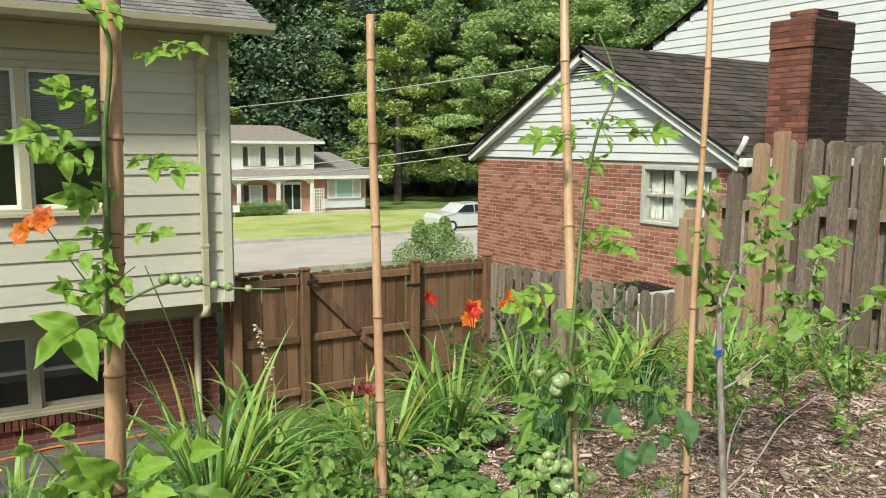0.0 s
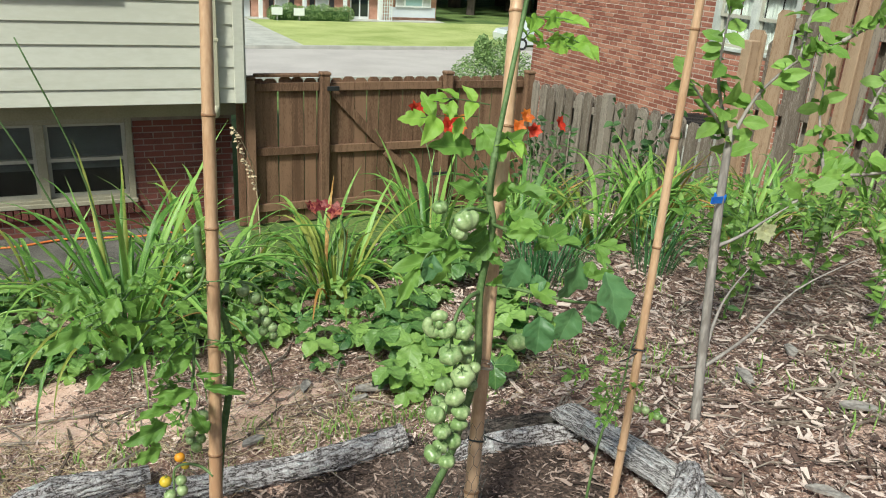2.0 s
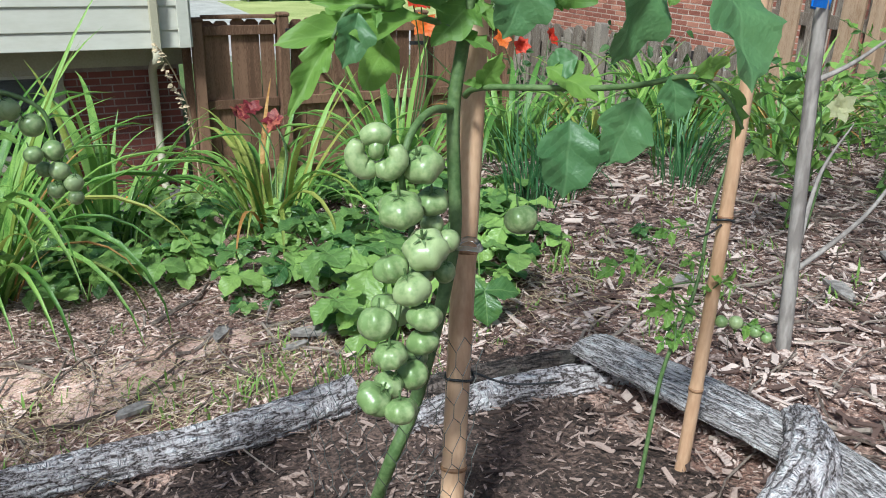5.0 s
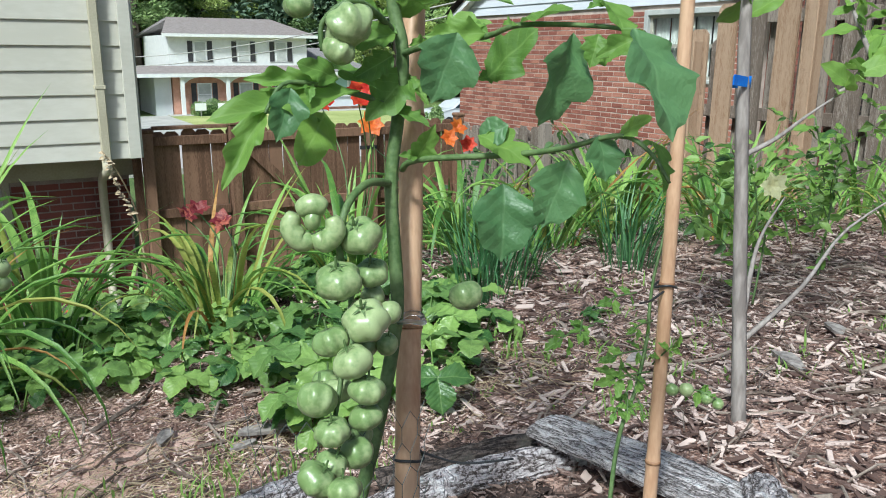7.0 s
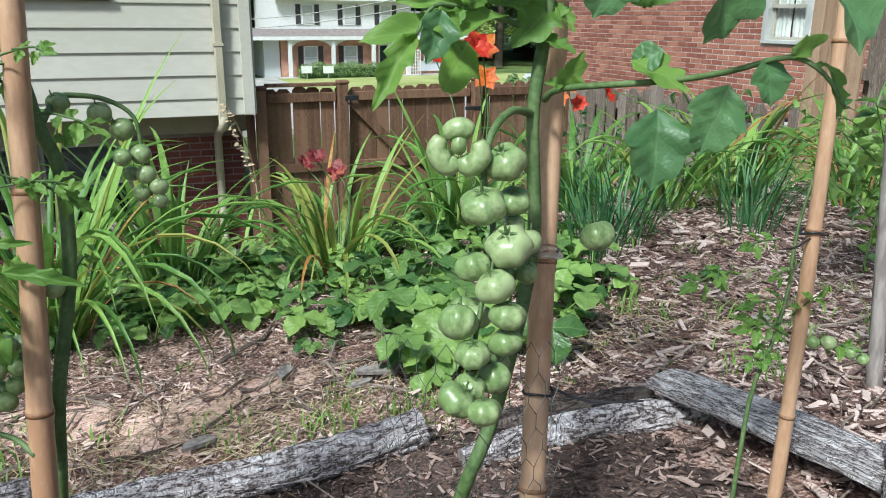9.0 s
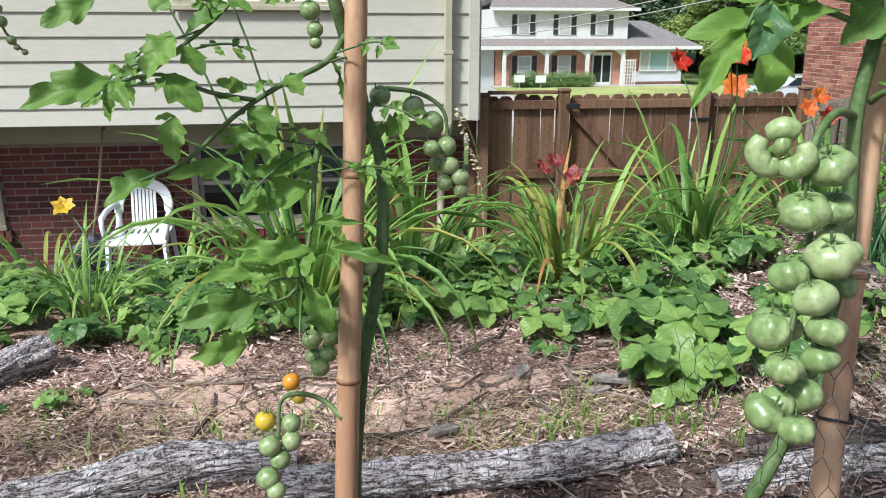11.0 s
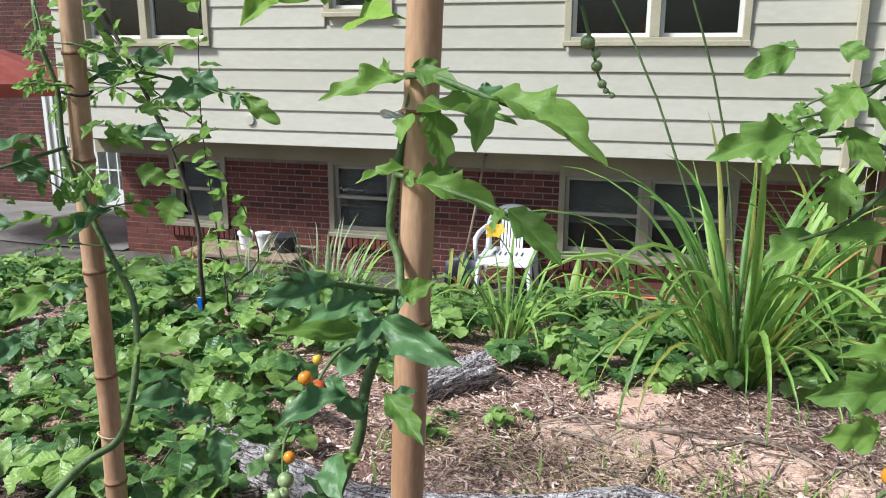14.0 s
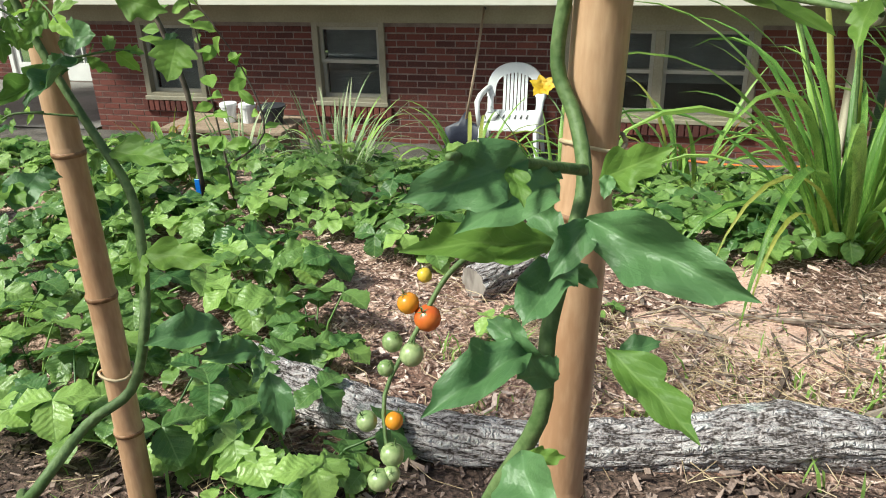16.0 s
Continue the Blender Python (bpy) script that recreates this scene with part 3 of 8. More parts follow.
W1, W2, W0 = (-0.41, 1.34, -0.99, -0.09), (-3.0, -2.22, -0.92, -0.08), (-5.05, -4.3, -0.92, -0.08)
wall_brick = brick_wall("wall_brick", -5.75, 2.38, -1.42, -0.105, [W0, W1, W2], M_BRICK, M_MORTAR, "dark red brick basement wall", 240, (-2.0, -0.6))
wall_brick.location = (0, BY, 0)
tagged(Geo().box(2.18, 2.38, BY + 0.205, 16.8, -1.5, 0.085).box(-5.75, -5.55, BY + 0.205, 16.8, -1.5, 0.085).out("wall_basement_side", M_BRICK), "brick side wall of the basement", "wall", kind="structure")
tagged(Geo().box(-5.5, 2.1, 9.3, 16.7, -1.6, -1.5).out("floor_basement", M_DARK), "dark basement floor", "floor", kind="structure")


def window(name, x0, x1, z0, z1, y, leaves, label, frame_mat, blind=True, sill=True):
    """Double-hung window: casing, sashes with upper and lower panes, blind and a near-black board painted as the unlit
    room behind.
    """
    w = empty(name, (x0, y, z0), label, "window", kind="structure")
    W, H = x1 - x0, z1 - z0
    c = 0.065
    for nm, a in (("casing", (0, c, 0, H)), ("casing", (W - c, W, 0, H)), ("casing", (c, W - c, H - c, H)), ("casing", (c, W - c, 0, c * 0.7))):
        box_part(nm, w, frame_mat, a[0], a[1], -0.035, 0.11, a[2], a[3], 0.004)
    if sill:
        box_part("sill", w, frame_mat, -0.012, W + 0.012, -0.056, -0.036, -0.035, 0.012, 0.005)
    wl = (W - 2 * c - (leaves - 1) * 0.09) / leaves
    for i in range(leaves):
        a = c + i * (wl + 0.09)
        if i:
            box_part("mullion", w, frame_mat, a - 0.09, a, -0.03, 0.11, c * 0.7, H - c, 0.004)
        zb, zt, zm = c * 0.7, H - c, H * 0.5
        for up, (s0, s1, yy) in (("upper_sash", (zm - 0.02, zt, 0.02)), ("lower_sash", (zb, zm + 0.02, 0.052))):
            s = Geo()
            f = 0.036
            s.box(a, a + f, yy, yy + 0.03, s0, s1).box(a + wl - f, a + wl, yy, yy + 0.03, s0, s1)
            s.box(a + f, a + wl - f, yy, yy + 0.03, s0, s0 + f).box(a + f, a + wl - f, yy, yy + 0.03, s1 - f, s1)
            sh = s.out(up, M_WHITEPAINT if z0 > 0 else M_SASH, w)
            box_part("pane", sh, M_PANE, a + f, a + wl - f, yy + 0.012, yy + 0.016, s0 + f, s1 - f).visible_shadow = False
        if blind:
            bl = Geo()
            z = H - c - 0.02
            low = H * blind
            while z > low:
                bl.box(a + 0.03, a + wl - 0.03, -0.012, 0.012, -0.0015, 0.0015, pose(0, 0.136, z, 58, 0, 0))
                z -= 0.024
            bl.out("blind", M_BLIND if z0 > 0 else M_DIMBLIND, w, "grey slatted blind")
    # Flat board whose black colour stands in for the room's darkness.
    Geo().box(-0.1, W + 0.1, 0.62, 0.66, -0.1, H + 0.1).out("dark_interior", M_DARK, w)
    return w


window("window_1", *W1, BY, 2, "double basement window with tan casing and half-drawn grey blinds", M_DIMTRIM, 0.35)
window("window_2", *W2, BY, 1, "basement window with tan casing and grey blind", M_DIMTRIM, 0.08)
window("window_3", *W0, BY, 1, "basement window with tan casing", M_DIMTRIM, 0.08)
for i, u in enumerate(UW):
    window("window_%d" % (4 + i), u[0], u[1], u[2], u[3], SY - 0.01, 2 if i < 2 else 1, "upper window with tan casing, white sashes and blinds", M_TRIM, 0.45)
for u in (W0, W1, W2):
    g = Geo()
    x = u[0] - 0.05
    while x < u[1] + 0.02:
        g.cbox(x, x + 0.058, BY - 0.05, BY + 0.05, u[2] - 0.155, u[2] - 0.038, 0.004, None)
        x += 0.068
    tagged(g.out("brick_sill", M_BRICK), "row of upright red bricks under the basement window", "window sill", kind="structure")

# recessed rear wall with glazed door
wr = brick_wall("wall_recess", -13.0, -5.76, -1.5, 2.6, [(-9.45, -7.75, -1.42, 0.68)], M_BRICK, M_MORTAR, "dark red brick wall beside the patio door", 0, (-9, 0), 6)
wr.location = (0, 11.9, 0)
door = empty("door_1", (-9.45, 11.9, -1.42), "white double patio door with small glass panes", "door", kind="structure")
Geo().box(0, 0.07, -0.04, 0.1, 0, 2.1).box(1.63, 1.7, -0.04, 0.1, 0, 2.1).box(0.07, 1.63, -0.04, 0.1, 2.03, 2.1).out("door_frame", M_WHITEPAINT, door)
for a in (0.08, 0.86):
    lf = Geo().box(a, a + 0.1, 0.0, 0.045, 0.01, 2.02).box(a + 0.66, a + 0.76, 0, 0.045, 0.01, 2.02).box(a + 0.1, a + 0.66, 0, 0.045, 0.01, 0.28).box(a + 0.1, a + 0.66, 0, 0.045, 1.9, 2.02)
    for i in (1, 2):
        lf.box(a + 0.1 + 0.187 * i - 0.012, a + 0.1 + 0.187 * i + 0.012, 0.005, 0.04, 0.28, 1.9)
    for i in range(1, 5):
        lf.box(a + 0.1, a + 0.66, 0.007, 0.038, 0.28 + 0.324 * i - 0.012, 0.28 + 0.324 * i + 0.012)
    leaf = lf.out("door_leaf", M_WHITEPAINT, door)
    box_part("pane", leaf, M_PANE, a + 0.1, a + 0.66, 0.02, 0.024, 0.28, 1.9)
Geo().box(-0.1, 1.8, 0.6, 0.65, -0.1, 2.2).out("dark_interior", M_BLIND, door)


# ---- fences ----
def picket(name, parent, mat, x, y, z0, z1, w, t, seed, dog=0.03, along="x"):
    rnd = random.Random(seed)
    lean = rnd.uniform(-0.006, 0.006)
    g = Geo()
    pr = [(-w / 2, 0), (w / 2, 0), (w / 2, z1 - z0 - dog), (w / 2 - dog, z1 - z0), (-w / 2 + dog, z1 - z0), (-w / 2, z1 - z0 - dog)]
    for d in (-t / 2, t / 2):
        for a, h in pr:
            a += lean * h
            g.v.append(Vector((x + a, y + d, z0 + h)) if along == "x" else Vector((x + d, y + a, z0 + h)))
    g.f += [list(range(6)), list(range(11, 5, -1))] + [[i, i + 6, (i + 1) % 6 + 6, (i + 1) % 6] for i in range(6)]
    return g.out(name, mat, parent)


FY = 8.72
gate_fence = empty("gate_fence", (0, 0, 0), "brown stained board fence with rails between house and side fence", "fence", kind="structure")
rnd = random.Random(4)
FX0, FX1, FTOP, FBOT = 2.55, 6.0, 0.33, -1.33
i = 0
x = FX0
gate = empty("fence_gate", (0, 0, 0), "brown wooden gate with diagonal braces in the fence", "gate")
while x < FX1:
    par = gate if 3.42 < x < 4.80 else gate_fence
    picket("board", par, M_FENCE, x + 0.07, FY + 0.05, FBOT + rnd.uniform(0, 0.02), FTOP + rnd.uniform(-0.012, 0.012), 0.138 + rnd.uniform(-0.004, 0.003), 0.018, i)
    x += 0.1475
    i += 1
for xx, h in ((2.52, 0.36), (3.35, 0.40), (4.86, 0.40), (5.98, 0.40)):
    p = empty("fence_post", (xx, FY - 0.02, FBOT - 0.1), "brown stained square wooden fence post", "fence post", "gate fence posts")
    box_part("shaft", p, M_FENCE, -0.05, 0.05, -0.05, 0.05, 0, h - FBOT + 0.06, 0.006)
    box_part("cap", p, M_FENCE, -0.06, 0.06, -0.06, 0.06, h - FBOT + 0.061, h - FBOT + 0.10, 0.012)
box_part("board", gate_fence, M_FENCE, 2.385, 2.468, FY + 0.041, FY + 0.059, FBOT, FTOP - 0.25, 0.003)
for z in (FTOP - 0.14, -0.52, FBOT + 0.16):
    for a, b, par in ((2.58, 3.29, gate_fence), (3.42, 4.79, gate), (4.92, 5.92, gate_fence)):
        box_part("rail", par, M_FENCE, a, b, FY - 0.005, FY + 0.036, z, z + 0.09, 0.004)
for z in (FTOP,):
    box_part("cap_rail", gate_fence, M_FENCE, 2.58, 3.29, FY - 0.015, FY + 0.075, z + 0.012, z + 0.045, 0.005)
for (xa, za), (xb, zb) in (((3.44, FTOP - 0.14), (4.05, -0.45)), ((4.1, -0.53), (4.78, FBOT + 0.25))):
    d = math.hypot(xb - xa, zb - za)
    g = Geo().box(0, d, -0.03, -0.007, -0.045, 0.045, Matrix.Translation((xa, FY, za)) @ Matrix.Rotation(-math.atan2(zb - za, xb - xa), 4, "Y"))
    g.out("brace", M_FENCE, gate)
for z in (-0.05, -0.95):
    box_part("hinge", gate, M_BLACK, 4.70, 4.90, FY - 0.078, FY - 0.07, z + 0.1, z + 0.14, 0.002)
box_part("latch", gate, M_BLACK, 3.36, 3.50, FY - 0.09, FY - 0.072, 0.20, 0.25, 0.004)

side_fence = empty("side_fence", (0, 0, 0), "weathered grey board fence stepping up the slope", "fence", kind="structure")
rnd = random.Random(9)
y = 8.55
i = 0
while y > -6.0:
    g = ground_z(5.9, y)
    low = y > 5.3
    if low:
        top, mat, wide, step = 0.30 + 0.09 * (8.6 - y) / 3.0, M_FENCE_GREY, 0.135, 0.185
    else:
        top = min(1.17 + (5.3 - y) * 0.85, 1.93 + 0.02 * (4 - y))
        mat, wide, step = (M_FENCE_TAN if (y > 4.3 and i % 5) else M_FENCE_GREY), 0.165, 0.25
    bottom = min(g, top - 1.6) - 0.05
    picket("board", side_fence, mat, 6.0, y, bottom, top + rnd.uniform(-0.035, 0.035), wide, 0.02, i + 50, 0.035, along="y")
    picket("board", side_fence, M_FENCE_GREY, 6.10, y - step / 2, bottom, top + rnd.uniform(-0.05, 0.0), wide, 0.02, i + 350, 0.035, along="y")
    y -= step
    i += 1
for z0, z1, ya, yb in ((0.12, 0.20, 5.3, 8.6), (-0.6, -0.52, 5.3, 8.6)):
    box_part("rail", side_fence, M_FENCE_GREY, 6.012, 6.043, ya, yb, z0, z1, 0.004)
for z in (0.62, 1.30):
    box_part("rail", side_fence, M_FENCE_GREY, 6.012, 6.043, -6, 5.25 if z < 1 else 4.9, z, z + 0.09, 0.004)
for yy, zt, mat in ((5.22, 1.18, M_FENCE_TAN), (4.22, 2.0, M_FENCE_TAN), (2.0, 2.05, M_FENCE_GREY), (-0.4, 2.1, M_FENCE_GREY), (7.0, 0.42, M_FENCE_GREY)):
    p = empty("fence_post", (5.93, yy, -0.9), "weathered square wooden post of the side fence", "fence post", "side fence posts")
    box_part("shaft", p, mat, -0.05, 0.05, -0.05, 0.05, 0, zt + 0.9, 0.006)

# ---- neighbouring house ----
NX = 8.5
nb = brick_wall("neighbour_wall", 0, 6.05, -2.6, 1.66, [(4.38, 5.72, 0.74, 1.60)], M_NBRICK, M_NMORTAR, "orange red brick gable wall of the neighbouring house", 200, (4.9, 0.7), 8)
nb.matrix_world = pose(NX, 12.73, 0, 0, 0, -90)
ng = empty("neighbour_gable", label="white siding gable of the neighbouring house with vent", category="wall", kind="structure")
ng.matrix_world = pose(NX, 12.73, 1.66, 0, 0, -90)
PK, GH = 3.1, 1.75
n = 14
for i in range(n):
    z0, z1 = i * GH / n, (i + 1) * GH / n
    a0 = 0.02 + PK * max(0, z0 - 0.12) / (GH - 0.12) * 0.98
    a1 = 0.02 + PK * max(0, z1 - 0.12) / (GH - 0.12) * 0.98
    g = Geo()
    b0, b1 = 6.05 - a0 * (6.05 - PK) / PK, 6.05 - a1 * (6.05 - PK) / PK
    g.v += [Vector(p) for p in ((a0, -0.03, z0 - 0.006), (b0, -0.03, z0 - 0.006), (b1, -0.012, z1), (a1, -0.012, z1), (a0, 0.0, z0 - 0.006), (b0, 0, z0 - 0.006), (b1, 0.0, z1), (a1, 0, z1))]
    g.f += [[0, 1, 2, 3], [4, 7, 6, 5], [0, 4, 5, 1], [3, 2, 6, 7], [0, 3, 7, 4], [1, 5, 6, 2]]
    g.out("siding_board", M_WHITE, ng)
for s in (-1, 1):
    e0, e1 = (PK, GH - 0.04), ((-0.16 if s < 0 else 6.21), 0.02)
    d = Vector((e1[0] - e0[0], 0, e1[1] - e0[1]))
    a = math.atan2(-d.z, d.x)
    Geo().box(0, d.length, -0.16, -0.031, 0.0 if s < 0 else -0.13, 0.13 if s < 0 else 0.0, Matrix.Translation((e0[0], 0, e0[1])) @ Matrix.Rotation(a, 4, "Y")).out("rake_board", M_WHITEPAINT, ng)
v = Geo().quad((PK - 0.42, -0.045, GH - 0.42), (PK + 0.42, -0.045, GH - 0.42), (PK, -0.045, GH - 0.14)).out("vent", M_BLACK, ng, "dark triangular louvred vent")
for i in range(6):
    w = 0.40 * (1 - i / 6.5)
    box_part("louvre", v, M_WHITEPAINT, PK - w, PK + w, -0.065, -0.047, GH - 0.42 + 0.042 * i, GH - 0.402 + 0.042 * i)
roof("neighbour_roof", ((NX - 0.2, 6.45, 1.70), (NX + 9, 6.45, 1.70), (NX + 9, 9.63, 3.44), (NX - 0.2, 9.63, 3.44)), 20, M_SHINGLE, "dark brown shingled roof of the neighbouring house", 0.3, 0.014, seed=11)
roof("neighbour_roof_north", ((NX + 9, 12.95, 1.70), (NX - 0.2, 12.95, 1.70), (NX - 0.2, 9.63, 3.44), (NX + 9, 9.63, 3.44)), 20, M_SHINGLE, "dark brown shingled north slope of the neighbouring roof", 0.5, 0.014, seed=12)
tagged(Geo().box(NX + 0.205, NX + 9, 6.69, 6.89, -2, 1.69).box(NX + 0.205, NX + 9, 12.53, 12.73, -2.6, 1.69).out("neighbour_wall_side", M_NBRICK), "brick side walls of the neighbouring house", "wall", kind="structure")
nw = window("neighbour_window", 0, 1.34, 0, 0.86, 0, 2, "white double window with pale curtains in the brick wall", M_BLIND, False, False)
nw.matrix_world = pose(NX, 8.35, 0.74, 0, 0, -90)
M_CURTAIN = material("pale_curtain", (0.60, 0.60, 0.56), (0.76, 0.76, 0.72), 6, 0.9, 0.3, 40, 0.4, (8, 8, 0.5), through_light=0.3)
for a in (0.08, 0.335, 0.73, 0.985):
    cu = Geo()
    for k in range(12):
        x0, x1 = a + 0.02 * k, a + 0.02 * (k + 1)
        w0, w1 = 0.11 + 0.014 * math.sin(k * 1.9), 0.11 + 0.014 * math.sin(k * 1.9 + 1.9)
        cu.quad((x0, w0, 0.05), (x1, w1, 0.05), (x1, w1, 0.80), (x0, w0, 0.80))
    cu.out("curtain", M_CURTAIN, nw, "pale pleated curtain")
gd = empty("neighbour_downspout", (NX - 0.1, 6.62, 0.0), "white metal downspout and gutter end on the brick house", "downspout")
Geo().tube([(-0.06, -0.16, 2.0), (-0.06, -0.12, 1.9), (-0.02, 0.03, 1.72), (0.02, 0.05, 1.6), (0.02, 0.05, -1.0)], 0.035, 8).out("pipe", M_WHITEPAINT, gd, smooth=True)
box_part("gutter", gd, M_WHITEPAINT, -0.2, 8.0, -0.28, -0.17, 1.62, 1.73, 0.01)

ch = empty("chimney", (8.75, 5.95, 0), "tall red brick chimney with nearly black south face and corbelled top", "chimney")


def brick_ring(parent, x0, x1, y0, y1, z0, z1, seed):
    rnd = random.Random(seed)
    Geo().box(x0 + 0.005, x1 - 0.005, y0 + 0.005, y1 - 0.005, z0, z1).out("mortar", M_CMORTAR, parent)
    r, z = 0, z0
    west, south = Geo(), Geo()
    while z < z1 - 0.05:
        k = max(2, round((y1 - y0) / 0.2))
        for j in range(k + 1):
            a, b = y0 + (j - 0.5 * (r % 2)) * (y1 - y0) / k, y0 + (j + 1 - 0.5 * (r % 2)) * (y1 - y0) / k - 0.01
            a, b = max(a, y0), min(b, y1)
            if b - a > 0.03:
                west.box(x0 + rnd.uniform(-0.002, 0.002), x0 + 0.06, a, b, z, z + 0.055)
        k = max(2, round((x1 - x0) / 0.2))
        for j in range(k + 1):
            a, b = x0 + 0.062 + (j - 0.5 * (r % 2)) * (x1 - x0) / k, x0 + 0.062 + (j + 1 - 0.5 * (r % 2)) * (x1 - x0) / k - 0.01
            a, b = max(a, x0 + 0.062), min(b, x1)
            if b - a > 0.03:
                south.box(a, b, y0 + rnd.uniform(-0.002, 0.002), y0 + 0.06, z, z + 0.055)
        z += 0.0677
        r += 1
    # Bricks are dark red on the west face, nearly black on the south.
    for g, mat, nm in ((west, M_CBRICK, "bricks"), (south, M_BLACKBRICK, "sooty_bricks")):
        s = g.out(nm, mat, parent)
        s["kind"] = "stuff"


brick_ring(ch, 0, 0.86, 0, 0.56, -1.6, 3.08, 3)
brick_ring(ch, -0.012, 0.872, -0.012, 0.572, 3.085, 3.43, 4)
brick_ring(ch, 0.22, 0.70, 0.12, 0.46, 3.435, 3.56, 5)
# large white house behind
big = siding_wall("far_gable_wall", 13.0, 7.6, 0.19, M_WHITE, [], "white siding wall of the large house behind", "wall")
for o in list(big.children):
    z = o.data.vertices[0].co.z
    k = max(0.0, z - 4.4) / 3.2
    for vv in o.data.vertices:
        vv.co.x = 6.5 + (vv.co.x - 6.5) * max(0.02, 1 - k)
big.matrix_world = pose(15.0, 17.6, -1.6, 0, 0, -90)
roof("far_gable_roof", ((14.93, 18.0, 2.7), (24, 18.0, 2.7), (24, 11.1, 6.15), (14.93, 11.1, 6.15)), 20, M_SHINGLE, "dark shingled roof of the large white house", 0.6, 0.014, seed=21)
roof("far_gable_roof_south", ((24, 4.2, 2.7), (14.93, 4.2, 2.7), (14.93, 11.1, 6.15), (24, 11.1, 6.15)), 20, M_SHINGLE, "dark shingled south roof of the large white house", 0.6, 0.014, seed=22)
tagged(Geo().box(15.1, 24, 4.65, 4.8, -1.6, 2.9).box(15.1, 24, 17.4, 17.55, -1.6, 2.9).box(23.9, 24.05, 4.81, 17.39, -1.6, 2.9).out("far_gable_side", M_WHITE), "white side walls of the large house", "wall", kind="structure")


# ---- bamboo stakes ----
def bamboo(base, top, r0, r1, nodes, label, seed):
    """A tapered cane with ringed nodes from base to top."""
    base, top = Vector(base), Vector(top)
    rnd = random.Random(seed)
    s = empty("bamboo_stake", base, label, "stake", "bamboo stakes")
    d = top - base
    L = d.length
    ts = sorted(nodes)
    pts, rad = [], []
    n = 40
    marks = sorted({i / n for i in range(n + 1)} | {max(0, min(1, t + e)) for t in ts for e in (-0.006, -0.003, 0, 0.003, 0.006)})
    for t in marks:
        r = r0 + (r1 - r0) * t
        near = min([abs(t - u) * L for u in ts] + [9])
        r *= 1 + 0.10 * math.exp(-(near / 0.008) ** 2) - 0.03 * math.exp(-((near - 0.02) / 0.012) ** 2)
        w = Vector((noise.noise(Vector((t * 3, seed, 0))), noise.noise(Vector((seed, t * 3, 5))), 0)) * 0.008
        pts.append(d * t + w)
        rad.append(r)
    Geo().tube(pts, rad, 14).out("cane", M_BAMBOO, s, smooth=True)
    for t in ts:
        r = r0 + (r1 - r0) * t
        w = Vector((noise.noise(Vector((t * 3, seed, 0))), noise.noise(Vector((seed, t * 3, 5))), 0)) * 0.008
        u = d.normalized()
        Geo().tube([d * t + w - u * 0.0035, d * t + w + u * 0.0035], r * 1.11, 14).out("node_ring", M_NODE, s, smooth=True)
    return s


def on_line(p0, p1, z):
    """The point at height z of the line through p0 (at 0 m) and p1 (at 1 m)."""
    return (p0[0] + (p1[0] - p0[0]) * z, p0[1] + (p1[1] - p0[1]) * z, z)


STAKES = {
    "s1": ((-0.406, 2.186), (-0.414, 2.21), 0.021, 0.019, -0.02, 1.75),
    "s2": ((0.257, 2.056), (0.293, 2.064), 0.027, 0.024, 0.0, 2.6),
    "s3": ((0.976, 1.842), (1.021, 1.986), 0.0165, 0.0125, 0.0, 2.25),
    "a": ((1.593, 1.72), (1.738, 1.963), 0.0195, 0.0165, 0.05, 2.6),
    "b": ((2.094, 1.762), (2.154, 1.814), 0.0125, 0.010, 0.1, 2.55),
}
for k, (p0, p1, r0, r1, zb, zt) in STAKES.items():
    bamboo(on_line(p0, p1, zb), on_line(p0, p1, zt), r0, r1, [0.12, 0.25, 0.37, 0.49, 0.60, 0.72, 0.83, 0.94], "tan bamboo garden stake with dark ringed nodes", len(k) + ord(k[-1]))


# ---- plants: materials and leaf shapes ----
M_TOMLEAF = leaf_material("tomato_leaf", (0.11, 0.225, 0.045), (0.285, 0.460, 0.090), (0.34, 0.50, 0.15), 0.48, 0.4, 0.6, 0.45, 6, 0.14, 0.35)
# Blue-green copy of tomato_leaf; the shade on inner leaves is put into its colour.
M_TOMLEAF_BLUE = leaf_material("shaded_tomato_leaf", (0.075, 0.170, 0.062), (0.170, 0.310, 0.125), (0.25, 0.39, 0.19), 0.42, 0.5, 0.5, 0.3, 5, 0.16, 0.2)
M_STEM = material("green_stem", (0.065, 0.12, 0.032), (0.135, 0.20, 0.072), 20, 0.6, 0.25, 120)
M_GREENTOM = material("green_tomato", (0.175, 0.260, 0.092), (0.345, 0.415, 0.200), 22, 0.33, 0.10, 140, 0.35, vary=0.35)
M_REDTOM = material("orange_red_tomato", (0.50, 0.07, 0.02), (0.62, 0.16, 0.03), 14, 0.25, 0.03, 60, 0.2)
M_ORTOM = material("orange_tomato", (0.62, 0.22, 0.015), (0.70, 0.30, 0.03), 14, 0.25, 0.03, 60, 0.2, vary=0.3)
M_YELTOM = material("yellow_tomato", (0.55, 0.38, 0.03), (0.66, 0.47, 0.06), 14, 0.25, 0.03, 60, 0.2, vary=0.3)
M_STRAWB = leaf_material("strawberry_leaf", (0.065, 0.155, 0.045), (0.345, 0.515, 0.13), (0.38, 0.53, 0.20), 0.33, 0.5, 1.0, 0.36, 7, 0.18, 0.3)
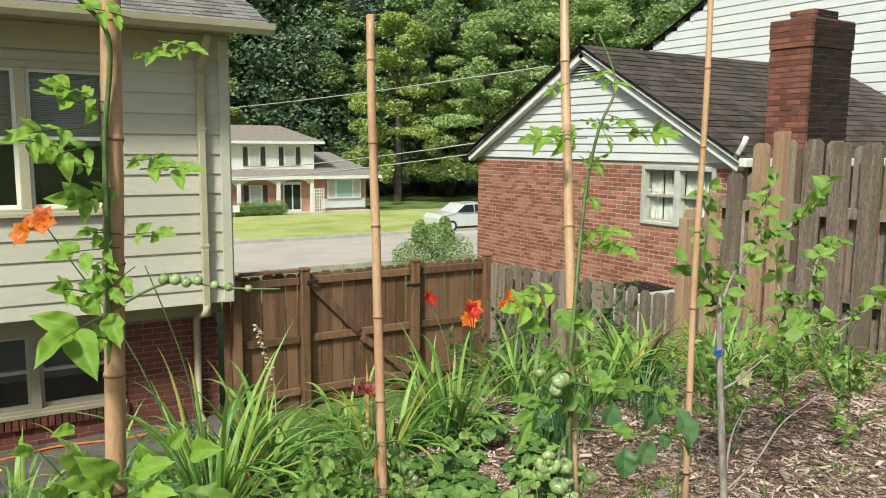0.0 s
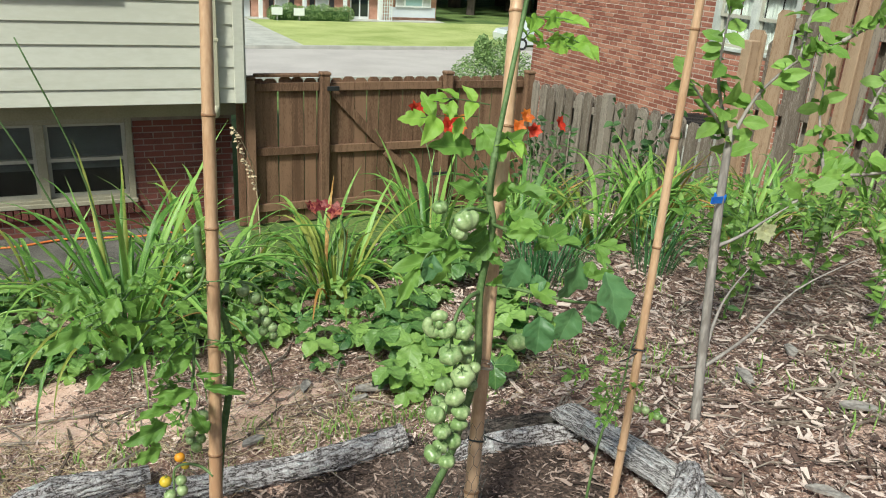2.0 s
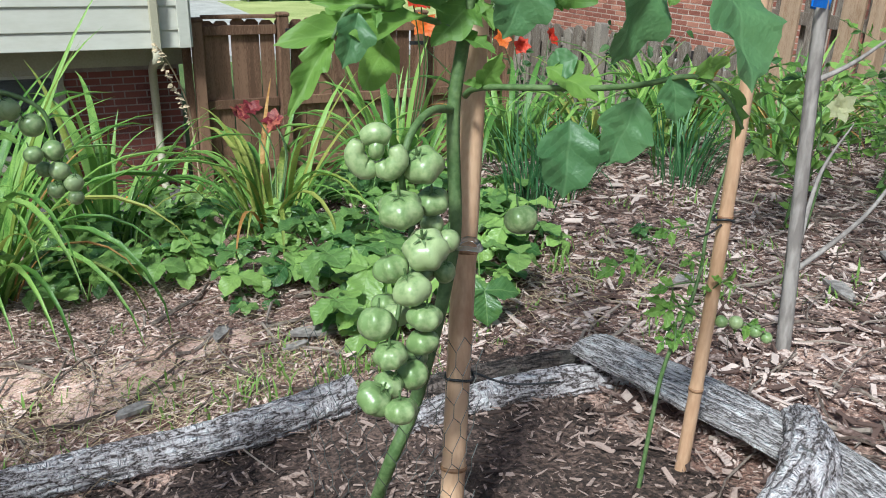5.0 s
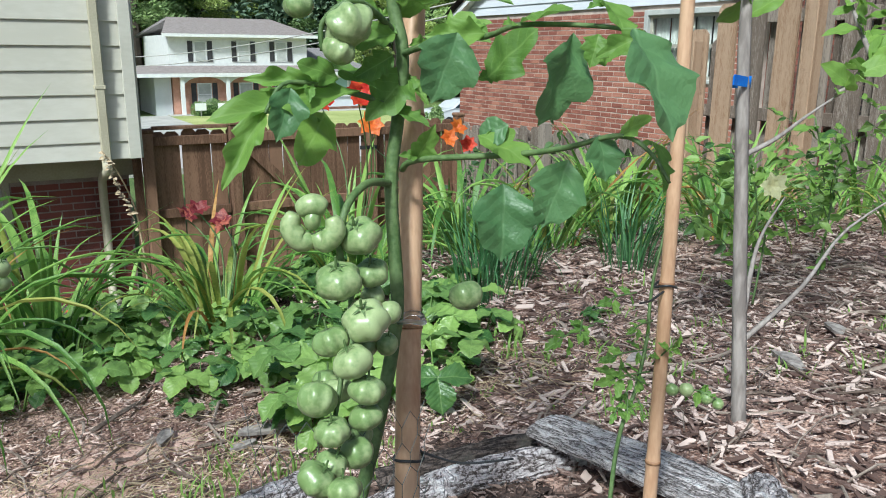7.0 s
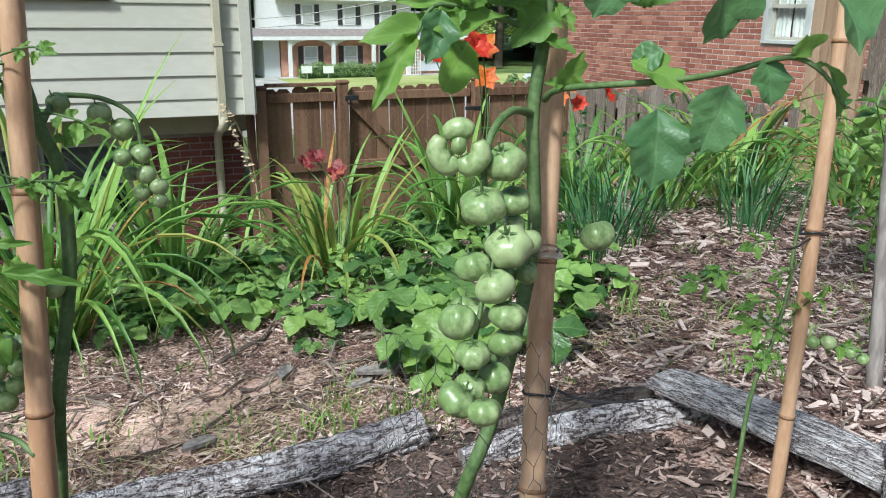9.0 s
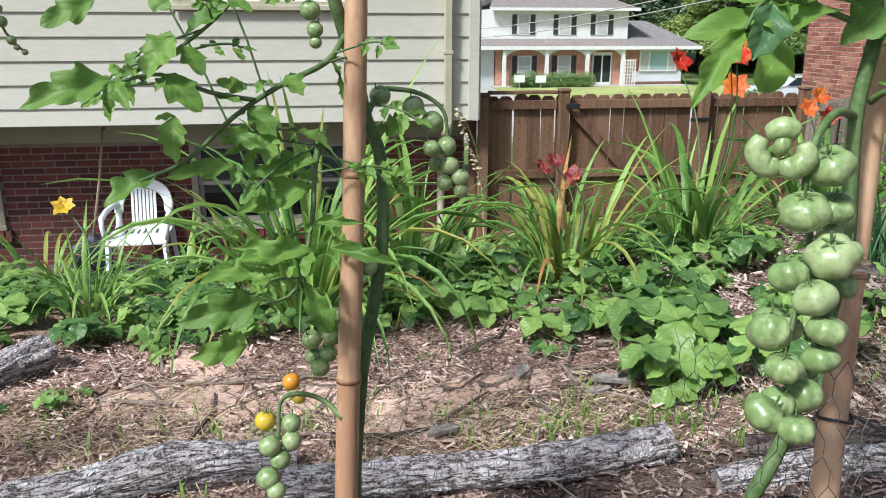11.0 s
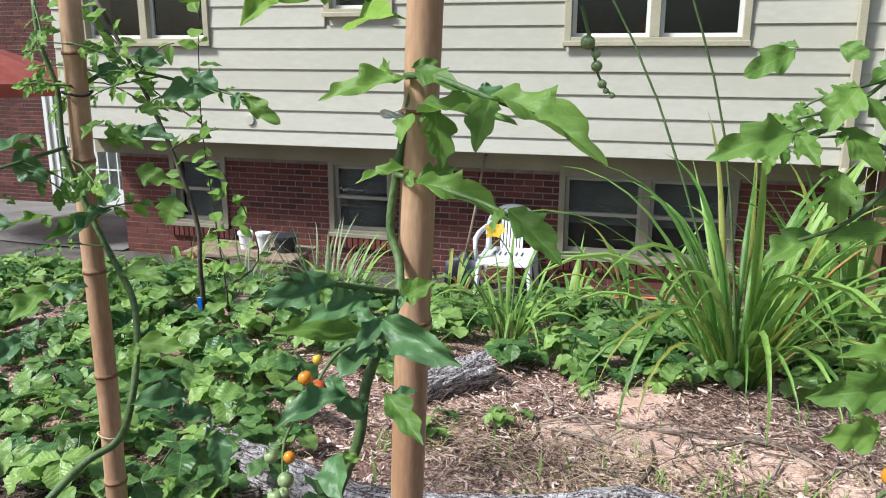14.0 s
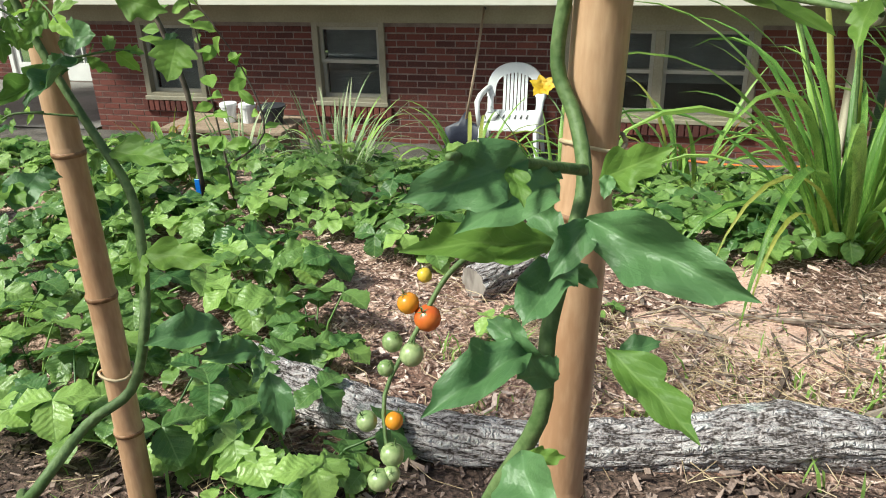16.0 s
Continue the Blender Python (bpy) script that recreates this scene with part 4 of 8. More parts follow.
M_LILY = material("daylily_blade", (0.11, 0.235, 0.042), (0.30, 0.475, 0.105), 5, 0.36, 0.2, 60, 0.4, (6, 6, 1), vary=0.7, through_light=0.33, spec=0.5)
M_LILY_PALE = material("yellowing_blade", (0.20, 0.27, 0.04), (0.38, 0.40, 0.09), 5, 0.55, 0.2, 60, 0.4, vary=0.5, through_light=0.35)
M_LILY_DRY = material("dry_orange_blade", (0.40, 0.19, 0.05), (0.58, 0.36, 0.13), 6, 0.7, 0.2, 60, 0.4, vary=0.4, through_light=0.3)
M_CHIVE = material("chive_blade", (0.045, 0.13, 0.045), (0.09, 0.21, 0.075), 9, 0.5, 0.1, 60, vary=0.5, through_light=0.2)
M_VARIEG = material("variegated_blade", (0.16, 0.26, 0.10), (0.50, 0.54, 0.34), 3, 0.5, 0.1, 40, 0.7, (30, 30, 1), vary=0.4, through_light=0.3)
M_LIGHTLEAF = leaf_material("light_green_leaf", (0.155, 0.285, 0.050), (0.35, 0.53, 0.12), (0.36, 0.52, 0.16), 0.5, 0.35, 0.7, 0.4, 6, 0.12, 0.3)
M_YOUNGLEAF = leaf_material("young_tomato_leaf", (0.19, 0.35, 0.045), (0.38, 0.58, 0.10), (0.44, 0.60, 0.17), 0.5, 0.35, 0.6, 0.45, 6, 0.12, 0.3)
M_DARKLEAF = material("dark_green_leaf", (0.026, 0.072, 0.017), (0.072, 0.150, 0.036), 12, 0.5, 0.3, 60, vary=0.6, island=0.5, through_light=0.25)
M_TREELEAF = material("tree_leaf", (0.20, 0.30, 0.11), (0.46, 0.59, 0.25), 0.25, 0.6, 0.0, 4, 0.5, vary=0.3, island=0.6, through_light=0.35)
M_TREEBRIGHT = material("bright_tree_leaf", (0.26, 0.34, 0.09), (0.52, 0.61, 0.21), 0.25, 0.6, 0.0, 4, 0.5, island=0.6, through_light=0.35)
M_TREEDARK = material("conifer_leaf", (0.095, 0.155, 0.095), (0.235, 0.325, 0.185), 0.25, 0.65, 0.0, 4, 0.5, island=0.6, through_light=0.15)
M_REDPETAL = material("scarlet_petal", (0.55, 0.022, 0.012), (0.68, 0.07, 0.025), 12, 0.5, 0.1, vary=0.4, through_light=0.35)
M_ORPETAL = material("orange_petal", (0.62, 0.11, 0.015), (0.74, 0.23, 0.03), 12, 0.5, 0.1, vary=0.4, through_light=0.35)
M_YELPETAL = material("yellow_petal", (0.70, 0.42, 0.015), (0.80, 0.56, 0.05), 12, 0.5, 0.1, vary=0.2, through_light=0.35)
M_PALEPETAL = material("pale_yellow_petal", (0.68, 0.66, 0.34), (0.78, 0.76, 0.48), 12, 0.5, 0.1, through_light=0.35)
M_MAROON = material("maroon_petal", (0.17, 0.016, 0.026), (0.46, 0.13, 0.085), 14, 0.5, 0.1, vary=0.7, through_light=0.3)
M_TRUNK = material("grey_sapling_bark", (0.20, 0.17, 0.155), (0.34, 0.30, 0.275), 14, 0.85, 0.4, 60, 0.5, (1, 1, 0.3))
M_TREEBARK = material("brown_tree_bark", (0.05, 0.038, 0.03), (0.13, 0.10, 0.08), 3, 0.9, 0.6, 30)
M_BLUE = material("blue_tape", (0.01, 0.12, 0.55), (0.02, 0.18, 0.68), 12, 0.35, 0.1)
M_CLIP = glass_material("clear_plastic", (0.9, 0.92, 0.93), 0.3)


def leaf_mesh(name, mat, n=8, lobes=0, tooth=0.0, belly=0.4, fold=0.25, droop=0.25, wave=0.05, seed=1, deep=0.34, puff=0.0):
    """A leaf of length 1 along +y and full width 1, folded along its midrib, drooping at the tip, with lobed or toothed margin."""
    rnd = random.Random(seed)
    cols = (-1, -0.66, -0.33, 0, 0.33, 0.66, 1)
    v, f, uv = [], [], []
    off = {-1: rnd.uniform(0, 0.45), 1: rnd.uniform(0, 0.45), 0: 0.0}
    for i in range(n + 1):
        t = i / n
        p = 0.30 + 0.2 * belly
        w0 = 0.5 * (math.sin(math.pi / 2 * t / p) ** 0.95 if t < p else 1 - ((t - p) / (1 - p)) ** (1.5 + belly))
        z = -droop * t * t
        for k in cols:
            w, push = w0, 0.0
            if lobes and k:
                ph = (lobes * t + off[1 if k > 0 else -1]) % 1.0
                lift = (ph / 0.72) ** 0.8 if ph < 0.72 else (1 - ph) / 0.28
                w *= 1 - deep + deep * lift
                push = 0.06 * lift * k * k
            if tooth and i % 2:
                w *= 1 - tooth
            if i in (0, n):
                w, push = 0.004, 0.0
            ak = abs(k)
            x = w * k
            ripple = wave * math.sin(t * 13 + k * 2.5 + seed) * w * (0.6 + ak) + puff * w * math.sin(6.283 * 7 * (t - 0.85 * abs(x))) * ak
            v.append((x, t + push - (0.03 * ak if 0 < i < n else 0), z + ak * w * fold * (1.25 - 0.5 * ak) + ripple))
            uv.append((x, t))
        if i:
            a = 7 * i
            f += [[a - 7 + j, a - 6 + j, a + 1 + j, a + j] for j in range(6)]
    me = bpy.data.meshes.new(name)
    me.from_pydata(v, [], f)
    me.materials.append(mat)
    me.polygons.foreach_set("use_smooth", [True] * len(f))
    put_uv(me, uv)
    return me


def put_uv(me, uv):
    layer = me.uv_layers.new(name="UVMap")
    flat = [0.0] * (2 * len(me.loops))
    for lp in me.loops:
        flat[2 * lp.index], flat[2 * lp.index + 1] = uv[lp.vertex_index]
    layer.data.foreach_set("uv", flat)


TOM_SHAPES = [leaf_mesh("leaf", M_TOMLEAF, 26, lo, 0.0, 0.6, fo, dr, 0.08, s, 0.36, 0.012) for s, (lo, fo, dr) in enumerate([(3, 0.25, 0.2), (4, 0.35, 0.3), (2.5, 0.15, 0.1), (3.5, 0.45, 0.25)])]
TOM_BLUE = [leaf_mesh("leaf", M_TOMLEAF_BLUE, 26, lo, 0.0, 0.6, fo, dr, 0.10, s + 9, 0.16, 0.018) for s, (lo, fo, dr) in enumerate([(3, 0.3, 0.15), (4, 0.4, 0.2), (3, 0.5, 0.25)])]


def put_leaf(parent, mesh, base, tip, width, roll=0.0, name="leaf"):
    """Sets a leaf from base to tip (world places)."""
    base, tip = Vector(base), Vector(tip)
    d = tip - base
    L = d.length
    y = d.normalized()
    up = Vector((0.05, -0.95, 0.75))
    x = y.cross(up)
    if x.length < 0.15:
        x = y.cross(Vector((0.3, -1, 0.1)))
    x.normalize()
    z = x.cross(y)
    m = Matrix((x, y, z)).transposed().to_4x4()
    m = Matrix.Translation(base - parent.location) @ m @ Matrix.Rotation(roll, 4, "Y") @ Matrix.Diagonal((L * width, L, L, 1))
    o = new(name, mesh)
    o.parent = parent
    o.matrix_basis = m
    return o


def put_leaves(parent, rows, shapes, rnd, small=1):
    """Leaves by base and tip, each with smaller leaflets beside its stalk."""
    for b, t, w in rows:
        bv, d = Vector(b), Vector(t) - Vector(b)
        side = d.cross(Vector((0.1, -0.6, 1))).normalized()
        for k in range(small):
            s = rnd.choice((-1, 1))
            q = bv + d * rnd.uniform(-0.12, 0.2)
            put_leaf(parent, rnd.choice(shapes), q, q + (d.normalized() * rnd.uniform(0.2, 0.6) + side * s).normalized() * d.length * rnd.uniform(0.35, 0.5), 0.55, rnd.uniform(-0.6, 0.6))
        put_leaf(parent, rnd.choice(shapes), b, t, w * rnd.uniform(1.05, 1.35), rnd.uniform(-0.5, 0.5))


def put_compound(parent, rows, shapes, rnd):
    """Compound leaves: a thin stalk with paired oval leaflets and one at the tip."""
    for b, t, w in rows:
        b, t = Vector(b), Vector(t)
        d = t - b
        side = d.cross(Vector((0.1, -0.8, 0.7))).normalized()
        put_stem(parent, [b - d * 0.12, b.lerp(t, 0.45) + Vector((0, 0, 0.004)), b.lerp(t, 0.72)], 0.0018, 0.0009, "leaf_stalk")
        for u, k in ((0.12, 0.34), (0.48, 0.42)):
            for s in (-1, 1):
                q = b + d * (u + rnd.uniform(-0.06, 0.06))
                o = (d.normalized() * rnd.uniform(0.3, 0.8) + side * s + Vector((0, 0, rnd.uniform(-0.4, 0.3)))).normalized()
                put_leaf(parent, rnd.choice(shapes), q, q + o * d.length * k * rnd.uniform(0.75, 1.1), rnd.uniform(0.5, 0.65), rnd.uniform(-0.7, 0.7))
        put_leaf(parent, rnd.choice(shapes), b.lerp(t, 0.6), t, rnd.uniform(0.5, 0.7), rnd.uniform(-0.5, 0.5))


def put_stem(parent, pts, r0, r1, name="stem", mat=None):
    """A smooth stalk through points."""
    p = [Vector(q) for q in pts]
    fine = []
    for i in range(len(p) - 1):
        a, b, c, d = p[max(i - 1, 0)], p[i], p[i + 1], p[min(i + 2, len(p) - 1)]
        for k in range(4):
            t = k / 4
            fine.append(0.5 * (2 * b + (c - a) * t + (2 * a - 5 * b + 4 * c - d) * t * t + (3 * b - a - 3 * c + d) * t ** 3))
    fine.append(p[-1])
    n = len(fine)
    loc = parent.location
    g = Geo().tube([q - loc for q in fine], [r0 + (r1 - r0) * i / (n - 1) for i in range(n)], 8)
    return g.out(name, mat or M_STEM, parent, smooth=True)


TOMS = {"g": M_GREENTOM, "r": M_GREENTOM, "red": M_REDTOM, "o": M_ORTOM, "y": M_YELTOM}
WORDS = {"red": "ripe orange red tomato", "o": "ripening orange tomato", "y": "yellow ripening tomato"}


def put_fruit(parent, rows, rnd, calyx=True):
    for c, r, kind in rows:
        r *= 1.1
        big = r > 0.017
        turn = Euler((rnd.uniform(-0.6, 0.6), rnd.uniform(-0.6, 0.6), rnd.uniform(0, 6))).to_matrix()
        ribs, rib = (rnd.choice((5, 6, 7)), 0.09 + 0.07 * (kind == "r")) if big else (0, 0)
        sq = rnd.uniform(0.82, 0.95) if big else 1.0
        g = Geo().ball((0, 0, 0), r * 1.03, r * rnd.uniform(0.95, 1.05), r * sq, 28 if big else 12, 12 if big else 8, turn, ribs, rib, 0.25 if big else 0.08)
        o = g.out("tomato", TOMS[kind], parent, WORDS.get(kind, ""), True)
        o.location = Vector(c) - parent.location
        if calyx:
            s = Geo()
            for k in range(5):
                a = k * 1.257
                e = turn @ Vector((math.cos(a) * r * 0.55, math.sin(a) * r * 0.55, r * sq * 0.90))
                u = turn @ Vector((math.cos(a + 0.5) * r * 0.16, math.sin(a + 0.5) * r * 0.16, r * sq * 0.95))
                w2 = turn @ Vector((math.cos(a - 0.5) * r * 0.16, math.sin(a - 0.5) * r * 0.16, r * sq * 0.95))
                s.quad(u, w2, e)
            top = turn @ Vector((0, 0, r * sq * 0.85))
            s.tube([top, top * 1.25, top * 1.5 + Vector((0, 0, r * 0.2))], [r * 0.08, r * 0.07, r * 0.06], 6)
            s.out("calyx", M_STEM, o)


SMALL = [leaf_mesh("leaf", M_LIGHTLEAF, 8, 0, 0.03, 1.0, f * 0.6, d, 0.06, s) for s, (f, d) in enumerate(((0.3, 0.2), (0.5, 0.35), (0.15, 0.1)))]
A_STEM = [(1.543, 1.826, 0.386), (1.583, 1.831, 0.471), (1.626, 1.842, 0.608), (1.649, 1.855, 0.686), (1.660, 1.863, 0.751), (1.665, 1.890, 0.903), (1.681, 1.896, 1.006), (1.688, 1.896, 1.091), (1.680, 1.909, 1.159), (1.683, 1.905, 1.267)]
A_TRUSS = [(1.664, 1.891, 0.907), (1.606, 1.843, 0.919), (1.557, 1.804, 0.896), (1.544, 1.796, 0.840), (1.558, 1.795, 0.785), (1.533, 1.760, 0.724), (1.501, 1.730, 0.636)]
A_LOW = [(1.681, 1.886, 0.927), (1.683, 1.842, 0.946), (1.743, 1.712, 0.964), (1.768, 1.632, 0.980), (1.795, 1.571, 0.999), (1.805, 1.531, 0.984), (1.818, 1.511, 0.951)]
A_UP = [(1.688, 1.896, 1.087), (1.686, 1.817, 1.099), (1.721, 1.737, 1.109), (1.725, 1.673, 1.121), (1.759, 1.583, 1.119), (1.764, 1.510, 1.111)]
A_LEFT = [(1.678, 1.898, 1.014), (1.626, 1.880, 1.030), (1.546, 1.861, 1.048), (1.496, 1.848, 1.050), (1.468, 1.834, 1.017)]
A_TOPTRUSS = [(1.679, 1.900, 1.114), (1.626, 1.859, 1.141), (1.587, 1.843, 1.152), (1.555, 1.858, 1.125), (1.554, 1.859, 1.090)]
A_LEAVES = [((1.734, 1.496, 1.114), (1.743, 1.425, 1.018), 0.72), ((1.730, 1.581, 1.111), (1.700, 1.575, 1.012), 0.62), ((1.613, 1.628, 1.110), (1.582, 1.621, 1.040), 0.75), ((1.706, 1.671, 0.936), (1.689, 1.637, 0.852), 0.8), ((1.770, 1.628, 0.966), (1.731, 1.617, 0.890), 0.75), ((1.785, 1.593, 0.998), (1.785, 1.572, 0.948), 0.85), ((1.744, 1.716, 1.001), (1.711, 1.737, 0.984), 0.8), ((1.607, 1.857, 1.040), (1.403, 1.853, 1.023), 0.3), ((1.475, 1.853, 1.019), (1.405, 1.812, 0.943), 0.34), ((1.505, 1.844, 1.046), (1.480, 1.817, 0.988), 0.6), ((1.763, 1.577, 1.146), (1.757, 1.516, 1.114), 0.6), ((1.670, 1.882, 1.113), (1.592, 1.865, 1.103), 0.45), ((1.667, 1.884, 1.085), (1.608, 1.868, 1.058), 0.6)]
A_LEAVES_b = [((1.750, 1.563, 1.110), (1.733, 1.552, 1.080), 0.8), ((1.821, 1.544, 0.994), (1.822, 1.506, 0.948), 0.4), ((1.711, 1.737, 0.988), (1.750, 1.670, 0.966), 0.6), ((1.761, 1.499, 1.109), (1.716, 1.527, 1.090), 0.5), ((1.576, 1.860, 1.055), (1.517, 1.841, 1.077), 0.5), ((1.546, 1.861, 1.048), (1.458, 1.861, 1.063), 0.35), ((1.686, 1.817, 1.099), (1.714, 1.740, 1.139), 0.5), ((1.725, 1.673, 1.124), (1.738, 1.598, 1.143), 0.5), ((1.721, 1.737, 1.112), (1.647, 1.747, 1.114), 0.5), ((1.795, 1.571, 0.999), (1.806, 1.536, 1.024), 0.6), ((1.679, 1.844, 0.944), (1.686, 1.800, 0.990), 0.5), ((1.661, 1.884, 1.008), (1.700, 1.840, 1.005), 0.5)]
A_TOP = [((1.825, 2.052, 1.891), (1.676, 2.110, 1.871), 0.5), ((1.866, 2.015, 1.949), (1.870, 1.945, 1.845), 0.6), ((1.859, 1.953, 1.966), (1.891, 1.853, 1.928), 0.6), ((1.888, 1.927, 1.910), (1.984, 1.757, 1.905), 0.3), ((1.827, 2.051, 1.824), (1.850, 1.960, 1.769), 0.6), ((1.815, 2.049, 2.091), (1.855, 1.943, 2.113), 0.5), ((1.825, 1.976, 2.068), (1.870, 1.865, 2.063), 0.6), ((1.781, 2.090, 1.901), (1.622, 2.151, 1.880), 0.4), ((1.827, 2.046, 1.727), (1.835, 1.965, 1.645), 0.6), ((1.804, 1.984, 1.577), (1.843, 1.810, 1.583), 0.4), ((1.815, 1.965, 1.520), (1.852, 1.791, 1.520), 0.5), ((1.772, 2.087, 2.072), (1.684, 2.097, 2.031), 0.5)]
A_TOP2 = [((1.905, 2.163, 1.923), (1.765, 2.203, 1.892), 0.35), ((1.917, 2.152, 1.957), (1.961, 2.054, 1.932), 0.5), ((1.967, 2.049, 1.940), (1.989, 1.962, 1.958), 0.5), ((1.981, 1.973, 1.907), (2.111, 1.850, 1.911), 0.25), ((1.907, 2.102, 1.839), (1.912, 2.034, 1.765), 0.5), ((1.915, 2.096, 1.806), (1.935, 2.015, 1.848), 0.5), ((1.838, 2.071, 1.518), (1.818, 1.967, 1.572), 0.6), ((1.893, 2.032, 1.537), (1.929, 1.864, 1.505), 0.35), ((1.671, 2.029, 1.329), (1.479, 2.029, 1.330), 0.4), ((1.701, 2.016, 1.363), (1.539, 2.007, 1.386), 0.4), ((1.736, 1.975, 1.299), (1.724, 1.848, 1.278), 0.6)]
A_HIGH = [(1.714, 1.956, 1.375), (1.801, 2.000, 1.691), (1.833, 1.978, 1.919), (1.900, 1.975, 2.071), (1.875, 2.040, 2.244)]
A_FRUIT = [((1.571, 1.790, 0.862), 0.0232, "g"), ((1.531, 1.771, 0.813), 0.0256, "g"), ((1.590, 1.800, 0.808), 0.0202, "g"), ((1.555, 1.744, 0.765), 0.0256, "g"), ((1.608, 1.784, 0.755), 0.0151, "g"), ((1.514, 1.762, 0.739), 0.0187, "r"), ((1.528, 1.726, 0.722), 0.0218, "g"), ((1.483, 1.735, 0.679), 0.0227, "g"), ((1.541, 1.715, 0.686), 0.0199, "g"), ((1.527, 1.771, 0.667), 0.0179, "g"), ((1.493, 1.713, 0.643), 0.0192, "g"), ((1.541, 1.719, 0.649), 0.0188, "g"), ((1.568, 1.787, 0.714), 0.0181, "g"), ((1.464, 1.696, 0.596), 0.0213, "g"), ((1.489, 1.669, 0.588), 0.0183, "g"), ((1.529, 1.723, 0.601), 0.0207, "g"), ((1.491, 1.713, 0.600), 0.0174, "g"), ((1.594, 1.765, 0.719), 0.0142, "g")]
A_FRUIT_b = [((1.595, 1.809, 0.772), 0.0152, "g"), ((1.543, 1.756, 0.606), 0.0183, "g"), ((1.523, 1.798, 0.670), 0.0183, "g")]
A_MORE = [((1.585, 1.845, 1.122), 0.0269, "r"), ((1.573, 1.851, 1.091), 0.0194, "g"), ((1.535, 1.886, 1.147), 0.0167, "g"), ((1.859, 1.990, 0.683), 0.0254, "g")]
C_STEM = [(0.994, 1.995, 1.110), (0.997, 1.998, 1.057), (1.008, 2.008, 1.015), (1.025, 2.015, 0.951), (1.034, 2.010, 0.903), (1.052, 2.001, 0.848), (1.052, 1.980, 0.752), (1.041, 1.969, 0.676), (1.020, 1.953, 0.575), (1.010, 1.951, 0.482), (1.003, 1.964, 0.347)]
C_BRANCH = [(1.010, 2.006, 1.010), (0.985, 1.966, 0.977), (0.927, 1.938, 0.950), (0.873, 1.913, 0.916), (0.821, 1.882, 0.871), (0.771, 1.860, 0.852)]
C_BRANCH_UP = [(0.900, 1.926, 0.934), (0.850, 1.894, 0.947), (0.801, 1.879, 0.968), (0.765, 1.852, 0.963), (0.751, 1.849, 0.964)]
C_BRANCH_TOP = [(0.780, 1.875, 0.962), (0.820, 1.893, 0.995), (0.858, 1.917, 1.026), (0.904, 1.939, 1.073)]
C_TWIG = [(0.983, 1.963, 0.898), (0.966, 1.936, 0.852), (0.959, 1.922, 0.783), (0.936, 1.898, 0.702), (0.894, 1.883, 0.690)]
C_TRUSS = [(1.036, 2.020, 0.902), (1.055, 2.061, 0.931), (1.076, 2.079, 0.934), (1.116, 2.073, 0.927), (1.147, 2.065, 0.904), (1.153, 2.059, 0.861), (1.159, 2.047, 0.798)]
C_LOWTRUSS = [(0.988, 1.902, 0.514), (0.966, 1.923, 0.531), (0.933, 1.938, 0.538), (0.905, 1.942, 0.525), (0.900, 1.926, 0.474), (0.892, 1.896, 0.424)]
C_LEAVES = [((0.789, 1.874, 0.856), (0.738, 1.830, 0.843), 0.5), ((0.810, 1.887, 0.922), (0.806, 1.860, 0.876), 0.6), ((0.890, 1.925, 0.928), (0.923, 1.903, 0.898), 0.7), ((0.913, 1.923, 0.898), (0.909, 1.898, 0.865), 0.8), ((0.944, 1.943, 0.894), (0.990, 1.930, 0.880), 0.4), ((0.971, 1.937, 0.858), (0.885, 1.904, 0.851), 0.3), ((0.963, 1.932, 0.828), (0.873, 1.886, 0.813), 0.4), ((0.866, 1.911, 0.903), (0.903, 1.890, 0.883), 0.5), ((0.871, 1.905, 0.859), (0.800, 1.866, 0.859), 0.35), ((0.935, 1.939, 0.963), (0.956, 1.918, 0.944), 0.7), ((0.757, 1.851, 0.964), (0.681, 1.799, 0.954), 0.4), ((0.818, 1.893, 1.009), (0.784, 1.856, 0.976), 0.65), ((0.827, 1.894, 0.999), (0.848, 1.875, 0.969), 0.8)]
C_LEAVES_b = [((0.802, 1.879, 0.969), (0.846, 1.862, 0.931), 0.7), ((0.748, 1.850, 1.046), (0.701, 1.818, 1.023), 0.45), ((0.871, 1.918, 1.036), (0.828, 1.894, 1.024), 0.6), ((0.872, 1.918, 1.054), (0.904, 1.900, 1.038), 0.5), ((0.793, 1.889, 1.050), (0.819, 1.873, 1.040), 0.6), ((0.962, 1.912, 0.746), (0.869, 1.884, 0.766), 0.25), ((0.908, 1.895, 0.726), (0.829, 1.862, 0.739), 0.3), ((0.894, 1.884, 0.694), (0.809, 1.831, 0.690), 0.4), ((0.876, 1.864, 0.644), (0.818, 1.826, 0.647), 0.45), ((0.980, 1.922, 0.747), (1.060, 1.873, 0.745), 0.2), ((0.962, 1.922, 0.783), (1.013, 1.890, 0.790), 0.25), ((0.930, 1.900, 0.739), (0.876, 1.873, 0.762), 0.4), ((0.978, 1.896, 0.641), (0.950, 1.889, 0.705), 0.5)]
C_LEAVES_c = [((0.888, 1.917, 0.948), (0.860, 1.896, 0.960), 0.5), ((0.914, 1.929, 0.957), (0.901, 1.908, 0.949), 0.6), ((0.779, 1.866, 0.975), (0.766, 1.853, 0.972), 0.8), ((0.855, 1.904, 0.940), (0.888, 1.896, 0.939), 0.4), ((1.060, 2.004, 0.877), (1.094, 2.034, 0.907), 0.5)]
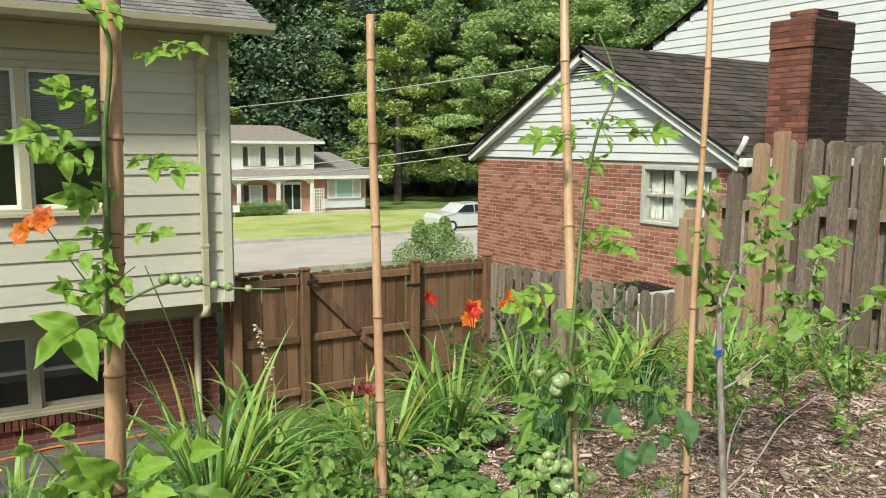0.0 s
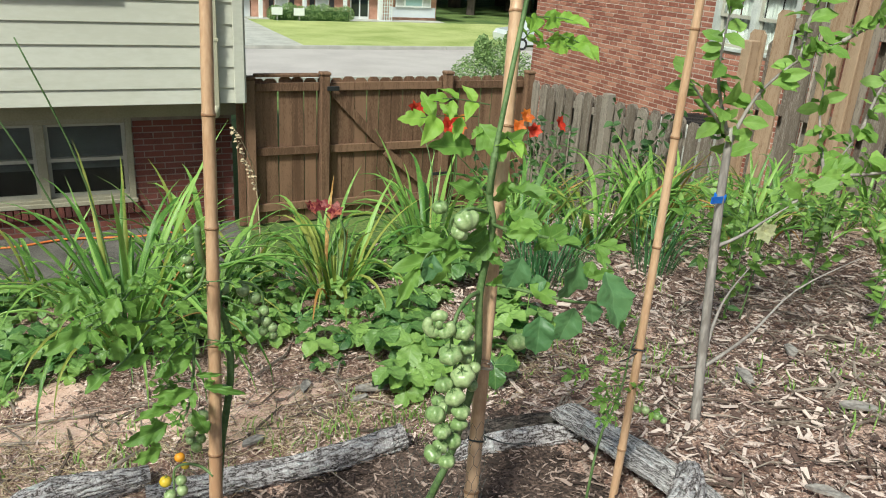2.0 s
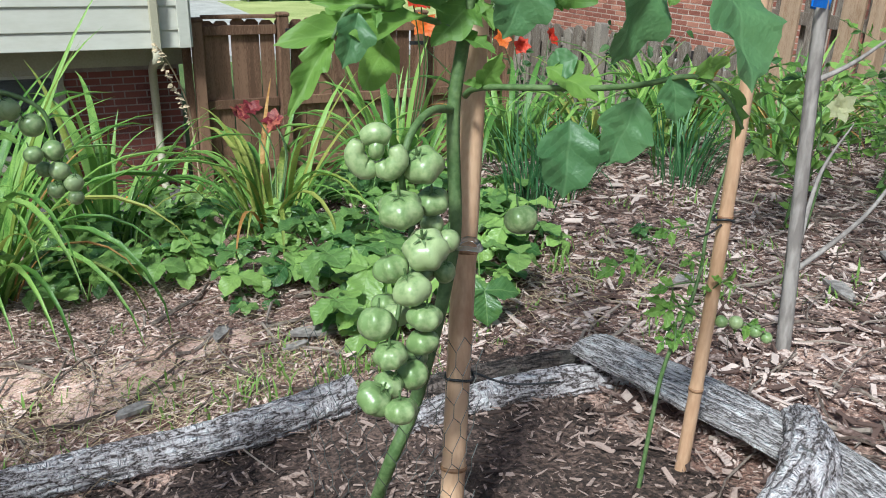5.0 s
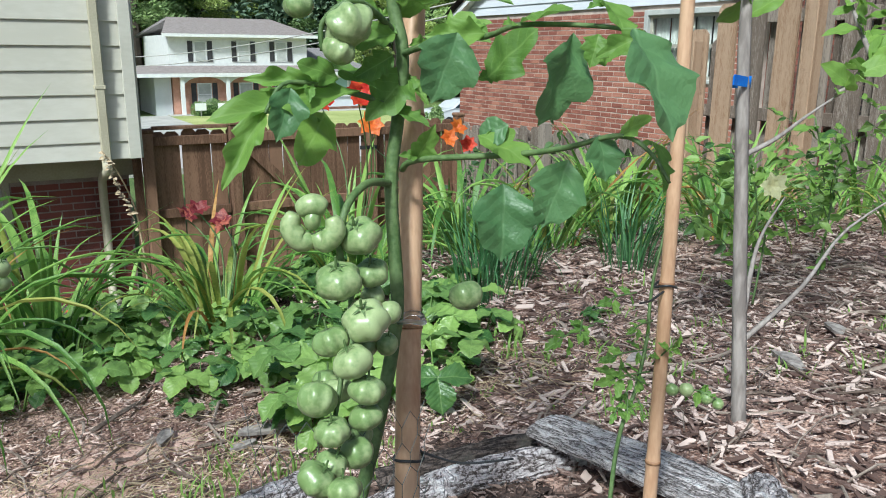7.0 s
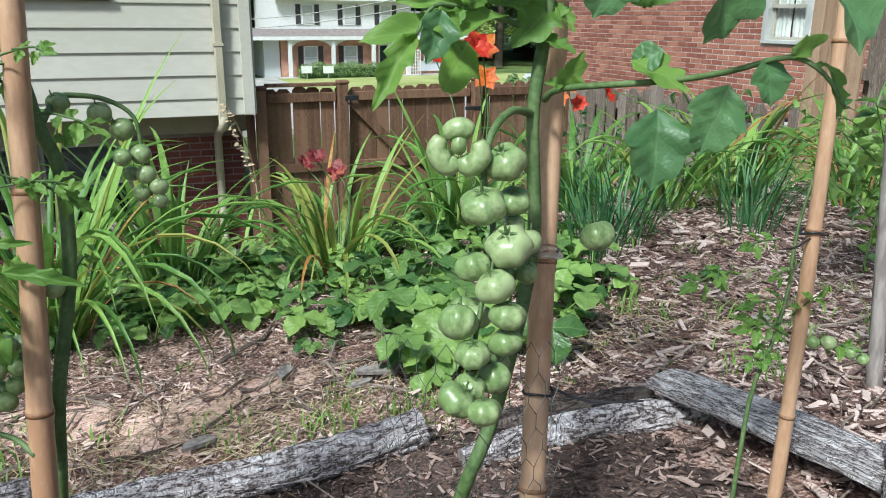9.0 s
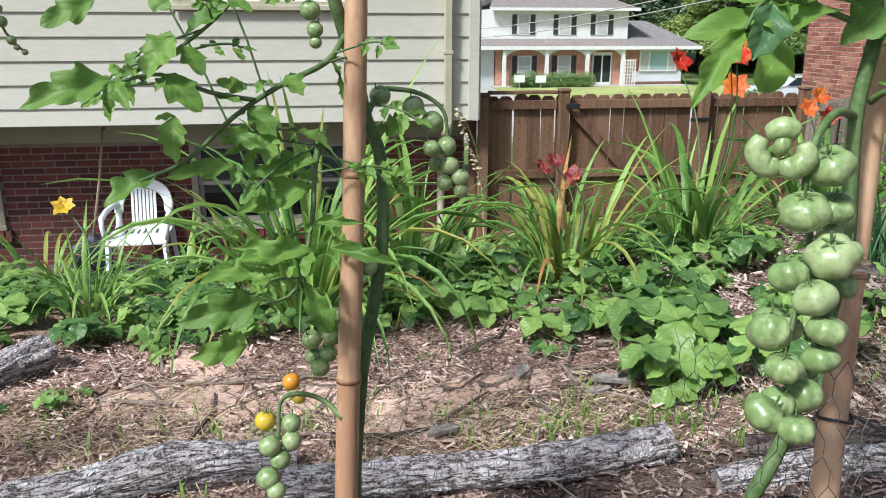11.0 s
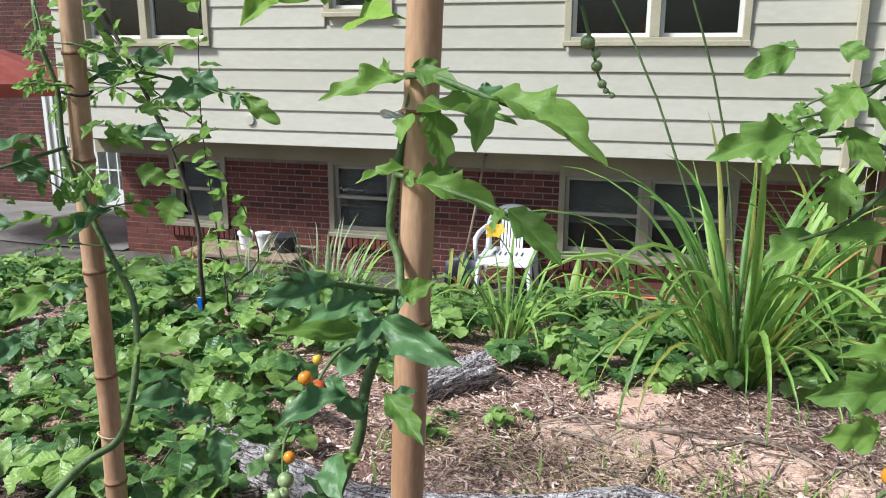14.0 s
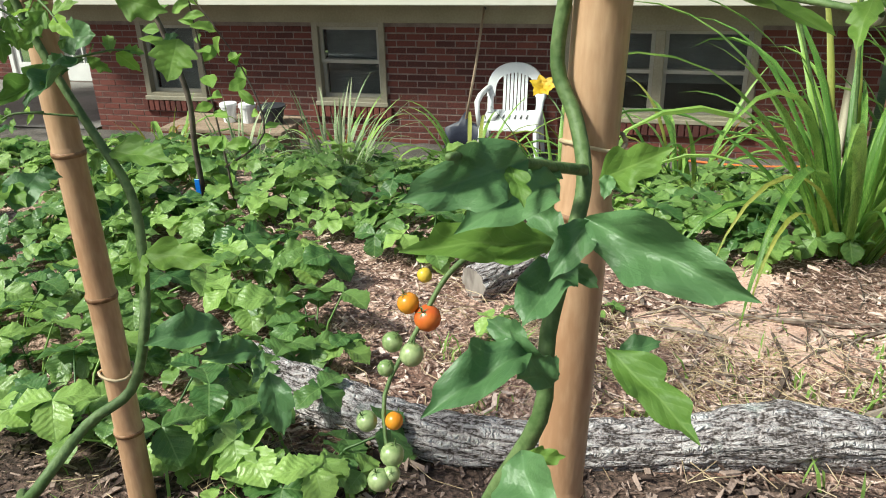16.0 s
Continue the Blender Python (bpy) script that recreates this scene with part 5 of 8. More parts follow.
C_FRUIT = [((1.057, 2.060, 0.926), 0.0135, "g"), ((1.105, 2.073, 0.909), 0.0146, "g"), ((1.131, 2.066, 0.888), 0.0146, "g"), ((1.127, 2.042, 0.854), 0.0112, "g"), ((1.151, 2.058, 0.854), 0.0130, "g"), ((1.155, 2.053, 0.827), 0.0122, "g"), ((1.137, 2.067, 0.827), 0.0098, "g"), ((1.147, 2.050, 0.802), 0.0106, "g"), ((1.170, 2.047, 0.810), 0.0114, "g"), ((1.170, 2.043, 0.791), 0.0097, "g"), ((0.967, 1.990, 1.039), 0.0118, "g"), ((0.972, 1.990, 1.016), 0.0096, "g"), ((0.972, 1.990, 1.000), 0.0074, "g"), ((1.030, 1.960, 0.709), 0.0121, "g")]
C_LOWFRUIT = [((0.962, 1.979, 0.633), 0.0141, "g"), ((0.984, 1.997, 0.624), 0.0143, "g"), ((0.950, 1.968, 0.604), 0.0125, "g"), ((0.978, 1.969, 0.607), 0.0125, "g"), ((0.972, 1.960, 0.586), 0.0117, "g"), ((0.960, 1.953, 0.569), 0.0125, "g"), ((0.951, 1.978, 0.575), 0.0112, "g"), ((0.920, 1.954, 0.549), 0.0111, "o"), ((0.930, 1.945, 0.529), 0.0087, "y"), ((0.883, 1.939, 0.500), 0.0128, "y"), ((0.918, 1.938, 0.495), 0.0120, "g"), ((0.918, 1.926, 0.474), 0.0128, "g"), ((0.889, 1.915, 0.475), 0.0134, "g"), ((0.902, 1.914, 0.454), 0.0128, "g"), ((0.886, 1.901, 0.434), 0.0143, "g"), ((0.896, 1.893, 0.419), 0.0120, "g")]
C_HANG = [((0.509, 2.197, 1.059), 0.0132, "g"), ((0.523, 2.203, 1.025), 0.0104, "g"), ((0.521, 2.202, 1.043), 0.0085, "g"), ((0.532, 2.206, 0.999), 0.0085, "g"), ((0.538, 2.207, 0.989), 0.0057, "g"), ((0.547, 2.210, 0.982), 0.0057, "g")]
C_HANGSTEM = [(0.499, 2.191, 1.111), (0.510, 2.197, 1.069), (0.519, 2.201, 1.041), (0.527, 2.204, 1.009), (0.545, 2.209, 0.984)]
D_STEM = [(0.289, 2.075, 1.146), (0.287, 2.052, 1.015), (0.277, 2.048, 0.959), (0.259, 2.044, 0.863), (0.252, 2.040, 0.794), (0.271, 2.023, 0.751), (0.284, 1.981, 0.709), (0.279, 1.934, 0.670), (0.267, 1.893, 0.608), (0.265, 1.870, 0.542), (0.220, 1.887, 0.434), (0.191, 1.895, 0.335)]
D_RIGHT = [(0.278, 2.040, 1.012), (0.338, 1.979, 1.012), (0.422, 1.918, 0.991), (0.483, 1.889, 0.974)]
D_MID = [(0.264, 2.037, 0.875), (0.343, 1.968, 0.871), (0.415, 1.924, 0.862), (0.461, 1.874, 0.857)]
D_LEFTARM = [(0.284, 1.974, 0.719), (0.252, 1.899, 0.746), (0.226, 1.824, 0.774), (0.221, 1.762, 0.791)]
D_LEAVES = [((0.286, 2.021, 1.010), (0.173, 1.970, 0.996), 0.35), ((0.303, 2.004, 1.022), (0.376, 1.944, 1.006), 0.4), ((0.304, 2.002, 0.965), (0.441, 1.939, 0.989), 0.24), ((0.422, 1.918, 0.991), (0.570, 1.844, 0.958), 0.32), ((0.328, 2.007, 0.972), (0.354, 1.974, 0.901), 0.5), ((0.299, 1.994, 0.889), (0.239, 1.950, 0.892), 0.3), ((0.310, 1.974, 0.875), (0.448, 1.926, 0.862), 0.24), ((0.458, 1.876, 0.865), (0.527, 1.836, 0.824), 0.42), ((0.291, 1.896, 0.707), (0.450, 1.786, 0.677), 0.4), ((0.313, 1.845, 0.628), (0.409, 1.755, 0.600), 0.38), ((0.260, 1.850, 0.616), (0.172, 1.736, 0.616), 0.42), ((0.258, 1.814, 0.551), (0.290, 1.721, 0.526), 0.6), ((0.257, 1.832, 0.770), (0.178, 1.715, 0.769), 0.42)]
D_LEAVES_b = [((0.268, 1.919, 0.727), (0.219, 1.830, 0.731), 0.4), ((0.278, 1.909, 0.664), (0.255, 1.833, 0.656), 0.5), ((0.270, 1.912, 0.677), (0.187, 1.814, 0.720), 0.35), ((0.297, 1.955, 0.718), (0.345, 1.921, 0.753), 0.5), ((0.407, 1.947, 1.002), (0.434, 1.928, 0.984), 0.8), ((0.275, 1.858, 0.580), (0.248, 1.832, 0.634), 0.4)]
D_TOP = [((0.301, 2.056, 1.962), (0.166, 2.017, 2.007), 0.4), ((0.300, 2.057, 1.935), (0.151, 1.969, 1.984), 0.3), ((0.265, 2.060, 1.981), (0.199, 2.017, 1.963), 0.5), ((0.278, 2.061, 1.853), (0.142, 1.973, 1.821), 0.3), ((0.194, 2.020, 1.853), (0.077, 1.926, 1.871), 0.4), ((0.282, 2.060, 1.798), (0.209, 2.018, 1.813), 0.6), ((0.324, 2.052, 1.756), (0.205, 1.963, 1.711), 0.4), ((0.380, 2.036, 2.073), (0.436, 1.922, 2.072), 0.5), ((0.474, 1.912, 2.087), (0.426, 1.874, 2.061), 0.7), ((0.435, 1.971, 2.103), (0.511, 1.853, 2.071), 0.3), ((0.356, 2.037, 1.636), (0.436, 1.921, 1.644), 0.4), ((0.317, 2.044, 1.638), (0.218, 2.006, 1.647), 0.4), ((0.309, 2.041, 1.603), (0.152, 1.955, 1.603), 0.3)]
D_TOP2 = [((0.301, 2.038, 1.576), (0.248, 1.937, 1.539), 0.6), ((0.299, 2.017, 1.451), (0.110, 1.819, 1.409), 0.4), ((0.281, 2.005, 1.385), (0.152, 1.925, 1.431), 0.4), ((0.251, 2.031, 1.496), (0.159, 1.944, 1.532), 0.7), ((0.365, 2.048, 1.819), (0.442, 1.932, 1.821), 0.5), ((0.397, 2.042, 1.798), (0.511, 1.915, 1.801), 0.2), ((0.357, 2.028, 2.163), (0.237, 1.942, 2.166), 0.4), ((0.215, 1.967, 1.892), (0.097, 1.875, 1.877), 0.4), ((0.315, 2.051, 1.714), (0.166, 1.968, 1.738), 0.3), ((0.344, 2.027, 1.546), (0.226, 1.929, 1.482), 0.4)]
D_HIGH = [(0.310, 2.012, 1.437), (0.297, 2.029, 1.661), (0.301, 2.038, 1.867), (0.321, 2.025, 2.068), (0.305, 2.019, 2.144), (0.255, 1.988, 2.187), (0.211, 1.981, 2.255)]
D_ARMS = [(0.306, 2.017, 1.458), (0.414, 1.909, 1.530), (0.528, 1.828, 1.519), (0.632, 1.743, 1.521)]
D_GREENTRUSS = [((0.402, 1.913, 1.537), 0.0130, "g"), ((0.423, 1.888, 1.539), 0.0129, "g"), ((0.447, 1.881, 1.531), 0.0115, "g"), ((0.471, 1.866, 1.536), 0.0114, "g"), ((0.503, 1.836, 1.527), 0.0099, "g"), ((0.534, 1.827, 1.521), 0.0099, "g"), ((0.572, 1.794, 1.520), 0.0084, "g")]
D_TRUSS = [(0.256, 2.061, 0.571), (0.224, 2.062, 0.606), (0.177, 2.062, 0.599), (0.141, 2.061, 0.567), (0.115, 2.038, 0.516), (0.086, 2.000, 0.452), (0.102, 1.958, 0.392)]
D_FRUIT = [((0.123, 2.046, 0.524), 0.0132, "red"), ((0.102, 2.047, 0.539), 0.0108, "o"), ((0.116, 2.065, 0.565), 0.0078, "y"), ((0.090, 2.023, 0.504), 0.0102, "g"), ((0.111, 2.022, 0.492), 0.0120, "g"), ((0.084, 2.015, 0.476), 0.0085, "g"), ((0.072, 1.979, 0.432), 0.0103, "g"), ((0.099, 1.988, 0.430), 0.0091, "o"), ((0.102, 1.967, 0.403), 0.0116, "g"), ((0.093, 1.948, 0.384), 0.0110, "g"), ((0.104, 1.955, 0.388), 0.0085, "g")]
E_STEM = [(-0.462, 2.179, 1.133), (-0.449, 2.168, 1.062), (-0.433, 2.180, 0.979), (-0.429, 2.175, 0.875), (-0.402, 2.180, 0.776), (-0.340, 2.163, 0.681), (-0.284, 2.141, 0.609), (-0.268, 2.121, 0.534), (-0.259, 2.084, 0.445), (-0.280, 2.063, 0.367), (-0.319, 2.016, 0.339), (-0.357, 1.938, 0.279)]
E_ARM = [(-0.417, 2.192, 0.960), (-0.393, 2.237, 1.000), (-0.338, 2.275, 1.009), (-0.257, 2.324, 0.987), (-0.138, 2.328, 0.961)]
E_LEFT = [(-0.426, 2.178, 0.875), (-0.429, 2.069, 0.860), (-0.438, 1.990, 0.845), (-0.435, 1.912, 0.800)]
E_LEAVES = [((-0.447, 2.125, 0.899), (-0.462, 2.043, 0.886), 0.5), ((-0.448, 2.081, 0.877), (-0.388, 2.072, 0.829), 0.6), ((-0.465, 2.037, 0.864), (-0.469, 1.965, 0.878), 0.6), ((-0.442, 2.046, 0.800), (-0.449, 1.977, 0.834), 0.6), ((-0.377, 2.179, 0.747), (-0.391, 2.076, 0.740), 0.3), ((-0.343, 2.183, 0.763), (-0.374, 2.089, 0.736), 0.35), ((-0.250, 2.247, 0.779), (-0.247, 2.205, 0.742), 0.9), ((-0.311, 2.217, 0.833), (-0.248, 2.220, 0.816), 0.6), ((-0.318, 2.221, 0.891), (-0.226, 2.221, 0.906), 0.35), ((-0.346, 2.216, 0.911), (-0.286, 2.205, 0.883), 0.6), ((-0.360, 2.207, 0.921), (-0.370, 2.148, 0.907), 0.5), ((-0.422, 2.120, 0.758), (-0.448, 2.032, 0.765), 0.25), ((-0.166, 2.116, 0.441), (-0.213, 2.036, 0.470), 0.5)]
E_LEAVES_b = [((-0.111, 2.115, 0.384), (-0.076, 2.071, 0.324), 0.45), ((-0.124, 2.123, 0.410), (-0.164, 2.062, 0.435), 0.4), ((-0.301, 2.297, 0.959), (-0.203, 2.308, 0.982), 0.4), ((-0.142, 2.327, 0.966), (-0.069, 2.324, 0.915), 0.45), ((-0.247, 2.330, 1.001), (-0.190, 2.315, 0.984), 0.6), ((-0.335, 2.276, 1.042), (-0.271, 2.270, 1.027), 0.5), ((-0.383, 2.244, 1.024), (-0.341, 2.224, 0.991), 0.6), ((-0.388, 2.073, 0.638), (-0.398, 1.976, 0.626), 0.5), ((-0.368, 2.091, 0.644), (-0.361, 2.035, 0.623), 0.8), ((-0.318, 2.158, 0.653), (-0.226, 2.146, 0.660), 0.4), ((-0.399, 2.179, 0.826), (-0.370, 2.159, 0.806), 0.8), ((-0.334, 2.208, 0.873), (-0.330, 2.178, 0.914), 0.6), ((-0.371, 2.180, 0.787), (-0.318, 2.170, 0.796), 0.7)]
E_LEAVES_c = [((-0.269, 2.121, 0.534), (-0.170, 2.111, 0.542), 0.4), ((-0.374, 2.250, 1.043), (-0.379, 2.197, 1.051), 0.6), ((-0.324, 2.258, 0.946), (-0.276, 2.252, 0.937), 0.6), ((-0.438, 1.978, 0.786), (-0.370, 1.969, 0.778), 0.4), ((-0.404, 2.002, 0.567), (-0.403, 1.922, 0.552), 0.5)]
B_STEM = [(2.017, 1.774, 0.358), (2.034, 1.785, 0.433), (2.047, 1.784, 0.493), (2.072, 1.788, 0.538), (2.104, 1.801, 0.619), (2.118, 1.814, 0.674), (2.133, 1.822, 0.730), (2.175, 1.839, 0.821)]
B_LEAVES = [((2.089, 1.787, 0.565), (1.995, 1.801, 0.560), 0.5), ((2.097, 1.799, 0.600), (2.006, 1.810, 0.595), 0.5), ((2.060, 1.794, 0.528), (2.024, 1.754, 0.507), 0.7), ((2.056, 1.797, 0.527), (2.002, 1.770, 0.500), 0.6), ((2.113, 1.806, 0.646), (2.056, 1.800, 0.638), 0.6), ((2.087, 1.825, 0.695), (2.004, 1.816, 0.692), 0.4), ((2.016, 1.852, 0.639), (1.925, 1.851, 0.621), 0.6), ((2.010, 1.861, 0.647), (1.970, 1.819, 0.633), 0.8), ((2.120, 1.793, 0.577), (2.132, 1.747, 0.632), 0.5), ((2.085, 1.781, 0.548), (2.019, 1.789, 0.580), 0.5), ((2.169, 1.782, 0.518), (2.190, 1.715, 0.530), 0.4), ((2.071, 1.778, 0.521), (2.050, 1.742, 0.506), 0.7)]
B_FRUIT = [((2.142, 1.771, 0.529), 0.0103, "g"), ((2.158, 1.754, 0.532), 0.0113, "g"), ((2.184, 1.732, 0.519), 0.0104, "g"), ((2.201, 1.721, 0.509), 0.0094, "g")]
D_FRONT = [((0.253, 1.811, 1.101), (0.160, 1.754, 1.207), 0.5), ((0.290, 1.808, 1.108), (0.395, 1.708, 1.176), 0.5), ((0.427, 1.796, 1.139), (0.479, 1.689, 1.179), 0.6), ((0.223, 1.760, 1.102), (0.101, 1.698, 1.191), 0.45), ((0.309, 1.789, 1.070), (0.386, 1.676, 1.097), 0.5), ((0.198, 1.830, 1.133), (0.133, 1.758, 1.212), 0.6), ((0.328, 1.810, 1.126), (0.302, 1.788, 1.200), 0.5), ((0.156, 1.766, 1.102), (0.089, 1.687, 1.162), 0.6), ((0.389, 1.858, 1.138), (0.435, 1.817, 1.200), 0.5), ((0.100, 1.856, 1.184), (0.035, 1.767, 1.228), 0.4), ((0.186, 1.910, 1.202), (0.125, 1.865, 1.215), 0.5)]
A_MID = [((1.676, 1.981, 1.322), (1.702, 1.893, 1.252), 0.6), ((1.592, 1.997, 1.020), (1.444, 1.903, 0.922), 0.4), ((1.606, 1.984, 1.003), (1.538, 1.897, 0.948), 0.5), ((1.731, 1.944, 1.154), (1.800, 1.810, 1.189), 0.35), ((1.703, 1.903, 1.059), (1.623, 1.858, 1.014), 0.6), ((1.737, 1.900, 1.106), (1.768, 1.810, 1.124), 0.5), ((1.872, 1.712, 1.079), (1.898, 1.630, 1.105), 0.6), ((1.548, 2.021, 1.029), (1.559, 1.902, 1.037), 0.5), ((1.689, 1.965, 1.140), (1.601, 1.954, 1.184), 0.5), ((1.683, 2.020, 1.246), (1.565, 1.995, 1.278), 0.5), ((1.725, 1.975, 1.254), (1.748, 1.901, 1.312), 0.5), ((1.769, 1.808, 1.053), (1.794, 1.738, 1.121), 0.6), ((1.699, 1.933, 1.136), (1.711, 1.870, 1.187), 0.5)]


# ---- tomato plants ----
TOM_LIGHT = [leaf_mesh("leaf", M_YOUNGLEAF, 16, lo, 0.0, 0.25, fo, dr, 0.06, s + 40, 0.26, 0.008) for s, (lo, fo, dr) in enumerate([(3, 0.3, 0.2), (0, 0.45, 0.3), (4, 0.2, 0.1)])]
rnd = random.Random(21)
pa = empty("tomato_plant", (1.53, 1.92, 0.12), "staked tomato plant with a long cluster of green ribbed fruit", "tomato plant", "tomato plants")
put_stem(pa, [(1.53, 1.92, 0.10), (1.535, 1.88, 0.25)] + A_STEM, 0.011, 0.009, "main_stem")
put_stem(pa, A_STEM[-2:] + A_HIGH[1:], 0.008, 0.003, "upper_stem")
put_stem(pa, A_TRUSS, 0.006, 0.003, "truss")
put_stem(pa, A_TOPTRUSS, 0.005, 0.003, "truss")
for s in (A_LOW, A_UP, A_LEFT):
    put_stem(pa, s, 0.005, 0.002, "branch")
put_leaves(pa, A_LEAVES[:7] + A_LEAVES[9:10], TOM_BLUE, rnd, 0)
put_leaves(pa, A_LEAVES[7:9] + A_LEAVES[10:] + A_LEAVES_b + A_MID[:1] + A_MID[2:], TOM_SHAPES, rnd)
put_compound(pa, A_TOP + A_TOP2, TOM_LIGHT, rnd)
put_fruit(pa, A_FRUIT + A_FRUIT_b + A_MORE, rnd)
g = Geo()
fat = [((-0.024, 0.024), (0.0, 0.034), (0.022, 0.027)), ((-0.030, 0.020), (-0.037, -0.004), (-0.020, -0.027), (0.0, -0.020)), ((0.030, 0.014), (0.036, -0.010), (0.016, -0.028), (0.004, -0.012)), ((-0.012, 0.012), (0.012, 0.008))]
for lobe in fat:
    m = len(lobe) - 1
    pts, rad = [], []
    for i in range(13):
        u = i / 12 * m
        j = min(int(u), m - 1)
        q0, q1, q2, q3 = lobe[max(j - 1, 0)], lobe[j], lobe[j + 1], lobe[min(j + 2, m)]
        w = u - j
        xy = [0.5 * (2 * b + (c - a) * w + (2 * a - 5 * b + 4 * c - d) * w * w + (3 * b - a - 3 * c + d) * w ** 3) for a, b, c, d in zip(q0, q1, q2, q3)]
        pts.append(Vector((1.511 + 0.66 * xy[0], 1.80 - 0.38 * xy[0], 0.880 + 0.76 * xy[1])) - pa.location)
        rad.append(0.0145 * math.sin(math.pi * (0.12 + 0.76 * i / 12)) ** 0.6)
    g.tube(pts, rad, 12)
g.out("tomato", M_GREENTOM, pa, "deformed lobed green tomato", True)

pc = empty("tomato_plant", (1.05, 2.1, 0.03), "tomato plant with trusses of green cherry tomatoes on a bamboo stake", "tomato plant", "tomato plants")
put_stem(pc, C_STEM + [(1.02, 2.12, 0.02)], 0.0085, 0.009, "main_stem")
for s, a in ((C_BRANCH, 0.0042), (C_BRANCH_UP, 0.003), (C_BRANCH_TOP, 0.003), (C_TWIG, 0.004), (C_TRUSS, 0.0045), (C_LOWTRUSS, 0.004), (C_HANGSTEM, 0.003)):
    put_stem(pc, s, a, a * 0.5, "branch")
put_leaves(pc, C_LEAVES + C_LEAVES_b + C_LEAVES_c, TOM_SHAPES, rnd)


def fill_leaves(parent, lines, count, low, high, shapes, rnd, reach=0.05):
    """Compound leaves sprouting along stems: each on a side stalk, spreading outwards and a little down."""
    for i in range(count):
        line = [Vector(p) for p in rnd.choice(lines)]
        j = rnd.randrange(len(line) - 1)
        q = line[j].lerp(line[j + 1], rnd.random())
        a = rnd.uniform(0, 6.283)
        d = Vector((math.cos(a), math.sin(a) * 0.7, rnd.uniform(-0.45, 0.35))).normalized()
        e = q + d * reach * rnd.uniform(0.5, 1.3)
        put_compound(parent, [(e, e + (d + Vector((0, 0, -0.25))) * rnd.uniform(low, high), 0.5)], shapes, rnd)
        put_stem(parent, [q, e], 0.0016, 0.0012, "leaf_stalk")


fill_leaves(pc, [C_BRANCH[:4], C_TWIG, C_TWIG, C_STEM[3:8]], 15, 0.05, 0.085, TOM_SHAPES, rnd, 0.045)
fill_leaves(pc, [C_BRANCH_TOP, C_BRANCH_TOP, C_BRANCH_UP, C_STEM[:3]], 9, 0.045, 0.075, TOM_SHAPES, rnd, 0.04)
put_fruit(pc, C_FRUIT + C_LOWFRUIT + [(c, r * 0.75, k) for c, r, k in C_HANG], rnd)

pd = empty("tomato_plant", (0.2, 2.12, 0.03), "large-leaved tomato plant with red and green cherry tomatoes", "tomato plant", "tomato plants")
put_stem(pd, D_STEM + [(0.16, 2.2, 0.03)], 0.006, 0.008, "main_stem")
put_stem(pd, [D_STEM[0]] + D_HIGH[1:], 0.008, 0.004, "upper_stem")
for s, a in ((D_RIGHT, 0.005), (D_MID, 0.004), (D_LEFTARM, 0.005), (D_TRUSS, 0.004), (D_ARMS, 0.004)):
    put_stem(pd, s, a, a * 0.5, "branch")
put_leaves(pd, D_LEAVES[:8], TOM_SHAPES, rnd)
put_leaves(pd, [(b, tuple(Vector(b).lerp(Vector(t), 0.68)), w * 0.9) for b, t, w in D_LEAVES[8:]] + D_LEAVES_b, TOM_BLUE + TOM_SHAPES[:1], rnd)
put_compound(pd, D_TOP + D_TOP2, TOM_LIGHT, rnd)
put_leaves(pd, [(b, tuple(Vector(b).lerp(Vector(t), 0.7)), w) for b, t, w in D_FRONT], TOM_LIGHT, rnd, 1)
put_fruit(pd, D_FRUIT + D_GREENTRUSS, rnd)

pe = empty("tomato_plant", (-0.62, 2.2, 0.02), "leafy tomato plant leaning on a bamboo stake", "tomato plant", "tomato plants")
put_stem(pe, E_STEM + [(-0.66, 2.2, 0.02)], 0.004, 0.008, "main_stem")
put_stem(pe, E_ARM, 0.005, 0.002, "branch")
put_stem(pe, E_LEFT, 0.004, 0.002, "branch")
put_leaves(pe, E_LEAVES + E_LEAVES_b + E_LEAVES_c, TOM_SHAPES + TOM_BLUE, rnd)
fill_leaves(pe, [E_STEM[:6], E_ARM, E_ARM, E_STEM[4:9], E_LEFT], 24, 0.05, 0.10, TOM_SHAPES + TOM_LIGHT[:1], rnd, 0.06)

pb = empty("tomato_plant", (2.0, 1.765, 0.20), "small thin tomato plant beside a bamboo stake", "tomato plant", "tomato plants")
put_stem(pb, [(2.0, 1.765, 0.20)] + B_STEM, 0.0042, 0.0025, "main_stem")
put_compound(pb, B_LEAVES, TOM_SHAPES, rnd)
put_fruit(pb, B_FRUIT, rnd, False)


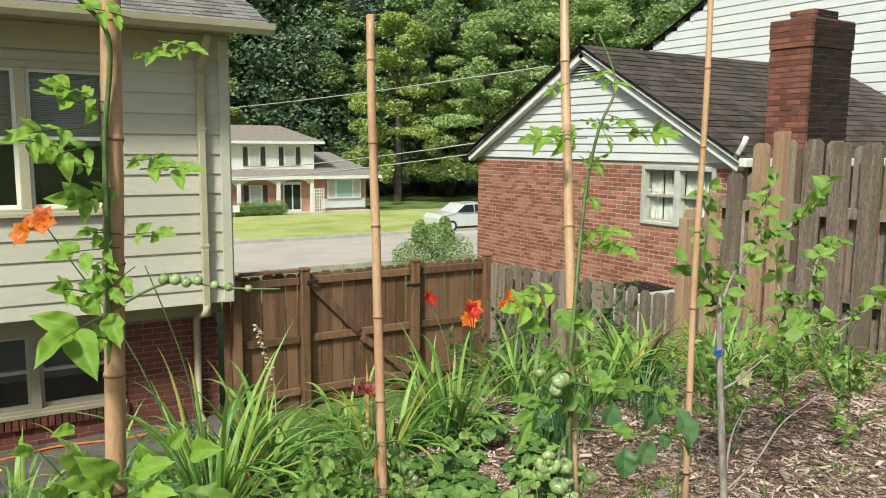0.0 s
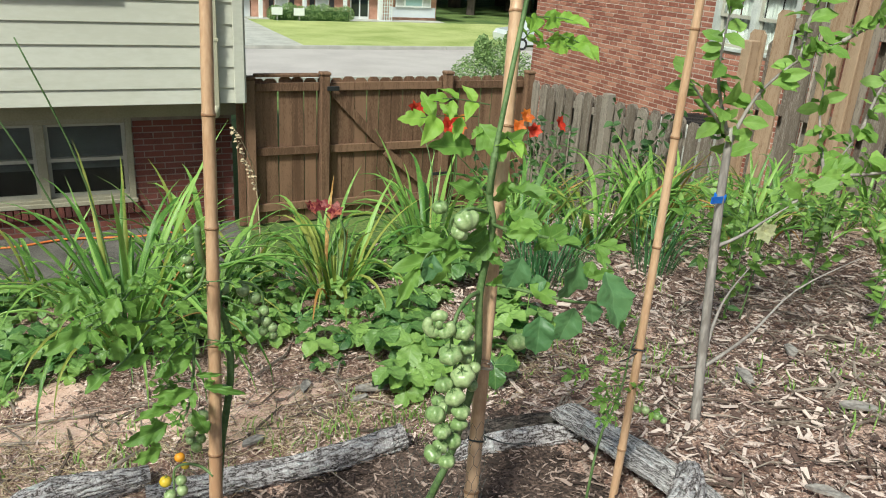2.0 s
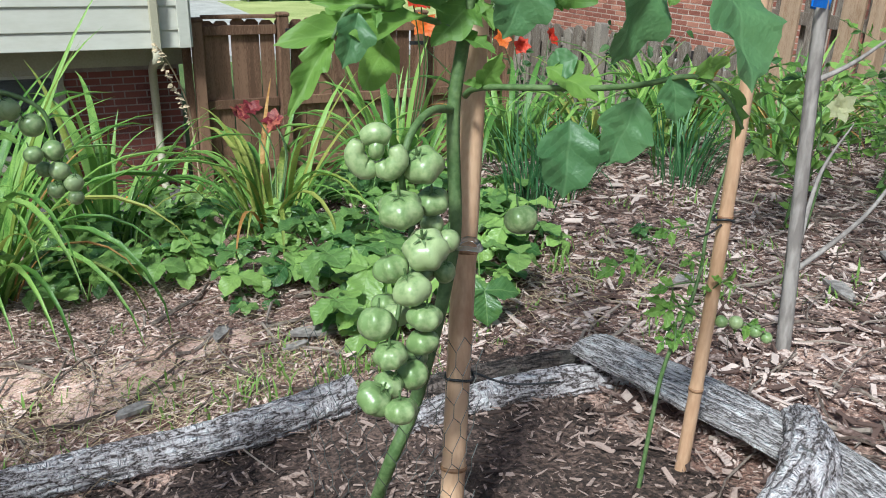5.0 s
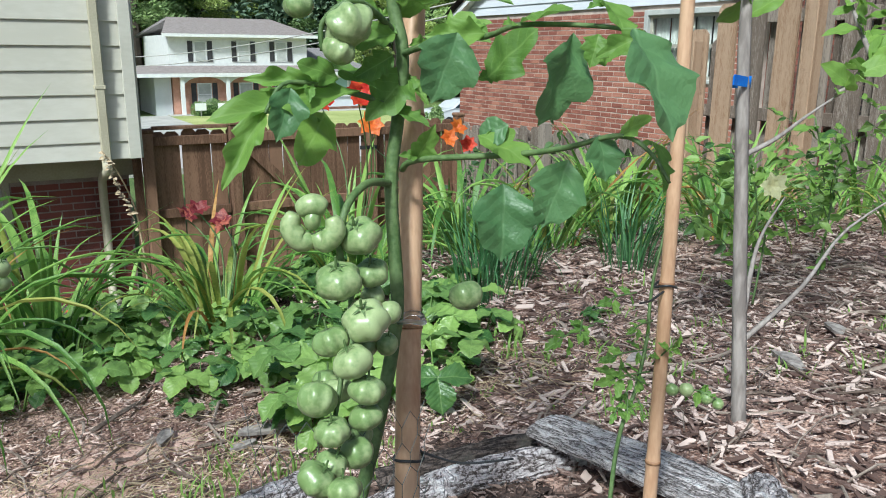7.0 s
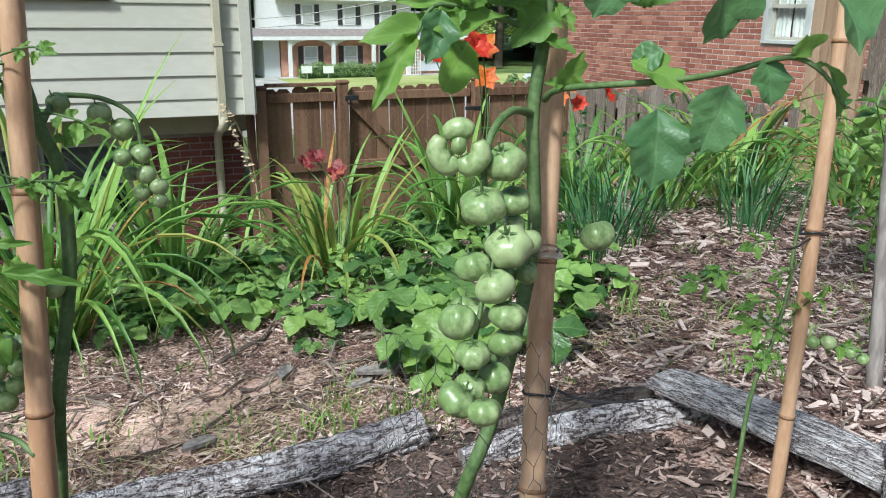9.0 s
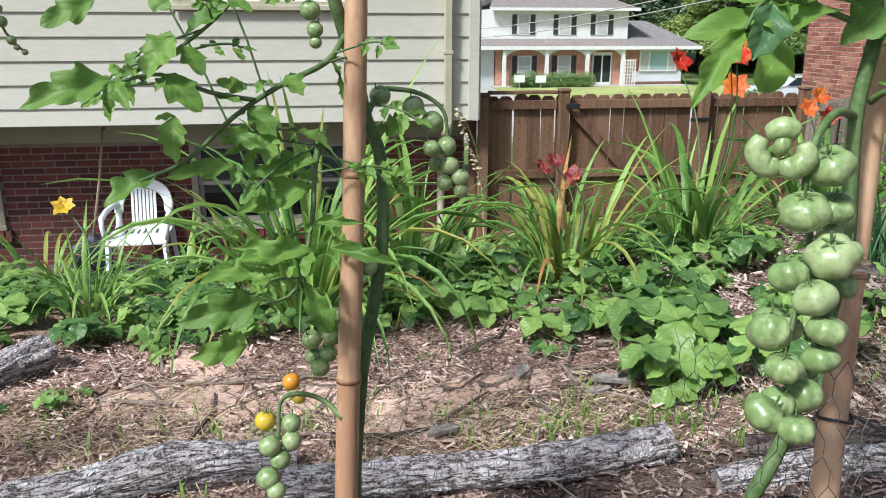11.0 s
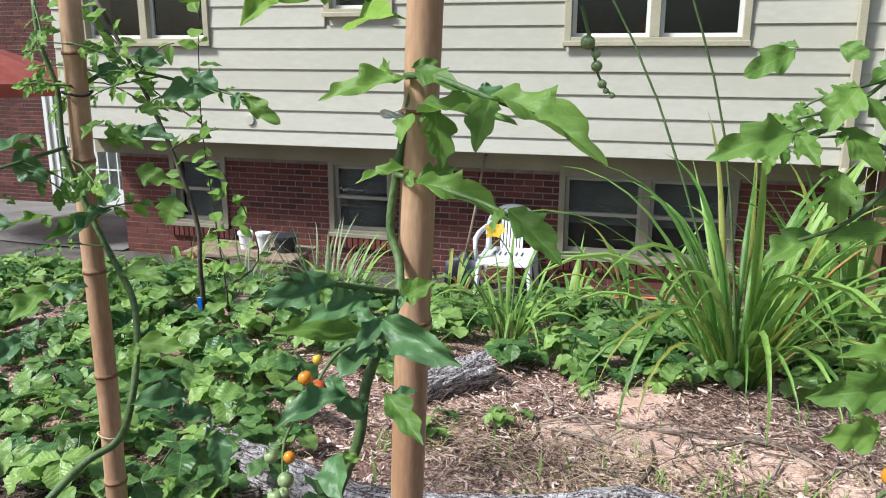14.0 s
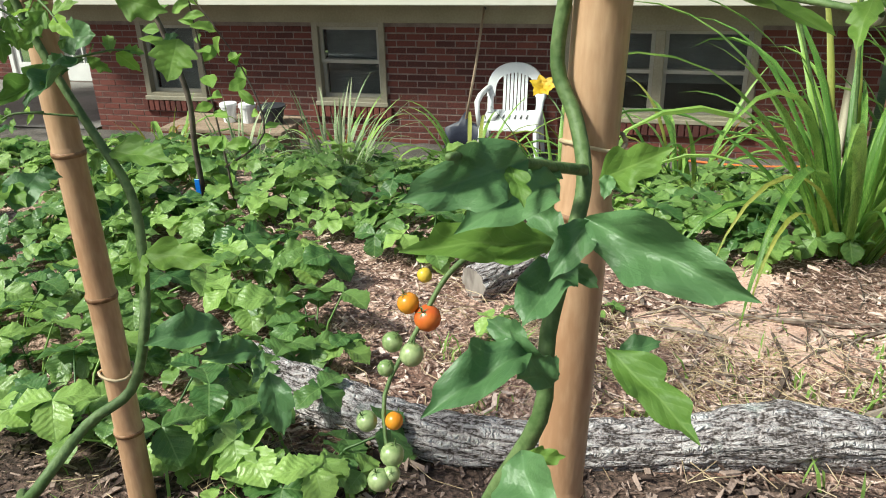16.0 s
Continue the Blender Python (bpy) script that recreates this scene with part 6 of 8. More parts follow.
# ---- daylilies and other strap-leaved plants ----
def blade_mesh(name, mat, arch, width=0.022, n=9, seed=0, tip=0.25):
    """A strap blade of length about 1, rising along +z and arching towards +x, with a folded section."""
    v, f = [], []
    x = z = 0.0
    a = math.pi / 2 - 0.08
    for i in range(n + 1):
        t = i / n
        w = width * (0.55 + 0.9 * t if t < 0.5 else 1.0 * (1 - (t - 0.5) * 2) ** 0.8) if t < 1 else 0.0006
        w = max(w, 0.0006)
        nx, nz = -math.sin(a), math.cos(a)
        sway = 0.02 * math.sin(seed + t * 4)
        for k in (-1, 0, 1):
            v.append((x + nx * abs(k) * w * -0.4, k * w / 2 + sway * t, z - nz * abs(k) * w * -0.4))
        if i:
            b = 3 * i
            f += [[b - 3, b - 2, b + 1, b], [b - 2, b - 1, b + 2, b + 1]]
        x += math.cos(a) / n
        z += math.sin(a) / n
        a -= arch / n * (0.5 + 1.2 * t)
    me = bpy.data.meshes.new(name)
    me.from_pydata(v, [], f)
    me.materials.append(mat)
    me.polygons.foreach_set("use_smooth", [True] * len(f))
    return me


BLADES = {m.name: [blade_mesh("blade", m, a, w, 10, s) for s, a in enumerate((0.5, 0.9, 1.4, 1.9, 2.4, 2.9))] for m, w in
          ((M_LILY, 0.043), (M_LILY_PALE, 0.037), (M_LILY_DRY, 0.030), (M_CHIVE, 0.012), (M_VARIEG, 0.028))}


def clump(name, at, n, length, kind, label, category, seed, upright=0.5, radius=0.08, mixed=0.0, group="daylilies", width=1.0):
    rnd = random.Random(seed)
    at = (at[0], at[1], ground_z(at[0], at[1]) + 0.012)
    c = empty(name, at, label, category, group)
    for i in range(n):
        mats = kind.name
        u = rnd.random()
        if u < mixed:
            mats = "yellowing_blade" if u < mixed * 0.75 else "dry_orange_blade"
        k = min(5, int(6 * rnd.random() ** (0.6 + upright)))
        o = new("blade", BLADES[mats][k])
        o.parent = c
        a = rnd.uniform(0, 6.28)
        r = radius * math.sqrt(rnd.random())
        s = length * rnd.uniform(0.6, 1.1)
        o.matrix_basis = Matrix.Translation((r * math.cos(a), r * math.sin(a), -0.02)) @ Matrix.Rotation(a + rnd.uniform(-0.7, 0.7), 4, "Z") @ Matrix.Rotation(rnd.uniform(-0.05, 0.5) * (0.5 if upright > 1 else 1), 4, "Y") @ Matrix.Diagonal((s, s * width, s, 1))
    return c


PETAL = {}


def lily_flower(parent, at, size, mat, seed, face=(0, -0.6, 0.7)):
    """Six-petalled trumpet on its stalk's end."""
    rnd = random.Random(seed)
    if mat.name not in PETAL:
        PETAL[mat.name] = leaf_mesh("petal", mat, 6, 0, 0.0, 0.75, 0.15, 0.35, 0.16, 31)
    at = Vector(at)
    ax = Vector(face).normalized()
    fl = empty("flower", at - parent.location)
    fl.parent = parent
    x = ax.orthogonal().normalized()
    for k in range(6):
        a = k * math.pi / 3 + rnd.uniform(-0.2, 0.2)
        out = x * math.cos(a) + ax.cross(x) * math.sin(a)
        put_petal(fl, PETAL[mat.name], out, ax, size * rnd.uniform(0.85, 1.1))
    return fl


def put_petal(fl, me, out, ax, size):
    y = (out * 0.75 + ax * 0.65).normalized()
    z = (ax - y * ax.dot(y)).normalized()
    x = y.cross(z)
    o = new("petal", me)
    o.parent = fl
    o.matrix_basis = Matrix((x, y, z)).transposed().to_4x4() @ Matrix.Diagonal((size * 0.72, size, size, 1))


def scape(parent, top, r=0.004, bend=0.05, mat=None):
    t = Vector(top)
    b = Vector((parent.location.x, parent.location.y, parent.location.z))
    m = b.lerp(t, 0.55) + Vector((bend, 0, 0.05))
    put_stem(parent, [b, m, t], r, r * 0.6, "flower_stalk", mat)


big = clump("daylily", (0.90, 3.50), 78, 1.0, M_LILY, "tall clump of arching green daylily leaves with dry blades", "daylily", 1, 0.15, 0.075, 0.07, width=0.62)
scape(big, (0.26, 3.52, 1.53), 0.0045, 0.05)
lily_flower(big, (0.26, 3.52, 1.54), 0.075, M_ORPETAL, 8, (-0.4, -0.8, 0.5))
lily_flower(big, (0.19, 3.50, 1.50), 0.07, M_ORPETAL, 9, (-0.8, -0.5, 0.2))
scape(big, (0.62, 3.40, 1.35), 0.0045, 0.05)
clump("daylily", (1.30, 3.98), 30, 0.80, M_LILY, "clump of upright green daylily leaves", "daylily", 2, 1.1, 0.10, 0.05)
red = clump("daylily", (1.87, 3.70), 46, 0.66, M_LILY, "yellow green daylily clump with maroon flowers", "daylily", 3, 0.0, 0.10, 0.5)
for i, p in enumerate(((1.804, 3.917, 0.471), (1.828, 3.81, 0.512), (1.96, 3.98, 0.425), (1.99, 4.05, 0.39))):
    scape(red, p)
    lily_flower(red, p, 0.05, M_MAROON, i, (0.5 - 0.4 * i, -0.5, 0.8))
yel = clump("daylily", (0.10, 3.75), 34, 0.44, M_LILY, "small daylily clump with a yellow flower", "daylily", 4, 0.5, 0.07, 0.05)
scape(yel, (0.01, 3.92, 0.37))
lily_flower(yel, (0.01, 3.92, 0.37), 0.052, M_YELPETAL, 4)
midc = clump("daylily", (2.50, 3.95), 46, 0.75, M_LILY, "arching daylily clump with scarlet and orange flowers", "daylily", 5, 0.05, 0.11, 0.08)
for i, (p, m) in enumerate((((2.53, 4.33, 0.861), M_REDPETAL), ((2.40, 3.62, 0.925), M_REDPETAL), ((2.47, 3.70, 0.915), M_ORPETAL), ((2.63, 3.99, 0.78), M_ORPETAL))):
    scape(midc, p, 0.004, 0.06)
    lily_flower(midc, p, 0.068, m, i + 10, (0.3 - 0.2 * i, -0.7, 0.4))
for i, (x, y, n, L) in enumerate(((3.05, 3.9, 40, 0.74), (3.85, 3.75, 46, 0.76), (3.35, 3.62, 36, 0.7), (4.1, 3.3, 36, 0.66), (4.75, 3.6, 30, 0.66), (4.6, 4.3, 34, 0.6), (3.4, 4.6, 34, 0.6), (5.0, 3.4, 24, 0.5), (2.0, 4.4, 26, 0.6), (-1.6, 6.1, 34, 0.7), (-2.6, 5.6, 34, 0.7), (5.3, 4.5, 24, 0.5), (4.2, 4.05, 26, 0.6), (4.4, 3.45, 24, 0.5), (4.95, 3.95, 24, 0.55), (4.6, 5.0, 24, 0.6), (2.8, 4.8, 24, 0.6), (0.55, 4.75, 30, 0.6), (1.25, 5.0, 30, 0.65), (-0.45, 4.95, 26, 0.55), (0.15, 5.35, 26, 0.6), (1.75, 5.2, 26, 0.6), (3.55, 3.45, 20, 0.5), (4.95, 2.9, 24, 0.55), (5.35, 3.4, 24, 0.55), (5.3, 2.3, 22, 0.5))):
    clump("daylily", (x, y), n, L, M_LILY, "clump of arching green daylily leaves", "daylily", 30 + i, 0.0, 0.11, 0.14)
far_lily = clump("daylily", (3.82, 5.1), 24, 0.6, M_LILY, "daylily clump with scarlet and orange flowers by the fence", "daylily", 29, 0.2, 0.11, 0.14)
for i, (p, m) in enumerate((((4.06, 5.14, 0.56), M_REDPETAL), ((3.78, 5.16, 0.62), M_ORPETAL), ((3.66, 5.05, 0.57), M_ORPETAL), ((3.90, 5.2, 0.50), M_REDPETAL))):
    scape(far_lily, p, 0.004, 0.05)
    lily_flower(far_lily, p, 0.068, m, i + 20, (0.4 - 0.3 * i, -0.7, 0.4))
for i, (x, y) in enumerate(((2.72, 3.22), (2.9, 3.3), (3.42, 3.2))):
    clump("chives", (x, y), 70, 0.42, M_CHIVE, "tuft of thin blue green chives", "herb", 50 + i, 2.2, 0.10, 0.0, "chives", 1.7)
clump("iris", (-0.85, 4.2), 36, 0.45, M_VARIEG, "variegated clump of striped blades", "plant", 60, 1.2, 0.10, 0.0, "striped plants")
clump("iris", (-1.5, 4.6), 26, 0.4, M_VARIEG, "variegated clump of striped blades", "plant", 61, 1.2, 0.10, 0.0, "striped plants")
st = empty("seed_stalk", (1.93, 5.6, ground_z(1.93, 5.6)), "tan seedy flower stalk leaning beside the gate", "plant")
put_stem(st, [(1.93, 5.6, ground_z(1.93, 5.6)), (1.90, 5.59, 0.1), (1.82, 5.5, 0.38), (1.72, 5.43, 0.56)], 0.006, 0.003, "stalk", M_STRAW)
SEED = leaf_mesh("seed", M_STRAW, 4, 0, 0, 0.6, 0.4, 0.3, 0.05, 78)
for i in range(60):
    k = i / 60
    p = Vector((1.90 - 0.18 * k, 5.59 - 0.16 * k, 0.06 + 0.49 * k))
    rr = random.Random(i)
    put_leaf(st, SEED, p, p + Vector((rr.uniform(-1, 1), rr.uniform(-1, 1), rr.uniform(-0.3, 0.6))) * 0.03, 0.6, 0, "seed")


# ---- strawberries ----
def trifoliate(name, mat, seed, petiole=0.75):
    """A three-leaflet leaf on its stalk, one unit tall."""
    rnd = random.Random(seed)
    g = Geo()
    lean = rnd.uniform(0.25, 0.6)
    top = Vector((0, lean * petiole, petiole))
    g.tube([(0, 0, 0), (0, lean * 0.3, petiole * 0.6), top], [0.022, 0.018, 0.014], 4, False)
    uv = [(0.3, 0.0)] * len(g.v)
    shape = leaf_mesh("tmp", mat, 14, 0, 0.11, 1.35, 0.36, 0.28, 0.08, seed, 0, 0.01)
    sv = [v.co.copy() for v in shape.vertices]
    suv = [(0.0, 0.0)] * len(sv)
    for lp in shape.loops:
        suv[lp.vertex_index] = tuple(shape.uv_layers[0].data[lp.index].uv)
    sf = [list(p.vertices) for p in shape.polygons]
    bpy.data.meshes.remove(shape)
    for a in (0, 1.75, -1.75):
        m = Matrix.Translation(top) @ Matrix.Rotation(a + rnd.uniform(-0.15, 0.15), 4, "Z") @ Matrix.Rotation(rnd.uniform(-0.45, 0.25), 4, "X") @ Matrix.Diagonal((0.50, 0.54, 0.52, 1))
        o = len(g.v)
        g.v += [m @ v for v in sv]
        uv += suv
        g.f += [[o + i for i in q] for q in sf]
    me = bpy.data.meshes.new(name)
    me.from_pydata([tuple(v) for v in g.v], [], g.f)
    me.materials.append(mat)
    me.polygons.foreach_set("use_smooth", [True] * len(g.f))
    put_uv(me, uv)
    return me


STRAW = [trifoliate("leaf", M_STRAWB, s, p) for s, p in enumerate((0.6, 0.8, 1.0, 0.7, 0.9))]


def strawberry(x, y, size, n, seed):
    rnd = random.Random(seed)
    c = empty("strawberry_plant", (x, y, ground_z(x, y) + 0.012), "low strawberry plant with three-part toothed green leaves", "strawberry plant", "strawberry bed")
    for i in range(n):
        o = new("leaf", rnd.choice(STRAW))
        o.parent = c
        a = rnd.uniform(0, 6.28)
        s = size * rnd.uniform(0.65, 1.15)
        r = 0.04 * rnd.random()
        o.matrix_basis = Matrix.Translation((r * math.cos(a), r * math.sin(a), -0.01)) @ Matrix.Rotation(a - 1.57, 4, "Z") @ Matrix.Rotation(rnd.uniform(-0.5, 0.05), 4, "X") @ Matrix.Scale(s, 4)


def patch(x, y):
    """How thickly strawberries grow there, 0 to 1."""
    if y < 2.62 and x > -0.15:
        return 0
    bare = smooth_step(0.9, 1.25, ((x - 0.95) / 0.85) ** 2 + ((y - 2.75) / 0.62) ** 2)
    left = 1 if x < 1.1 and y < 5.0 else 0
    right = 1 if 1.1 <= x < 2.75 and 3.05 < y < 4.6 else 0
    mound = 1 if (x - 2.12) ** 2 + (y - 2.80) ** 2 < 0.46 ** 2 else 0
    if abs((x - 0.01) * 0.74 - (y - 3.08) * 0.67) < 0.13 and 2.78 < y < 3.30 and x < 0.3:
        return 0
    path = 0 if (x < 0.15 and 2.62 < y < 2.95 and x > -0.1) else 1
    return max(left * bare * path, right * bare, mound)


rs = random.Random(77)
k = 0
placed = []
tries = 0
while k < 240 and tries < 30000:
    tries += 1
    x, y = rs.uniform(-2.9, 2.8), rs.uniform(2.25, 5.1)
    if rs.random() > patch(x, y) or any((x - a) ** 2 + (y - b) ** 2 < 0.138 ** 2 for a, b in placed):
        continue
    placed.append((x, y))
    mound = (x - 2.12) ** 2 + (y - 2.80) ** 2 < 0.46 ** 2
    strawberry(x, y, (0.158 if mound else 0.128) * rs.uniform(0.8, 1.2), rs.randint(7, 9) if y > 4.0 else rs.randint(10, 13), k)
    k += 1
for i, (x, y, s) in enumerate(((0.46, 3.28, 0.08), (0.10, 2.85, 0.09), (0.28, 2.95, 0.07), (-0.55, 2.35, 0.06), (-0.25, 2.18, 0.06), (1.62, 3.05, 0.07), (2.9, 2.75, 0.07), (2.3, 2.75, 0.07), (-0.42, 2.62, 0.1))):
    strawberry(x, y, s, 6, 900 + i)


# ---- saplings and shrubs ----
DARKS = [leaf_mesh("leaf", M_TOMLEAF, 6, 0, 0.06, 0.4, 0.35, 0.25, 0.05, 40), leaf_mesh("leaf", M_STRAWB, 6, 0, 0.06, 0.4, 0.25, 0.3, 0.05, 41)]


def woody(name, base, branches, label, category, shapes, size, every, seed, mat, group="", r=0.012, leafless=0.0, bare=()):
    """Trunk and branches (lists of world points, first the trunk) with leaves along them."""
    rnd = random.Random(seed)
    t = empty(name, base, label, category, group)
    for i, pts in enumerate(branches):
        put_stem(t, pts, r if i == 0 else r * 0.4, r * 0.7 if i == 0 else 0.0015, "trunk" if i == 0 else "branch", mat)
        p = [Vector(q) for q in pts]
        if i in bare:
            continue
        for a, b in zip(p, p[1:]):
            n = int((b - a).length / every)
            for j in range(n):
                u = (j + rnd.random()) / max(n, 1)
                q = a.lerp(b, u)
                if i == 0 and q.z < base[2] + leafless:
                    continue
                d = Vector((rnd.uniform(-1, 1), rnd.uniform(-1, 1), rnd.uniform(-0.4, 0.7))).normalized()
                put_leaf(t, rnd.choice(shapes), q, q + d * size * rnd.uniform(0.6, 1.2), rnd.uniform(0.45, 0.65), rnd.uniform(-0.6, 0.6))
    return t


woody("fruit_sapling", (2.605, 1.972, 0.2), [
    [(2.605, 1.972, 0.2), (2.61, 2.02, 0.6), (2.615, 2.07, 1.05), (2.64, 2.1, 1.25)],
    [(2.90, 2.03, 1.00), (3.05, 2.05, 1.08), (3.25, 2.1, 1.22)],
    [(2.64, 2.1, 1.2), (2.72, 2.1, 1.35), (2.9, 2.12, 1.46), (3.05, 2.1, 1.52)],
    [(2.64, 2.1, 1.2), (2.6, 2.15, 1.38), (2.56, 2.12, 1.52), (2.6, 2.15, 1.72)],
    [(2.61, 2.0, 0.45), (2.78, 1.98, 0.56), (3.05, 2.05, 0.66), (3.3, 2.0, 0.78)],
    [(2.61, 2.0, 0.52), (2.70, 2.05, 0.66), (2.85, 2.1, 0.75)],
    [(2.64, 2.1, 1.22), (2.5, 2.1, 1.34), (2.40, 2.08, 1.42)],
    [(2.9, 2.12, 1.46), (3.0, 2.2, 1.6), (3.1, 2.2, 1.75)],
    [(3.05, 2.05, 1.08), (3.15, 2.2, 1.25), (3.2, 2.25, 1.4)],
    [(3.05, 2.05, 1.08), (3.35, 1.95, 1.12), (3.65, 1.92, 1.25)],
    [(3.25, 2.1, 1.22), (3.45, 2.2, 1.36), (3.7, 2.25, 1.42)],
    [(3.05, 2.1, 1.52), (3.3, 2.15, 1.60), (3.5, 2.2, 1.72)],
    [(2.612, 2.05, 0.87), (2.70, 2.035, 0.905), (2.80, 2.03, 0.955), (2.92, 2.03, 1.005)]],
    "young grey-barked fruit tree with light green leaves", "sapling", SMALL, 0.082, 0.017, 5, M_TRUNK, r=0.0175, leafless=0.95, bare=(4, 5, 12))
tape = empty("blue_tape", (2.62, 2.075, 1.03), "blue plastic tape tied round the sapling trunk", "tape")
Geo().tube([(0, 0, -0.013), (0, 0, 0.013)], 0.0195, 12).out("wrap", M_BLUE, tape, smooth=True)
Geo().box(-0.075, -0.015, -0.021, -0.018, -0.012, 0.010, pose(0, 0, 0, 0, 6, 12)).out("tail", M_BLUE, tape)
for i, (x, y, h) in enumerate(((3.35, 2.62, 0.55), (3.65, 2.8, 0.6), (3.95, 2.7, 0.6), (4.25, 2.55, 0.65), (4.5, 3.1, 0.6), (3.85, 2.25, 0.6))):
    rr = random.Random(i)
    z = ground_z(x, y)
    br = [[(x, y, z), (x + 0.03, y, z + h * 0.5), (x + rr.uniform(-0.1, 0.1), y + 0.03, z + h)]]
    for j in range(6):
        a, q = rr.uniform(0, 6.28), rr.uniform(0.15, 0.8)
        br.append([(x + 0.02, y, z + h * q), (x + 0.1 * math.cos(a), y + 0.1 * math.sin(a), z + h * q + 0.1), (x + 0.28 * math.cos(a), y + 0.28 * math.sin(a), z + h * q + 0.19)])
    woody("rose_shrub", (x, y, z), br, "thin-stemmed leafy shrub growing from mulch", "shrub", DARKS + SMALL[:1], 0.058, 0.024, 70 + i, M_STEM, "garden shrubs", 0.005)
yf = empty("hibiscus_flower", (3.452, 2.584, 0.60), "pale yellow flower on a leafy shrub stem", "flower")
put_stem(yf, [(3.40, 2.57, 0.25), (3.44, 2.58, 0.45), (3.452, 2.584, 0.64)], 0.004, 0.003, "stalk")
lily_flower(yf, (3.452, 2.584, 0.655), 0.055, M_PALEPETAL, 3, (-0.4, -0.8, 0.3))
for i, (x, y, h) in enumerate(((5.45, 7.6, 1.3), (5.2, 6.6, 1.1), (5.5, 5.9, 1.0), (4.9, 7.4, 0.9))):
    rr = random.Random(i + 30)
    z = ground_z(x, y)
    br = [[(x, y, z), (x, y, z + h * 0.5), (x, y, z + h)]]
    for j in range(9):
        a, q = rr.uniform(0, 6.28), rr.uniform(0.1, 0.7)
        br.append([(x, y, z + h * q), (x + 0.2 * math.cos(a), y + 0.2 * math.sin(a), z + h * q + 0.25), (x + 0.36 * math.cos(a), y + 0.36 * math.sin(a), z + h * q + 0.5)])
    woody("evergreen_shrub", (x, y, z), br, "dark leafy shrub beside the side fence", "shrub", [leaf_mesh("leaf", M_DARKLEAF, 4, 0, 0, 0.4, 0.3, 0.2, 0.03, 90 + i)], 0.09, 0.05, 80 + i, M_TWIG, "shrubs by the fence", 0.012)
bs = woody("berry_sapling", (-0.95, 3.5, 0.05), [
    [(-1.04, 3.5, 0.0), (-1.05, 3.5, 0.24), (-1.047, 3.5, 0.416), (-1.122, 3.5, 0.669), (-1.261, 3.5, 0.975), (-1.401, 3.5, 1.234)],
    [(-1.14, 3.5, 0.70), (-1.0, 3.46, 0.76), (-0.88, 3.42, 0.79)],
    [(-1.20, 3.5, 0.85), (-1.36, 3.45, 0.94), (-1.52, 3.4, 0.92)],
    [(-1.26, 3.5, 0.97), (-1.12, 3.45, 1.06), (-1.02, 3.4, 1.08)],
    [(-1.31, 3.5, 1.06), (-1.42, 3.5, 1.16), (-1.58, 3.5, 1.22)],
    [(-0.93, 3.5, 0.0), (-0.945, 3.5, 0.2), (-0.978, 3.5, 0.527), (-1.0, 3.5, 0.837), (-0.98, 3.5, 1.23)],
    [(-0.95, 3.5, 0.18), (-0.80, 3.5, 0.3), (-0.85, 3.5, 0.5), (-0.98, 3.5, 0.7)],
    [(-1.0, 3.5, 0.8), (-1.2, 3.45, 0.95), (-1.35, 3.4, 1.15)]],
    "thin dark-stemmed sapling with a blue tag in the strawberry bed", "sapling", DARKS[:1] + SMALL, 0.075, 0.038, 15, M_TREEBARK, r=0.010, leafless=0.5)
box_part("tag", bs, M_BLUE, -0.108, -0.09, -0.022, -0.018, 0.04, 0.09, 0.001, "blue plant tag")


# ---- ground cover: bark chips, straw, twigs, logs ----
def stuff_object(g, name, mat, label, category):
    o = g.out(name, mat)
    return tagged(o, label, category, kind="stuff")


def chips(g, count, x0, x1, y0, y1, seed, low, high, keep=None):
    """Flat split wood chips lying at odd angles on the ground."""
    r = random.Random(seed)
    for i in range(count):
        x, y = r.uniform(x0, x1), r.uniform(y0, y1)
        if keep and not keep(x, y):
            continue
        s = low + (high - low) * r.random() ** 3
        a, b, c = s, s * r.uniform(0.06, 0.36), max(0.001, s * r.uniform(0.04, 0.09))
        m = Matrix.Translation((x, y, ground_z(x, y) + 0.016 + r.uniform(0, 0.016))) @ Euler((r.uniform(-0.4, 0.4), r.uniform(-0.35, 0.35), r.uniform(0, 6.28))).to_matrix().to_4x4()
        k = r.uniform(0.1, 1.0)
        o = len(g.v)
        g.v += [m @ Vector(p) for p in ((-a / 2, -b / 2 * k, 0), (a / 2, -b / 2, 0), (a / 2 * k, b / 2, 0), (-a / 2, b / 2 * k, 0), (-a / 2, -b / 2 * k, c), (a / 2, -b / 2, c), (a / 2 * k, b / 2, c), (-a / 2, b / 2 * k, c))]
        g.f += [[o + j for j in q] for q in ((4, 5, 6, 7), (0, 1, 5, 4), (1, 2, 6, 5), (2, 3, 7, 6), (3, 0, 4, 7))]


def in_row(x, y):
    """The dark planting row in front of the logs."""
    return y < 2.44 + 0.05 * math.sin(x * 3) and x < 2.16


SAND = ((0.70, 2.96, 0.25), (0.58, 3.25, 0.16), (0.45, 2.98, 0.15), (1.22, 2.80, 0.24), (0.95, 2.92, 0.17), (1.45, 2.92, 0.14))


def sandy(x, y):
    """Bare sandy spots with few chips on them."""
    return any(((x - a) / c) ** 2 + ((y - b) / (0.6 * c)) ** 2 < 0.55 + 0.5 * noise.noise(Vector((x * 9, y * 9, 2))) for a, b, c in SAND) and noise.noise(Vector((x * 60, y * 60, 5))) < 0.0


